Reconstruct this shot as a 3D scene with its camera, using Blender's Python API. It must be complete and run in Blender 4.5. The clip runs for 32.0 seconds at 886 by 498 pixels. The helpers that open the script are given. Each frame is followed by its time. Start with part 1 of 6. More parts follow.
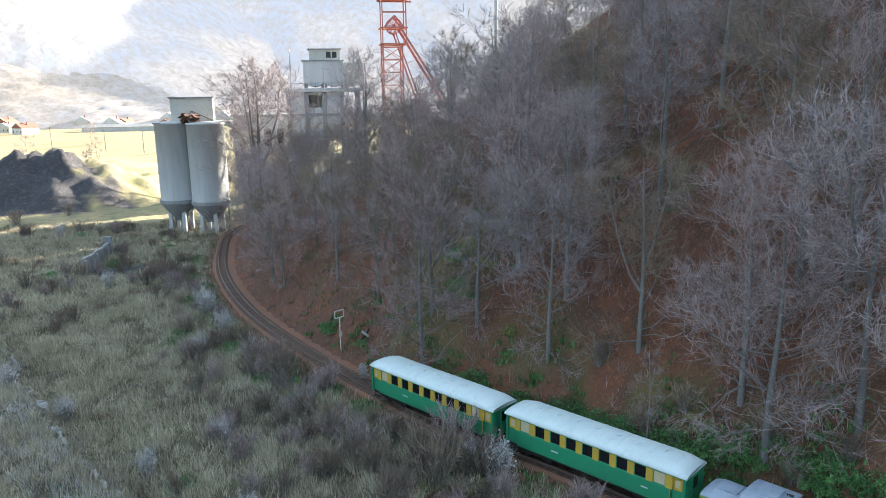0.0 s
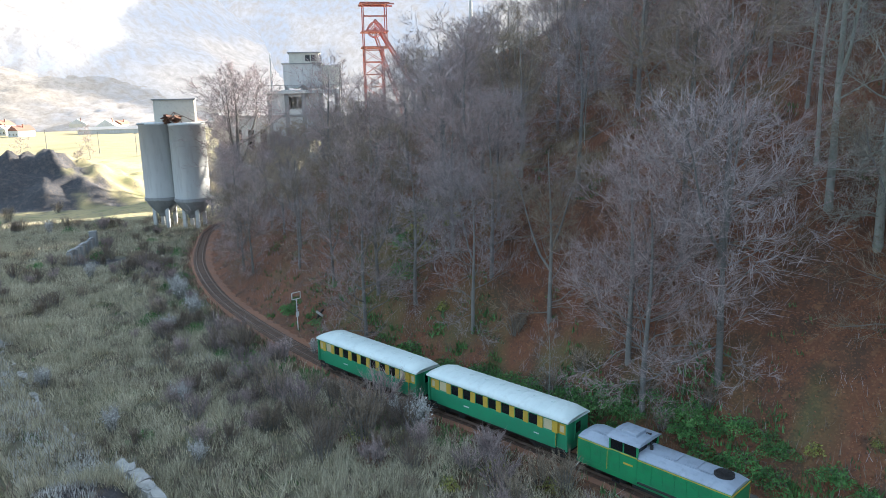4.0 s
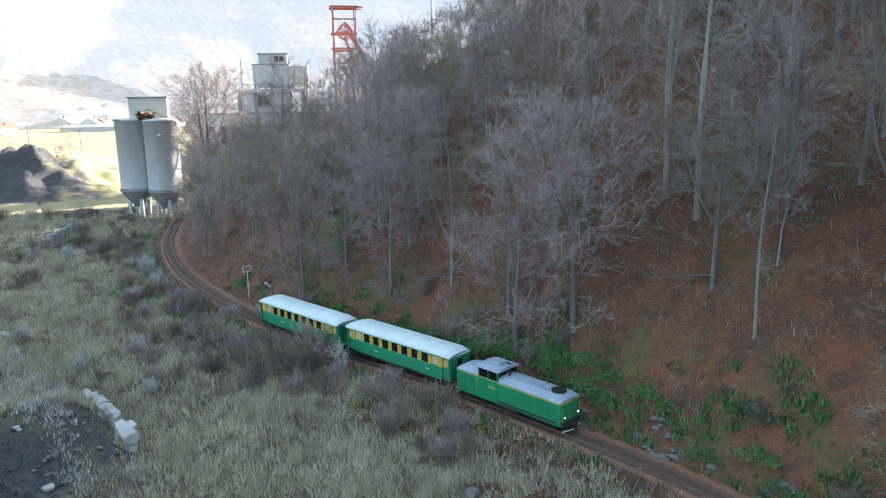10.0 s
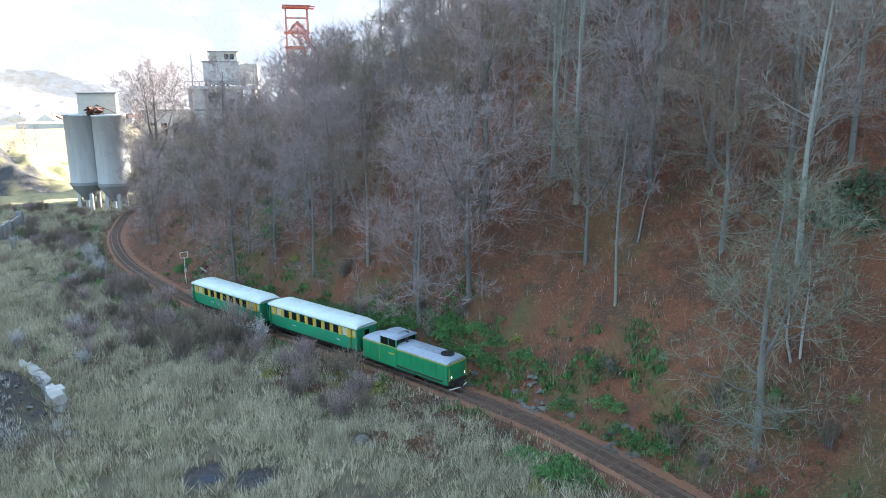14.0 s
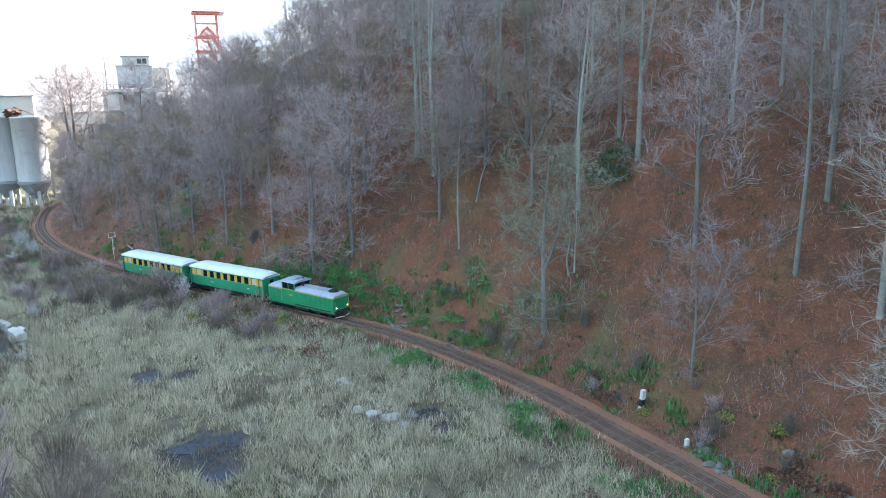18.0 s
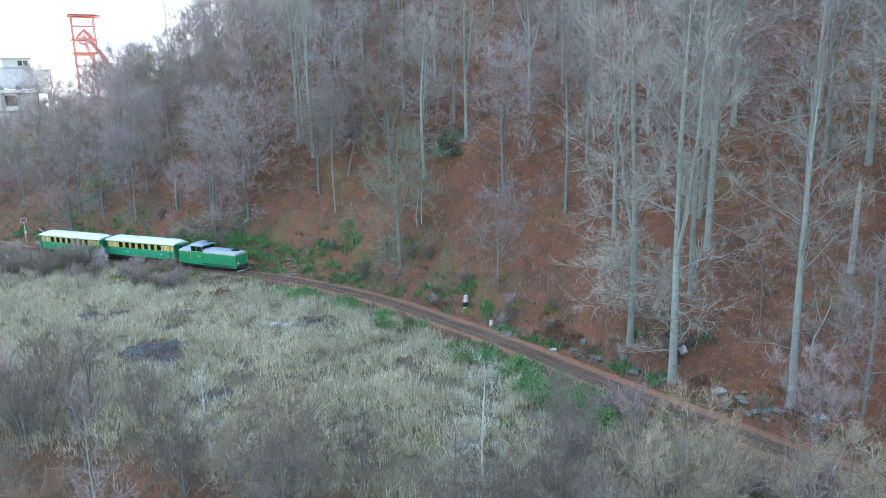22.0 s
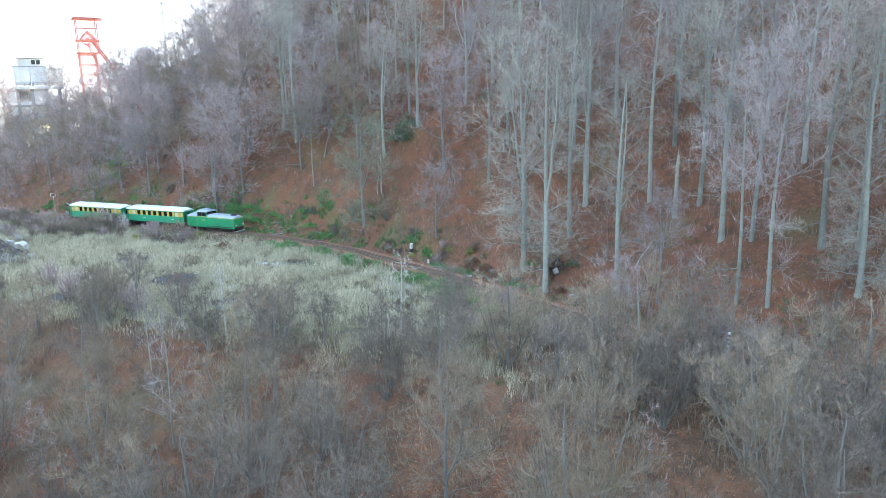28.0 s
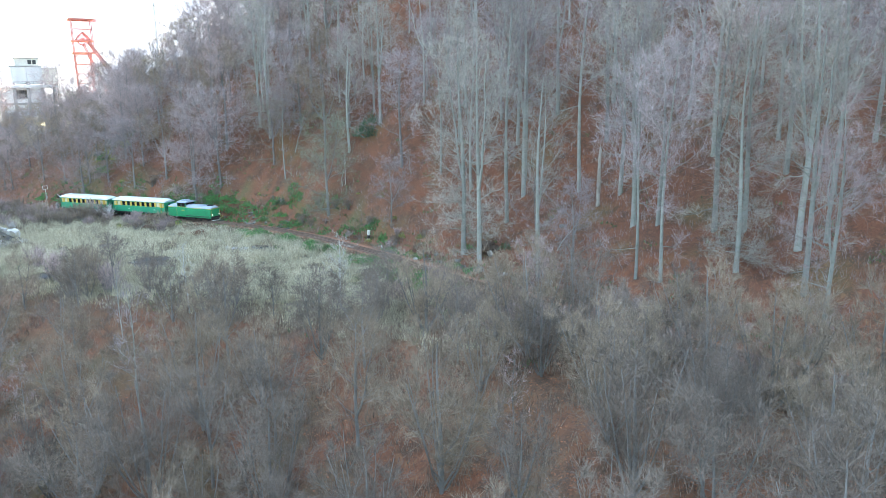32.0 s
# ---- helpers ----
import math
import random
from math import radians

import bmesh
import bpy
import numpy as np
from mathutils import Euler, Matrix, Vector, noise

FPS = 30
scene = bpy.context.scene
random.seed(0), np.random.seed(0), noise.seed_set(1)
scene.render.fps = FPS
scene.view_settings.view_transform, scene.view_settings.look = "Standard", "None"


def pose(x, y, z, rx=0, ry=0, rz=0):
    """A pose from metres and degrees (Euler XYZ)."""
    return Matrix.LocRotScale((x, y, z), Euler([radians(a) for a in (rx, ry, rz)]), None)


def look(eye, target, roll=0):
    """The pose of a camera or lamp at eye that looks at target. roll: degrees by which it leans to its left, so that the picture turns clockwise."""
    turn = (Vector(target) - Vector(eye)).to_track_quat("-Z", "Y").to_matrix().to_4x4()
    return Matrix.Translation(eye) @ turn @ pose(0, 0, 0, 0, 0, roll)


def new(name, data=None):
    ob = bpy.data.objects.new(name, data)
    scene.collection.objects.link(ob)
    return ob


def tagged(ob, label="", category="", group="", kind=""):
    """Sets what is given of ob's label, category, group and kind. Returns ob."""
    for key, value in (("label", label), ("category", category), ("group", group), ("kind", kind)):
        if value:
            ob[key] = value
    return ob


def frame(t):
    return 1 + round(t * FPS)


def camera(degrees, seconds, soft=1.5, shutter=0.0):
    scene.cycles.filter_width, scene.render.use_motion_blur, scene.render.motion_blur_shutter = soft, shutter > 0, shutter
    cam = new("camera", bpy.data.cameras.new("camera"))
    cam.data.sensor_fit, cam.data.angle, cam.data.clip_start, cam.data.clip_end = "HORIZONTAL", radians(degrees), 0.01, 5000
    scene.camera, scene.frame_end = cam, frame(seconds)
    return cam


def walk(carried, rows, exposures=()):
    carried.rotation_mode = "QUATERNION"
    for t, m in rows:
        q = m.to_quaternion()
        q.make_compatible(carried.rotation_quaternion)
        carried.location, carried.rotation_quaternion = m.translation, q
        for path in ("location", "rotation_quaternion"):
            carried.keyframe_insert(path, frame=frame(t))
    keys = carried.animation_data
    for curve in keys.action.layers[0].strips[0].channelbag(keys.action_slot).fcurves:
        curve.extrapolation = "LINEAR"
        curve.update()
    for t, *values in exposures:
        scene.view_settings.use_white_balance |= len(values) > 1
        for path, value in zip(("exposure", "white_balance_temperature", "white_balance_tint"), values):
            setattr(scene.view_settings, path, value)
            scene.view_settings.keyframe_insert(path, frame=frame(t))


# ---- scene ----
cam = camera(63.7, 32.0, soft=0.65)
METRES, EYE, TILT, LEAN, TURN = 95.0, 20.9, 0.0, 0.0, 0.0
ROWS = [
    (0.0, 0.0, 0.0, 0.0, -0.18, -12.19, 0.81),
    (0.5, 0.0109, -0.002, 0.0001, -0.19, -12.18, 0.82),
    (1.0, 0.0202, -0.0047, 0.0002, -0.2, -12.17, 0.87),
    (1.5, 0.0278, -0.0094, 0.0002, -0.19, -12.14, 0.93),
    (2.0, 0.0338, -0.0168, 0.0, -0.19, -12.1, 0.97),
    (2.5, 0.0385, -0.0271, -0.0003, -0.19, -12.08, 1.03),
    (3.0, 0.0424, -0.0393, -0.0009, -0.22, -12.09, 1.05),
    (3.5, 0.0455, -0.0512, -0.0013, -0.27, -12.08, 1.04),
    (5.5, 0.0577, -0.083, -0.0018, -0.46, -12.08, 0.93),
    (6.0, 0.0611, -0.0876, -0.0018, -0.5, -12.09, 0.87),
    (6.5, 0.0661, -0.0916, -0.0017, -0.54, -12.12, 0.86),
    (7.0, 0.0728, -0.0958, -0.0016, -0.58, -12.18, 0.79),
    (7.5, 0.0796, -0.1014, -0.0016, -0.66, -12.19, 0.73),
    (8.0, 0.0867, -0.1095, -0.0015, -0.7, -12.16, 0.77),
    (8.5, 0.0929, -0.1223, -0.0019, -0.72, -12.12, 0.8),
    (9.0, 0.0978, -0.1377, -0.0026, -0.78, -12.14, 0.84),
    (9.5, 0.1023, -0.1515, -0.0035, -0.98, -12.1, 0.84),
    (10.0, 0.1069, -0.164, -0.0038, -1.32, -12.1, 0.78),
    (10.5, 0.1112, -0.1748, -0.0042, -1.7, -12.12, 0.7),
    (11.0, 0.1158, -0.1839, -0.0047, -2.07, -12.15, 0.63),
    (11.5, 0.1208, -0.1917, -0.005, -2.35, -12.17, 0.57),
    (12.0, 0.1259, -0.1983, -0.0054, -2.63, -12.17, 0.47),
    (12.5, 0.1318, -0.2044, -0.0056, -2.9, -12.17, 0.41),
    (13.0, 0.1388, -0.2103, -0.0058, -3.2, -12.22, 0.47),
    (13.5, 0.1469, -0.2169, -0.0059, -3.5, -12.24, 0.45),
    (15.5, 0.1723, -0.2741, -0.008, -4.78, -12.01, 0.53),
    (16.0, 0.1755, -0.2991, -0.009, -5.44, -11.99, 0.65),
    (16.5, 0.1776, -0.3255, -0.0095, -7.2, -12.06, 0.76),
    (17.0, 0.1779, -0.3503, -0.0104, -8.54, -12.06, 0.82),
    (17.5, 0.1785, -0.3735, -0.0107, -9.2, -12.11, 0.88),
    (18.0, 0.1779, -0.3962, -0.0114, -10.27, -12.14, 0.94),
    (18.5, 0.1767, -0.4187, -0.0122, -11.74, -12.17, 1.03),
    (19.0, 0.1745, -0.4414, -0.0125, -12.55, -12.19, 1.06),
    (19.5, 0.1722, -0.4646, -0.0128, -13.01, -12.2, 1.14),
    (20.0, 0.1684, -0.4898, -0.0133, -13.53, -12.19, 1.21),
    (20.5, 0.1636, -0.517, -0.0142, -13.97, -12.19, 1.25),
    (21.0, 0.1581, -0.5451, -0.015, -15.0, -12.18, 1.26),
    (21.5, 0.1531, -0.5716, -0.0146, -18.05, -12.31, 1.34),
    (22.0, 0.1473, -0.5954, -0.0146, -19.68, -12.37, 1.37),
    (22.5, 0.1422, -0.6176, -0.0147, -20.08, -12.45, 1.41),
    (23.0, 0.136, -0.6393, -0.0154, -20.43, -12.43, 1.42),
    (23.5, 0.1307, -0.6606, -0.0156, -20.53, -12.47, 1.38),
    (24.0, 0.1248, -0.681, -0.0164, -20.64, -12.44, 1.19),
    (24.5, 0.1233, -0.7, -0.0169, -20.57, -12.5, 1.12),
    (25.0, 0.1205, -0.7203, -0.0167, -20.61, -12.55, 1.05),
    (25.5, 0.119, -0.7403, -0.0169, -20.62, -12.57, 0.98),
    (27.5, 0.1149, -0.8073, -0.019, -20.71, -12.39, 0.97),
    (28.0, 0.1141, -0.8206, -0.0192, -20.7, -12.38, 0.99),
    (28.5, 0.1136, -0.8327, -0.0191, -20.7, -12.4, 0.93),
    (29.0, 0.1138, -0.8445, -0.0186, -20.69, -12.44, 0.86),
    (29.5, 0.1153, -0.8565, -0.0176, -20.67, -12.49, 0.87),
    (30.0, 0.1187, -0.869, -0.017, -20.66, -12.5, 0.92),
    (30.5, 0.1233, -0.8819, -0.0169, -20.64, -12.53, 0.94),
    (31.0, 0.129, -0.8954, -0.017, -20.62, -12.53, 0.92),
    (31.5, 0.1359, -0.9092, -0.0173, -20.6, -12.53, 0.93),
    (32.0, 0.1439, -0.9235, -0.018, -20.58, -12.51, 0.92),
]
EXPOSURES = [(0, 2.44, 6450, 12.5), (6, 2.48, 6450, 12.5), (13, 2.82, 6250, 11.5), (19, 3.20, 6250, 11.5), (25, 3.62, 6350, 11.5), (32, 3.70, 6450, 11.5)]
walk(cam, [(t, pose(0, 0, EYE, TILT, LEAN, TURN) @ pose(METRES * x, METRES * y, METRES * z, 90 + pitch, roll, yaw)) for t, x, y, z, yaw, pitch, roll in ROWS], EXPOSURES)


# ---- light ----
SUN_AZ, SUN_EL = 52.0, 17.0          # degrees from +y towards +x, and above the horizon
world = bpy.data.worlds.new("sky")
scene.world = world
world.use_nodes = True
wn, wl = world.node_tree.nodes, world.node_tree.links
wn.clear()
w_out, w_bg = wn.new("ShaderNodeOutputWorld"), wn.new("ShaderNodeBackground")
w_sky = wn.new("ShaderNodeTexSky")
w_sky.sky_type, w_sky.sun_disc = "NISHITA", False
w_sky.sun_elevation, w_sky.sun_rotation = radians(SUN_EL), radians(SUN_AZ)
w_sky.air_density, w_sky.dust_density = 1.0, 2.5
w_co, w_no, w_ra, w_mx = (wn.new("ShaderNode" + k) for k in ("TexCoord", "TexNoise", "ValToRGB", "Mix"))
w_no.inputs["Scale"].default_value, w_no.inputs["Detail"].default_value = 3.2, 5.0
w_ra.color_ramp.elements[0].position, w_ra.color_ramp.elements[1].position = 0.40, 0.58
w_mx.data_type = "RGBA"
w_mx.inputs["B"].default_value = (4.3, 5.85, 7.4, 1)
wl.new(w_co.outputs["Generated"], w_no.inputs["Vector"])
wl.new(w_no.outputs["Fac"], w_ra.inputs["Fac"])
wl.new(w_ra.outputs["Color"], w_mx.inputs["Factor"])
wl.new(w_sky.outputs["Color"], w_mx.inputs["A"])
wl.new(w_mx.outputs["Result"], w_bg.inputs["Color"])
w_bg.inputs["Strength"].default_value = 0.05
wl.new(w_bg.outputs["Background"], w_out.inputs["Surface"])
sun = new("sun", bpy.data.lights.new("sun", "SUN"))
sun.data.energy, sun.data.angle, sun.data.color = 5.0, radians(0.6), (1.0, 0.93, 0.80)
sa, se = radians(SUN_AZ), radians(SUN_EL)
sun.matrix_world = look((0, 0, 300), (-math.sin(sa) * math.cos(se), -math.cos(sa) * math.cos(se), 300 - math.sin(se)))


# ---- materials ----
def node(nt, kind, **values):
    n = nt.nodes.new("ShaderNode" + kind)
    for k, v in values.items():
        n.inputs[k].default_value = v
    return n


def mix(nt, fac, a, b, how="MIX"):
    m = nt.nodes.new("ShaderNodeMix")
    m.data_type, m.blend_type = "RGBA", how
    for key, v in (("Factor", fac), ("A", a), ("B", b)):
        if isinstance(v, bpy.types.NodeSocket):
            nt.links.new(v, m.inputs[key])
        else:
            m.inputs[key].default_value = v if key == "Factor" else (*v, 1)
    return m.outputs["Result"]


def ramp(nt, source, lo, hi):
    r = nt.nodes.new("ShaderNodeMapRange")
    r.inputs["From Min"].default_value, r.inputs["From Max"].default_value = lo, hi
    nt.links.new(source, r.inputs["Value"])
    return r.outputs["Result"]


def noise_of(nt, scale, detail=4.0, stretch=None, rough=0.55):
    co = nt.nodes.new("ShaderNodeTexCoord")
    n = node(nt, "TexNoise", Scale=scale, Detail=detail, Roughness=rough)
    if stretch:
        m = node(nt, "Mapping", Scale=stretch)
        nt.links.new(co.outputs["Object"], m.inputs["Vector"])
        nt.links.new(m.outputs["Vector"], n.inputs["Vector"])
    else:
        nt.links.new(co.outputs["Object"], n.inputs["Vector"])
    return n.outputs["Fac"]


def blank(name, rough=0.8, metal=0.0):
    m = bpy.data.materials.new(name)
    m.use_nodes = True
    nt = m.node_tree
    b = nt.nodes["Principled BSDF"]
    b.inputs["Roughness"].default_value, b.inputs["Metallic"].default_value = rough, metal
    return m, nt, b


def bump(nt, b, height, strength=0.4, dist=0.05):
    n = node(nt, "Bump", Strength=strength, Distance=dist)
    nt.links.new(height, n.inputs["Height"])
    nt.links.new(n.outputs["Normal"], b.inputs["Normal"])


def surface(name, a, b_col, stain, rough=0.8, metal=0.0, big=0.6, fine=8.0, stretch=None, relief=0.3, vary=0.0, stains=0.5, island=0.0):
    """Two tones at a large scale, a stain tone at a fine one, relief, and some change from object to object."""
    m, nt, b = blank(name, rough, metal)
    c = mix(nt, ramp(nt, noise_of(nt, big, 3, stretch), 0.35, 0.65), a, b_col)
    f = noise_of(nt, fine, 5, stretch)
    r = ramp(nt, f, 0.52, 0.75)
    k = nt.nodes.new("ShaderNodeMath")
    k.operation, k.inputs[1].default_value = "MULTIPLY", stains
    nt.links.new(r, k.inputs[0])
    c = mix(nt, k.outputs[0], c, stain)
    if vary:
        o = nt.nodes.new("ShaderNodeObjectInfo")
        h = node(nt, "HueSaturation")
        nt.links.new(ramp(nt, o.outputs["Random"], 0, 1), h.inputs["Value"])
        h.inputs["Value"].default_value = 1
        v = nt.nodes.new("ShaderNodeMapRange")
        v.inputs["To Min"].default_value, v.inputs["To Max"].default_value = 1 - vary, 1 + vary
        nt.links.new(o.outputs["Random"], v.inputs["Value"])
        nt.links.new(v.outputs["Result"], h.inputs["Value"])
        nt.links.new(c, h.inputs["Color"])
        c = h.outputs["Color"]
    if island:
        g = nt.nodes.new("ShaderNodeNewGeometry")
        h = node(nt, "HueSaturation")
        v = nt.nodes.new("ShaderNodeMapRange")
        v.inputs["To Min"].default_value, v.inputs["To Max"].default_value = 1 - island, 1 + island
        nt.links.new(g.outputs["Random Per Island"], v.inputs["Value"])
        nt.links.new(v.outputs["Result"], h.inputs["Value"])
        nt.links.new(c, h.inputs["Color"])
        c = h.outputs["Color"]
    nt.links.new(c, b.inputs["Base Color"])
    if relief:
        bump(nt, b, f, relief)
    return m


BARK = surface("beech bark", (0.31, 0.315, 0.29), (0.24, 0.255, 0.215), (0.13, 0.145, 0.10), 0.85, big=0.8, fine=4, vary=0.3, stains=0.8)
BARK_DARK = surface("dark bark", (0.17, 0.165, 0.155), (0.22, 0.215, 0.20), (0.08, 0.09, 0.065), 0.9, big=0.5, fine=5, vary=0.25)
TWIG = surface("bare twigs", (0.355, 0.297, 0.292), (0.295, 0.25, 0.25), (0.41, 0.345, 0.335), 0.9, big=0.25, fine=2, relief=0, vary=0.25, island=0.45)
TWIG_PINK = surface("reddish twigs", (0.385, 0.295, 0.28), (0.32, 0.25, 0.24), (0.43, 0.34, 0.315), 0.9, big=0.3, fine=2, relief=0, vary=0.25, island=0.45)
TWIG_GREY = surface("lichen twigs", (0.365, 0.335, 0.285), (0.30, 0.275, 0.24), (0.42, 0.385, 0.33), 0.9, big=0.3, fine=2, relief=0, vary=0.25, island=0.45)
TWIG_TAN = surface("tan twigs", (0.30, 0.235, 0.17), (0.24, 0.19, 0.14), (0.36, 0.285, 0.21), 0.9, big=0.3, fine=2, relief=0, vary=0.25, island=0.45)
# twigs of the hilltop, lightened in colour to carry the haze
TWIG_HAZE = surface("hilltop twigs paled by haze", (0.58, 0.51, 0.50), (0.50, 0.44, 0.43), (0.62, 0.55, 0.53), 0.9, big=0.06, fine=0.5, relief=0, island=0.35)
TWIG_DARK = surface("dark twigs", (0.20, 0.16, 0.13), (0.16, 0.132, 0.11), (0.25, 0.205, 0.165), 0.9, big=0.3, fine=2, relief=0, vary=0.25, island=0.45)
FLUFF = surface("white seed fluff", (0.62, 0.61, 0.58), (0.52, 0.51, 0.48), (0.38, 0.36, 0.33), 0.95, big=0.8, fine=5, relief=0, island=0.35)
LEAF_DARK = surface("evergreen leaves", (0.05, 0.10, 0.05), (0.075, 0.125, 0.06), (0.11, 0.15, 0.075), 0.6, big=0.7, fine=3, relief=0, vary=0.2, island=0.5)
TWIG_OLIVE = surface("mossy twigs", (0.215, 0.22, 0.155), (0.17, 0.18, 0.13), (0.27, 0.265, 0.19), 0.9, big=0.3, fine=2, relief=0, vary=0.2, island=0.45)
BIRCH = surface("pale bark", (0.55, 0.54, 0.50), (0.45, 0.45, 0.41), (0.20, 0.19, 0.17), 0.8, big=0.8, fine=3)
DEADWOOD = surface("peeling dead wood", (0.40, 0.37, 0.32), (0.30, 0.27, 0.23), (0.13, 0.10, 0.08), 0.9, big=1.2, fine=3, stains=0.9)
SEED = surface("grey seed heads", (0.54, 0.53, 0.51), (0.42, 0.41, 0.385), (0.25, 0.22, 0.20), 0.95, big=0.8, fine=6, relief=0, island=0.4)
LEAF_GREEN = surface("bramble leaves", (0.062, 0.20, 0.055), (0.10, 0.24, 0.065), (0.21, 0.25, 0.085), 0.6, big=0.7, fine=3, relief=0, vary=0.2, island=0.5)
LEAF_YELLOW = surface("yellowed leaves", (0.28, 0.27, 0.06), (0.20, 0.22, 0.07), (0.34, 0.26, 0.07), 0.7, big=0.9, fine=3, relief=0, vary=0.2, island=0.5)
LEAF_RUST = surface("rust leaves", (0.19, 0.09, 0.055), (0.14, 0.075, 0.05), (0.25, 0.15, 0.09), 0.8, big=0.9, fine=3, relief=0, vary=0.2, island=0.5)
STRAW = surface("dry grass", (0.56, 0.48, 0.335), (0.38, 0.325, 0.21), (0.70, 0.615, 0.465), 0.9, big=0.16, fine=0.7, relief=0, stains=0.9, island=0.5)
TUSSOCK = surface("bleached grass", (0.56, 0.51, 0.375), (0.42, 0.385, 0.275), (0.68, 0.63, 0.48), 0.9, big=0.12, fine=0.6, relief=0, stains=0.9, island=0.5)
WEED = surface("dead weeds", (0.23, 0.175, 0.135), (0.18, 0.145, 0.115), (0.32, 0.26, 0.20), 0.9, big=0.2, fine=0.9, relief=0, stains=0.8, island=0.5)
HERB = surface("green herbs", (0.07, 0.13, 0.05), (0.10, 0.15, 0.055), (0.16, 0.19, 0.08), 0.8, big=0.2, fine=0.9, relief=0, stains=0.8, island=0.5)
LITTER = surface("fallen leaves", (0.29, 0.115, 0.058), (0.19, 0.08, 0.046), (0.39, 0.20, 0.105), 0.85, big=0.5, fine=2.5, relief=0, stains=0.9, island=0.5)
ROCK = surface("grey rock", (0.175, 0.168, 0.15), (0.12, 0.118, 0.105), (0.07, 0.075, 0.055), 0.95, big=0.9, fine=4, relief=0.6, vary=0.25)
EARTH = surface("root-bound earth", (0.105, 0.075, 0.055), (0.075, 0.058, 0.045), (0.15, 0.12, 0.095), 0.95, big=0.9, fine=5, relief=0.8)
RAIL = surface("rusty rail", (0.20, 0.13, 0.10), (0.26, 0.19, 0.15), (0.10, 0.07, 0.06), 0.55, 0.4, fine=6)
WOOD = surface("weathered sleepers", (0.10, 0.066, 0.05), (0.14, 0.09, 0.068), (0.05, 0.04, 0.035), 0.9, fine=9, vary=0.3)
BALLAST = surface("leaf strewn ballast", (0.31, 0.145, 0.085), (0.235, 0.125, 0.085), (0.14, 0.085, 0.06), 0.95, big=0.35, fine=14, relief=0.9)
BED = surface("brown ballast", (0.125, 0.075, 0.052), (0.085, 0.058, 0.045), (0.24, 0.115, 0.062), 0.95, big=0.8, fine=7, relief=0.9, stains=0.8)
GREEN = surface("green coach paint", (0.025, 0.31, 0.15), (0.03, 0.27, 0.14), (0.05, 0.20, 0.12), 0.38, big=0.4, fine=4, relief=0.03, stains=0.4)
GREEN_LOCO = surface("green engine paint", (0.018, 0.30, 0.115), (0.026, 0.25, 0.11), (0.04, 0.16, 0.09), 0.35, big=0.5, fine=3, relief=0.03, stains=0.5)
YELLOW = surface("yellow paint", (0.62, 0.42, 0.06), (0.55, 0.36, 0.06), (0.40, 0.28, 0.08), 0.45, fine=5, relief=0.03)
CREAM = surface("cream curtain", (0.62, 0.55, 0.36), (0.55, 0.46, 0.28), (0.45, 0.38, 0.22), 0.8, fine=6, relief=0)
ROOF = surface("pale roof paint", (0.70, 0.80, 0.78), (0.63, 0.74, 0.73), (0.50, 0.57, 0.56), 0.5, big=0.5, fine=2.5, relief=0.05)
ROOF_LOCO = surface("grey blue roof paint", (0.30, 0.36, 0.44), (0.36, 0.42, 0.50), (0.18, 0.21, 0.25), 0.4, big=0.8, fine=3, relief=0.05)
DARK = surface("sooty steel", (0.035, 0.035, 0.038), (0.05, 0.047, 0.045), (0.09, 0.065, 0.05), 0.65, 0.3, fine=7)
WHITE = surface("white paint", (0.72, 0.72, 0.70), (0.64, 0.64, 0.61), (0.40, 0.39, 0.36), 0.6, big=2, fine=9)
# haze before the headframe is mixed into this lighter, duller red
RED = surface("red steel paint paled by haze", (0.48, 0.19, 0.165), (0.42, 0.165, 0.14), (0.30, 0.13, 0.10), 0.6, big=0.3, fine=2, relief=0.05)
CONCRETE = surface("weathered concrete", (0.60, 0.61, 0.60), (0.50, 0.515, 0.51), (0.36, 0.36, 0.35), 0.9, big=0.25, fine=1.6, stretch=(1, 1, 0.18), relief=0.2)
CONCRETE_OLD = surface("stained concrete", (0.33, 0.335, 0.33), (0.26, 0.265, 0.265), (0.15, 0.15, 0.145), 0.95, big=0.3, fine=1.5, stretch=(1, 1, 0.25), relief=0.25)
PLASTER = surface("pale plaster", (0.62, 0.60, 0.52), (0.55, 0.53, 0.46), (0.38, 0.36, 0.32), 0.9, big=0.3, fine=2)
RUST = surface("rusted scrap", (0.16, 0.075, 0.045), (0.10, 0.05, 0.035), (0.24, 0.12, 0.07), 0.85, fine=5)
STONE = surface("pale stone", (0.42, 0.415, 0.39), (0.33, 0.325, 0.31), (0.19, 0.19, 0.165), 0.95, big=0.9, fine=4, relief=0.5, vary=0.2)
COAL = surface("coal and slag", (0.028, 0.03, 0.036), (0.05, 0.05, 0.056), (0.10, 0.10, 0.10), 0.75, big=0.3, fine=4, relief=0.8)
TILE = surface("roof tiles", (0.30, 0.13, 0.09), (0.25, 0.12, 0.09), (0.15, 0.09, 0.07), 0.85, fine=4)
BEACON, _nt, _b = blank("lit headlamp", 0.2)
_b.inputs["Emission Color"].default_value, _b.inputs["Emission Strength"].default_value = (1, 0.95, 0.8, 1), 0.7
GLASS, _nt, _b = blank("dark window glass", 0.08)
_b.inputs["Base Color"].default_value = (0.012, 0.014, 0.016, 1)
# blue is in the base colour; gloss and specular are kept low
SHEET_BLUE, _nt, _b = blank("dull blue-black sheet", 0.45)
_b.inputs["Base Color"].default_value = (0.022, 0.032, 0.055, 1)
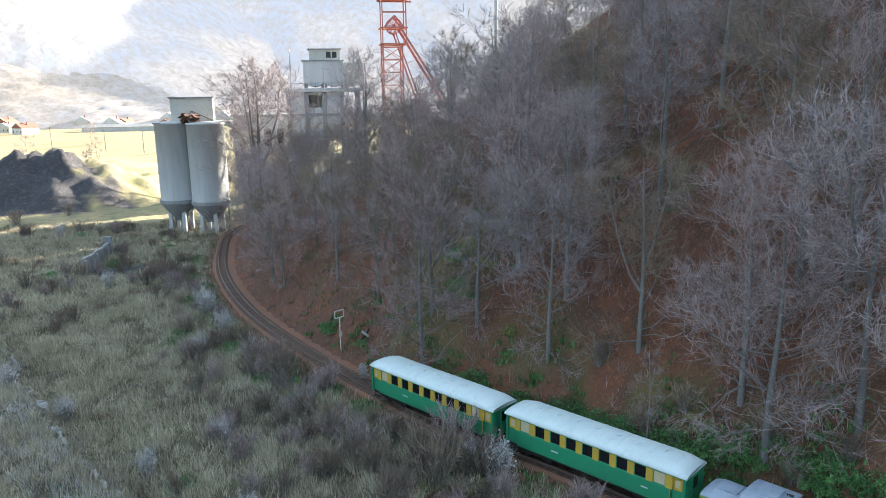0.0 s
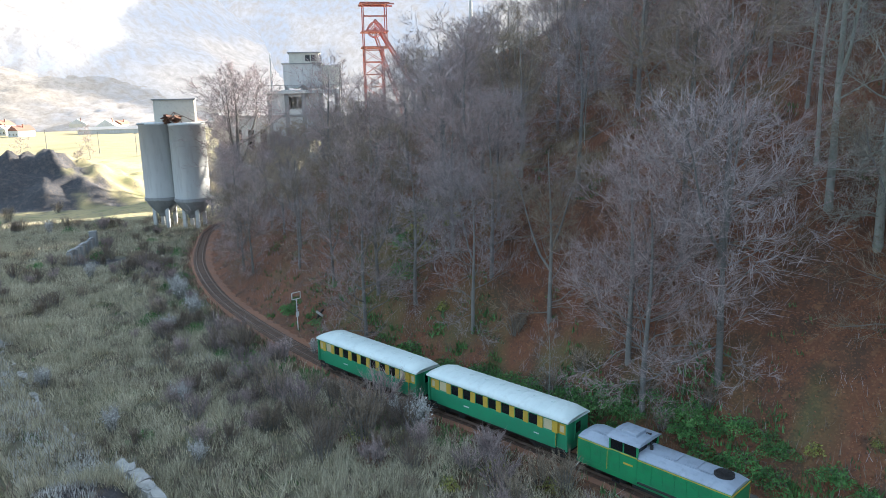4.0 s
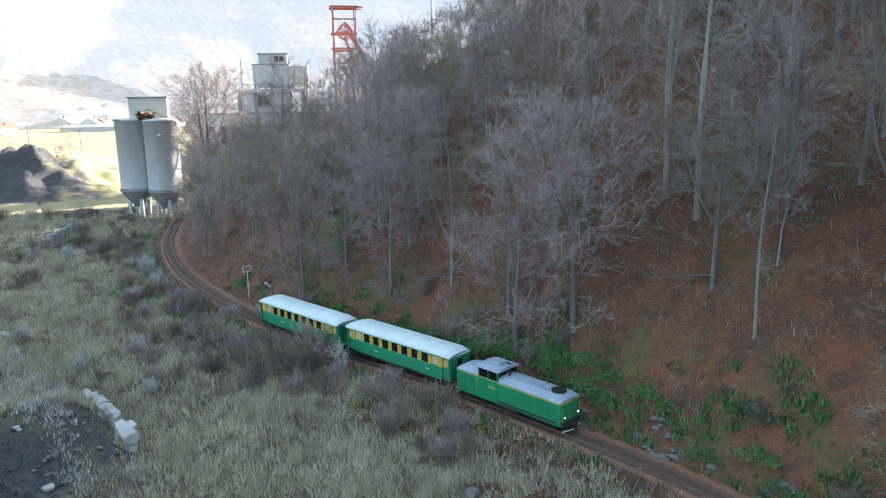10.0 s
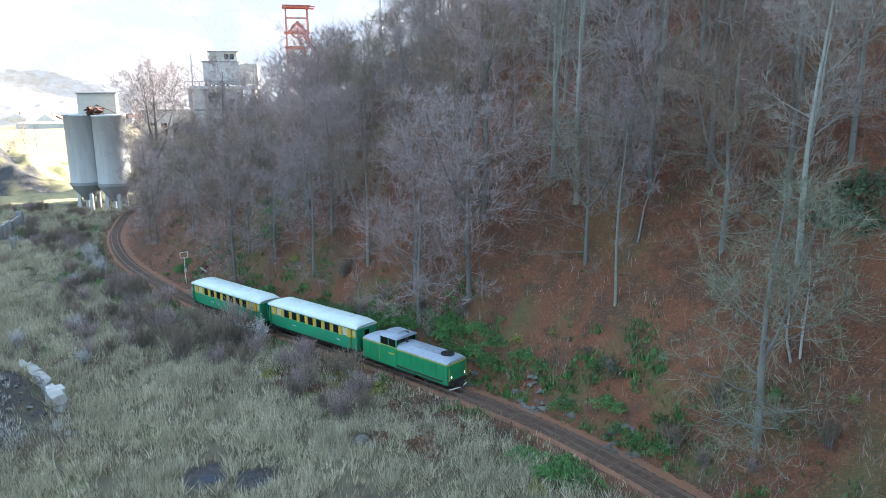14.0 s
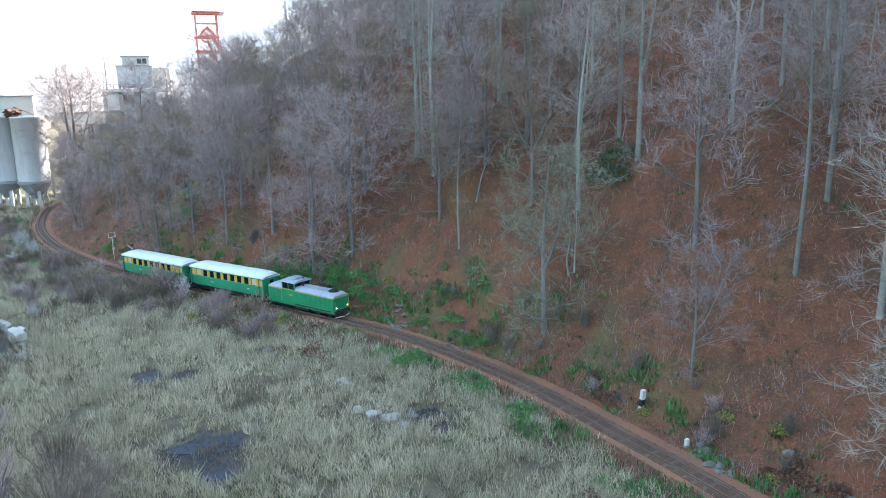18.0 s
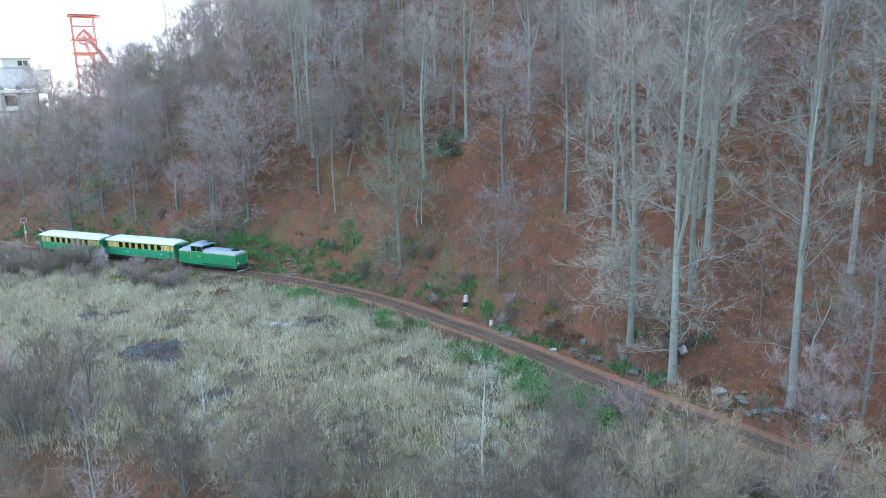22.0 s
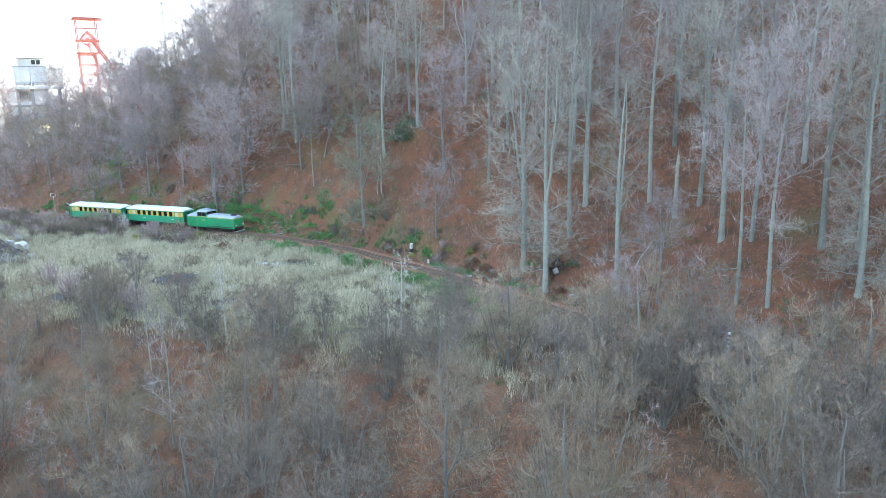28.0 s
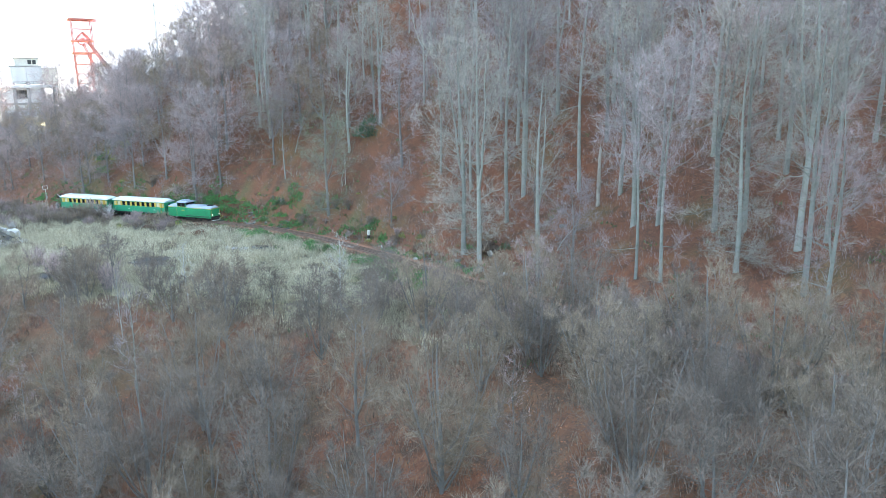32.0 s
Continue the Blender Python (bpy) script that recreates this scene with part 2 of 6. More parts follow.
_b.inputs["Specular IOR Level"].default_value = 0.25
bump(_nt, _b, noise_of(_nt, 2.0), 0.05)


def ground_material():
    """Leaf litter, dry grass, slag and track bed, mixed by the zones stored on the ground's points."""
    m, nt, b = blank("ground", 0.95)
    at = nt.nodes.new("ShaderNodeAttribute")
    at.attribute_name = "zone"
    sep = nt.nodes.new("ShaderNodeSeparateColor")
    nt.links.new(at.outputs["Color"], sep.inputs["Color"])
    fine, mid, big = noise_of(nt, 5.0, 6, rough=0.7), noise_of(nt, 0.7, 5), noise_of(nt, 0.09, 4)
    leaf = mix(nt, ramp(nt, big, 0.35, 0.65), (0.21, 0.081, 0.042), (0.155, 0.068, 0.040))
    leaf = mix(nt, ramp(nt, noise_of(nt, 0.28, 5), 0.50, 0.66), leaf, (0.105, 0.062, 0.040))
    leaf = mix(nt, ramp(nt, mid, 0.48, 0.66), leaf, (0.095, 0.052, 0.034))
    leaf = mix(nt, ramp(nt, noise_of(nt, 1.7, 5), 0.56, 0.68), leaf, (0.22, 0.112, 0.06))
    vo = node(nt, "TexVoronoi", Scale=11.0)
    co = nt.nodes.new("ShaderNodeTexCoord")
    nt.links.new(co.outputs["Object"], vo.inputs["Vector"])
    hs = nt.nodes.new("ShaderNodeSeparateColor")
    nt.links.new(vo.outputs["Color"], hs.inputs["Color"])
    leaf = mix(nt, ramp(nt, hs.outputs["Red"], 0.70, 1.2), leaf, (0.31, 0.14, 0.07))
    leaf = mix(nt, ramp(nt, hs.outputs["Green"], 0.88, 1.0), leaf, (0.09, 0.05, 0.04))
    leaf = mix(nt, ramp(nt, fine, 0.60, 0.72), leaf, (0.10, 0.055, 0.042))
    grass = mix(nt, ramp(nt, big, 0.38, 0.62), (0.15, 0.135, 0.088), (0.105, 0.10, 0.06))
    grass = mix(nt, ramp(nt, mid, 0.45, 0.62), grass, (0.095, 0.078, 0.055))
    grass = mix(nt, ramp(nt, fine, 0.58, 0.70), grass, (0.24, 0.22, 0.15))
    slag = mix(nt, ramp(nt, fine, 0.42, 0.62), (0.035, 0.037, 0.047), (0.085, 0.08, 0.078))
    slag = mix(nt, ramp(nt, noise_of(nt, 1.1, 5), 0.52, 0.66), slag, (0.105, 0.09, 0.08))
    green = mix(nt, ramp(nt, fine, 0.4, 0.65), (0.09, 0.13, 0.045), (0.17, 0.18, 0.07))
    c = mix(nt, sep.outputs["Red"], leaf, grass)
    meadow = mix(nt, ramp(nt, big, 0.40, 0.62), (0.38, 0.315, 0.16), (0.28, 0.245, 0.13))
    meadow = mix(nt, ramp(nt, mid, 0.52, 0.66), meadow, (0.22, 0.19, 0.12))
    c = mix(nt, at.outputs["Alpha"], c, meadow)
    c = mix(nt, sep.outputs["Blue"], c, green)
    c = mix(nt, sep.outputs["Green"], c, slag)
    nt.links.new(c, b.inputs["Base Color"])
    bump(nt, b, fine, 0.9, 0.12)
    return m


GROUND = ground_material()


# ---- mesh helpers ----
def mesh_of(name, verts, faces, material, smooth=False):
    me = bpy.data.meshes.new(name)
    me.from_pydata([tuple(v) for v in verts], [], faces)
    me.materials.append(material)
    if smooth:
        me.polygons.foreach_set("use_smooth", [True] * len(me.polygons))
    me.update()
    return me


def thing(name, m, label, category, group="", kind=""):
    ob = new(name)
    ob.empty_display_size = 0.3
    ob.matrix_basis = m
    return tagged(ob, label, category, group, kind)


def part(name, geo, material, parent, label="", smooth=False, m=None):
    """Links (verts, faces) or a mesh as one object under its thing."""
    me = geo if isinstance(geo, bpy.types.Mesh) else mesh_of(name, geo[0], geo[1], material, smooth)
    ob = new(name, me)
    ob.parent = parent
    if m is not None:
        ob.matrix_basis = m
    return tagged(ob, label)


def join(*geos):
    v, f = [], []
    for gv, gf in geos:
        k = len(v)
        v.extend(gv)
        f.extend([tuple(i + k for i in q) for q in gf])
    return v, f


def moved(geo, m):
    return [m @ Vector(v) for v in geo[0]], geo[1]


def box(x0, x1, y0, y1, z0, z1, bevel=0.0):
    """A box, its upright and long edges cut by the bevel."""
    if not bevel:
        v = [(x, y, z) for z in (z0, z1) for y in (y0, y1) for x in (x0, x1)]
        return v, [(0, 2, 3, 1), (4, 5, 7, 6), (0, 1, 5, 4), (2, 6, 7, 3), (0, 4, 6, 2), (1, 3, 7, 5)]
    bm = bmesh.new()
    bmesh.ops.create_cube(bm, size=1)
    for q in bm.verts:
        q.co = Vector(((x0 + x1) / 2 + q.co.x * (x1 - x0), (y0 + y1) / 2 + q.co.y * (y1 - y0), (z0 + z1) / 2 + q.co.z * (z1 - z0)))
    bmesh.ops.bevel(bm, geom=bm.edges[:], offset=bevel, segments=2, profile=0.6, affect="EDGES")
    bm.verts.index_update()
    out = [tuple(q.co) for q in bm.verts], [tuple(q.index for q in f.verts) for f in bm.faces]
    bm.free()
    return out


def tube(path, radii, sides=6, cap=False):
    """A tapered tube along a line of points."""
    path = [Vector(p) for p in path]
    v, f = [], []
    for i, p in enumerate(path):
        d = (path[min(i + 1, len(path) - 1)] - path[max(i - 1, 0)]).normalized()
        a = d.orthogonal().normalized() if abs(d.z) > 0.95 else d.cross(Vector((0, 0, 1))).normalized()
        if abs(d.z) > 0.95:
            a = (Vector((1, 0, 0)) - d * d.x).normalized()
        b = d.cross(a)
        r = radii[i]
        for k in range(sides):
            t = 2 * math.pi * k / sides
            v.append(p + a * (r * math.cos(t)) + b * (r * math.sin(t)))
    for i in range(len(path) - 1):
        for k in range(sides):
            n = (k + 1) % sides
            f.append((i * sides + k, i * sides + n, (i + 1) * sides + n, (i + 1) * sides + k))
    if cap:
        f.append(tuple(range(sides))[::-1])
        f.append(tuple(range((len(path) - 1) * sides, len(path) * sides)))
    return v, f


def beam(a, b, w=0.2, t=None):
    """A square bar from a to b."""
    t = t or w
    a, b = Vector(a), Vector(b)
    d = (b - a).normalized()
    s = d.cross(Vector((0, 0, 1)))
    s = s.normalized() if s.length > 0.01 else Vector((1, 0, 0))
    u = s.cross(d)
    v = [p + s * (i * w / 2) + u * (j * t / 2) for p in (a, b) for i, j in ((-1, -1), (1, -1), (1, 1), (-1, 1))]
    return v, [(3, 2, 1, 0), (4, 5, 6, 7), (0, 1, 5, 4), (1, 2, 6, 5), (2, 3, 7, 6), (3, 0, 4, 7)]


def lathe(profile, sides=32):
    """A turned form from (radius, height) pairs."""
    v, f = [], []
    for r, z in profile:
        v += [(r * math.cos(2 * math.pi * k / sides), r * math.sin(2 * math.pi * k / sides), z) for k in range(sides)]
    for i in range(len(profile) - 1):
        for k in range(sides):
            n = (k + 1) % sides
            f.append((i * sides + k, i * sides + n, (i + 1) * sides + n, (i + 1) * sides + k))
    return v, f


def extrude(profile, x0, x1, taper=0.0):
    """A closed (y, z) profile drawn out along x; taper pulls in the ends' tops."""
    n = len(profile)
    v = [(x, y, z) for x in (x0, x1) for y, z in profile]
    f = [(i, (i + 1) % n, n + (i + 1) % n, n + i) for i in range(n)]
    return v, f + [tuple(range(n))[::-1], tuple(range(n, 2 * n))]


def ring(x0, x1, z0, z1, y, t, w):
    """An upright rectangular frame, bars w wide and t thick, at depth y."""
    o, i = [(x0, z0), (x1, z0), (x1, z1), (x0, z1)], [(x0 + w, z0 + w), (x1 - w, z0 + w), (x1 - w, z1 - w), (x0 + w, z1 - w)]
    v = [(a, yy, b) for yy in (y - t / 2, y + t / 2) for a, b in o + i]
    f = []
    for k in range(4):
        n = (k + 1) % 4
        f += [(k, n, 4 + n, 4 + k), (8 + n, 8 + k, 12 + k, 12 + n), (n, k, 8 + k, 8 + n), (4 + k, 4 + n, 12 + n, 12 + k)]
    return v, f


def boulder(rng, r, squash=0.7):
    bm = bmesh.new()
    bmesh.ops.create_icosphere(bm, subdivisions=2, radius=r)
    o = Vector((rng.random() * 50, rng.random() * 50, 0))
    for q in bm.verts:
        q.co *= 1 + 0.55 * noise.noise(q.co / r * 0.9 + o)
        q.co.z = (q.co.z + r * 0.35) * squash
    bm.verts.index_update()
    out = [tuple(q.co) for q in bm.verts], [tuple(q.index for q in f.verts) for f in bm.faces]
    bm.free()
    return out


def smooth(lo, hi, v):
    t = np.clip((v - lo) / (hi - lo), 0, 1)
    return t * t * (3 - 2 * t)


# ---- plan: the line, the field's edge, the lie of the land ----
LINE = [(-17.0, 136.0), (-27.0, 128.0), (-32.5, 118.0), (-33.0, 108.0), (-30.6, 97.0), (-27.2, 85.5), (-22.8, 75.0), (-17.5, 65.2), (-9.8, 54.2), (-1.4, 44.1),
        (8.8, 34.8), (19.8, 23.4), (25.0, 16.9), (30.2, 7.8), (33.6, -0.8), (36.2, -8.0), (38.9, -17.2), (42.2, -27.6), (45.6, -37.2), (49.7, -47.2), (54.5, -58.0), (60.0, -70.0), (68.0, -86.0), (80.0, -108.0)]


def spline(points, step):
    """Points at even steps along a smooth curve through those given."""
    p = np.array([points[0], *points, points[-1]], float)
    out = []
    for i in range(1, len(p) - 2):
        for u in np.linspace(0, 1, 24, endpoint=False):
            a, b, c, d = p[i - 1:i + 3]
            out.append(0.5 * (2 * b + (c - a) * u + (2 * a - 5 * b + 4 * c - d) * u * u + (3 * b - a - 3 * c + d) * u ** 3))
    out = np.array(out + [p[-1]])
    s = np.concatenate([[0], np.cumsum(np.linalg.norm(np.diff(out, axis=0), axis=1))])
    q = np.arange(0, s[-1], step)
    return np.stack([np.interp(q, s, out[:, 0]), np.interp(q, s, out[:, 1])], 1)


RAILWAY = spline(LINE, 0.5)
FOOT = np.array([(420, 330), (240, 290), (120, 245), (50, 205), (10, 175), (-8, 152), *RAILWAY[::4].tolist(), (95, -140), (130, -220), (200, -420)], float)
EDGE = spline([(-160, 120), (-90, 72), (-45, 42), (-22, 27), (-14, 20), (-7, 11), (1, -4), (9, -10.5), (18, -18), (26, -27), (31.5, -36), (36, -48), (43, -64), (54, -86), (70, -118), (110, -200)], 5.0)


def offset(x, y, line):
    """Signed distance to a line, positive on the left of its run; and how far along it."""
    x, y = np.atleast_1d(np.asarray(x, float)), np.atleast_1d(np.asarray(y, float))
    best, sign = np.full(x.shape, 1e9), np.ones(x.shape)
    for (ax, ay), (bx, by) in zip(line[:-1], line[1:]):
        dx, dy = bx - ax, by - ay
        u = np.clip(((x - ax) * dx + (y - ay) * dy) / (dx * dx + dy * dy), 0, 1)
        d = np.hypot(x - ax - u * dx, y - ay - u * dy)
        near = d < best
        best = np.where(near, d, best)
        sign = np.where(near, np.sign(dx * (y - ay) - dy * (x - ax)), sign)
    return best * sign


def fbm(x, y, scale, seed=0.0):
    """Cheap smooth noise, about -1 to 1."""
    rs = np.random.RandomState(int(seed * 10) + 7)
    out = np.zeros_like(np.asarray(x, float))
    for _ in range(9):
        a, w, ph = rs.uniform(0, 2 * math.pi), rs.uniform(0.6, 2.0) / scale, rs.uniform(0, 6.3)
        out = out + np.sin((x * math.cos(a) + y * math.sin(a)) * w * 2 * math.pi + ph + 1.3 * np.sin((x * math.sin(a) - y * math.cos(a)) * w * 3.1 + ph))
    return out / 4.5


def land(x, y):
    """Height of the ground, and the offsets from the hill's foot and from the field's edge."""
    x, y = np.atleast_1d(np.asarray(x, float)), np.atleast_1d(np.asarray(y, float))
    d, e = offset(x, y, FOOT), -offset(x, y, EDGE)
    north = smooth(-12, 22, y)
    nose = smooth(42, 75, y)
    s1 = 0.52 + 0.40 * north - 0.20 * nose
    d0 = 3.6 - 1.9 * north
    d1 = 40 - 26 * north
    s2 = 0.40 - 0.20 * north
    hill = s1 * np.clip(d - d0, 0, d1 - d0) + s2 * np.clip(d - d1, 0, 120)
    hill = hill * (1 - np.exp(-np.clip(d - d0, 0, 50) / 1.2))
    # east of view the ridge is raised so its shadow covers the field
    ridge = 42 * smooth(-30, 105, x + 0.1 * (y - 80)) + 55 * smooth(70, 240, x)
    hill += ridge * smooth(245, 165, y) * smooth(-20, 60, y) * smooth(0, 45, d)
    hill += np.clip(d - 4, 0, 12) / 12 * (0.7 * fbm(x, y, 17, 1) + 0.25 * fbm(x, y, 6, 2))
    field = -0.30 * smooth(1.2, 4, -d) + smooth(3, 9, -d) * (0.22 * fbm(x, y, 14, 3) + 0.10 * fbm(x, y, 4, 4))
    ec = np.clip(e, 0, 60)
    near = smooth(260, 150, np.hypot(x, y))
    drop = -near * np.minimum(0.52 * np.clip(ec - 1, 0, 60) * (1 - np.exp(-ec / 3)), 13) + smooth(2, 8, e) * 0.5 * fbm(x, y, 11, 5) * near
    z = np.where(d > 0, hill, field + drop)
    # bank behind the broken wall, spoil heap, far valley floor
    w = offset(x, y, WALL_LINE)
    z = z + np.where((w > -9) & (y > 20), 1.5 * smooth(-0.3, -1.2, w) * smooth(-9, -4, w) * smooth(21, 25, y) * smooth(62, 50, y), 0)
    for hx, hy, r, top in HEAPS:
        q = np.hypot((x - hx) / r, (y - hy) / (0.75 * r)) + 0.10 * fbm(x, y, 15, 6)
        z = z + top * np.clip(1 - q, 0, 1) ** 0.9 * (1 + 0.10 * fbm(x, y, 6, 18) + 0.06 * fbm(x, y, 3, 19))
    return z, d, e


WALL_LINE = np.array([(-36, 56), (-25, 42.5), (-18, 34.8), (-12.5, 30.0), (-8.2, 24.5)], float)
HEAPS = [(-14.0, 24.5, 6.0, 1.6), (-80, 152, 21, 10.5), (-103, 152, 24, 7.5), (-62, 166, 18, 4.5), (-120, 215, 40, 6.0)]


GRID = {}


def lie(x, y):
    """Height and the two offsets at one place, read off the ground's own grid."""
    xs, ys = GRID["xs"], GRID["ys"]
    i = int(np.clip(np.searchsorted(xs, x) - 1, 0, len(xs) - 2))
    j = int(np.clip(np.searchsorted(ys, y) - 1, 0, len(ys) - 2))
    u, v = (x - xs[i]) / (xs[i + 1] - xs[i]), (y - ys[j]) / (ys[j + 1] - ys[j])
    return [float((g[j, i] * (1 - u) + g[j, i + 1] * u) * (1 - v) + (g[j + 1, i] * (1 - u) + g[j + 1, i + 1] * u) * v) for g in GRID["zde"]]


def height(x, y):
    return lie(x, y)[0]


def axis_values(lo, hi, step, far_lo, far_hi):
    core = np.arange(lo, hi + step / 2, step)
    g, out = step, [hi]
    while out[-1] < far_hi:
        g = min(g * 1.22, 180)
        out.append(out[-1] + g)
    left, g = [lo], step
    while left[-1] > far_lo:
        g = min(g * 1.22, 180)
        left.append(left[-1] - g)
    return np.concatenate([left[:0:-1], core, out[1:]])


def build_ground():
    xs, ys = axis_values(-102, 90, 1.05, -2600, 2600), axis_values(-78, 168, 1.05, -2200, 3200)
    gx, gy = np.meshgrid(xs, ys)
    x, y = gx.ravel(), gy.ravel()
    z, d, e = land(x, y)
    nx, ny = len(xs), len(ys)
    GRID.update(xs=xs, ys=ys, zde=[g.reshape(ny, nx) for g in (z, d, e)])
    idx = np.arange(nx * ny).reshape(ny, nx)
    quads = np.stack([idx[:-1, :-1], idx[:-1, 1:], idx[1:, 1:], idx[1:, :-1]], -1).reshape(-1, 4)
    me = bpy.data.meshes.new("ground")
    me.vertices.add(len(x))
    me.vertices.foreach_set("co", np.stack([x, y, z], 1).astype(np.float32).ravel())
    me.loops.add(quads.size)
    me.loops.foreach_set("vertex_index", quads.ravel().astype(np.int32))
    me.polygons.add(len(quads))
    me.polygons.foreach_set("loop_start", np.arange(0, quads.size, 4, dtype=np.int32))
    me.polygons.foreach_set("use_smooth", np.ones(len(quads), bool))
    me.update()
    rough = 0.5 * fbm(x, y, 9, 8) + 0.35 * fbm(x, y, 3.5, 9)
    grass = smooth(-1.6, -3.4, d + 0.9 * rough) * smooth(5.0, 0.0, e + 2.2 * rough)
    grass = grass * (1 - 0.65 * smooth(-24, -34, y))
    grass = np.maximum(grass, 0.55 * smooth(2, 6, e) * smooth(-0.6, 0.6, fbm(x, y, 13, 13)))
    grass = np.where(d > 0.5, 0, grass)
    grass = np.maximum(grass, smooth(150, 190, np.hypot(x, y)) * (d < 0))
    slag = np.zeros_like(x)
    for px, py, r in SLAG:
        slag = np.maximum(slag, smooth(1.15, 0.75, np.hypot(x - px, y - py) / r + 1.5 * rough))
    hq = np.hypot((x + 90) / 27, (y - 143) / 13) + 0.25 * fbm(x, y, 9, 10)
    slag = np.maximum(slag, smooth(1.05, 0.8, hq))
    mossy = smooth(0.45, 0.95, fbm(x, y, 12, 11) + 0.4 * rough) * smooth(3, 6, d) * 0.25
    mossy = np.maximum(mossy, 0.5 * smooth(0.0, 0.6, fbm(x, y, 7, 31) + 0.5 * rough) * smooth(1.5, 2.6, d) * smooth(9, 5, d + 1.5 * rough) * smooth(-4, 6, y) * smooth(56, 46, y))
    mossy = np.maximum(mossy, smooth(1.2, 0.6, np.hypot(x - 2.5, y - 58.5) / 6.5 + 1.2 * rough) * 0.5)
    mossy = np.maximum(mossy, 0.6 * smooth(0.5, 0.9, fbm(x, y, 8, 12)) * grass)
    col = me.color_attributes.new("zone", "FLOAT_COLOR", "POINT")
    col.data.foreach_set("color", np.stack([grass, slag, mossy, smooth(108, 128, y + 6 * rough) * smooth(-2, -8, d)], 1).astype(np.float32).ravel())
    me.materials.append(GROUND)
    ob = new("ground", me)
    return tagged(ob, "wooded hillside of red fallen leaves above a field of dry grass", "ground", kind="structure")


SLAG = [(9.8, 2.9, 2.4), (10.9, 0.0, 1.5), (14.2, -8.8, 1.3), (-1.0, -0.5, 1.7), (23.0, 5.0, 1.2), (24.0, 2.6, 0.8), (3.8, 15.0, 1.4), (6.8, 14.8, 1.3), (-12.4, 22.2, 4.3), (-42.0, 88.0, 4.0), (-9.0, 8.0, 2.0), (12.2, 19.3, 0.9)]
build_ground()


# ---- distance: wooded mountains behind the valley ----
def mountain(name, label, spine, tops, width, material, seed):
    """A long wooded hill: a strip of ground raised along a spine, its crest and flanks ragged with trees."""
    rs = np.random.RandomState(seed)
    pts = spline(spine, 7.0)
    n, m = len(pts), 70
    t = np.linspace(0, 1, n)
    top = np.interp(t, np.linspace(0, 1, len(tops)), tops)
    nrm = np.stack([-np.gradient(pts[:, 1]), np.gradient(pts[:, 0])], 1)
    nrm /= np.linalg.norm(nrm, axis=1)[:, None]
    v = []
    for j in range(m):
        u = j / (m - 1) * 2 - 1
        prof = (1 - abs(u)) ** 0.9
        x, y = pts[:, 0] + nrm[:, 0] * u * width, pts[:, 1] + nrm[:, 1] * u * width
        z = top * prof * (1 + 0.07 * fbm(x, y, 240, seed)) - 3
        z = z + prof ** 0.3 * (3.0 * rs.rand(n) + 2.0 * fbm(x, y, 40, seed + 1))
        v.append(np.stack([x + rs.uniform(-2, 2, n), y + rs.uniform(-2, 2, n), z], 1))
    v = np.concatenate(v)
    f = [(j * n + i, j * n + i + 1, (j + 1) * n + i + 1, (j + 1) * n + i) for j in range(m - 1) for i in range(n - 1)]
    ob = new(name, mesh_of(name, v, f, material, True))
    return tagged(ob, label, "mountain", kind="structure")


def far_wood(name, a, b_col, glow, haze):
    """Far bare woods; the lit mist before them is painted in as glow."""
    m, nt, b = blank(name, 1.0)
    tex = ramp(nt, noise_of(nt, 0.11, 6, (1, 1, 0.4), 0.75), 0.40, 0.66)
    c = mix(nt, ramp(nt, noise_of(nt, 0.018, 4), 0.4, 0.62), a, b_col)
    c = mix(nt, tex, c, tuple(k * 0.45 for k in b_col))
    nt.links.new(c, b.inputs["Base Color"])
    # cream lit mist and blue shaded patches go into the emission colour
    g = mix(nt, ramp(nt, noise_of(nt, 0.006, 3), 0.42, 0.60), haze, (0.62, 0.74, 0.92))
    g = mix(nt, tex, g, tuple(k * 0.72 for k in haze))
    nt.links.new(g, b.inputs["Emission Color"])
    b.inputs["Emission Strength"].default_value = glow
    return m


FAR_A = far_wood("far beech wood in painted haze", (0.20, 0.165, 0.13), (0.16, 0.135, 0.11), 0.105, (1.0, 0.93, 0.80))
FAR_B = far_wood("far wood in painted mist", (0.12, 0.115, 0.11), (0.10, 0.10, 0.105), 0.165, (1.0, 0.96, 0.91))
mountain("backdrop", "pale wooded foothill across the valley, its sunlit haze painted as glow", [(-806, 546), (-559, 676), (-351, 728), (-182, 760)], [150, 124, 80, 8], 190, FAR_A, 3)
mountain("backdrop", "wooded mountain flank behind the valley, mist painted as glow", [(-1000, 640), (-600, 880), (-380, 1000), (-250, 1050)], [420, 390, 300, 120], 360, FAR_B, 5)
mountain("backdrop", "wooded mountain behind the mine, mist painted as glow", [(-520, 1420), (-260, 1330), (60, 1300), (420, 1300), (900, 1300)], [430, 400, 370, 350, 330], 380, FAR_B, 9)


# ---- railway ----
GAUGE, RAIL_TOP = 0.80, 0.30
CHAIN = np.concatenate([[0], np.cumsum(np.linalg.norm(np.diff(RAILWAY, axis=0), axis=1))])


def along(s):
    """Place and heading (degrees) at a distance along the line."""
    x, y = np.interp(s, CHAIN, RAILWAY[:, 0]), np.interp(s, CHAIN, RAILWAY[:, 1])
    a, b = [np.array([np.interp(s + k, CHAIN, RAILWAY[:, i]) for i in (0, 1)]) for k in (-0.6, 0.6)]
    return float(x), float(y), math.degrees(math.atan2(b[1] - a[1], b[0] - a[0]))


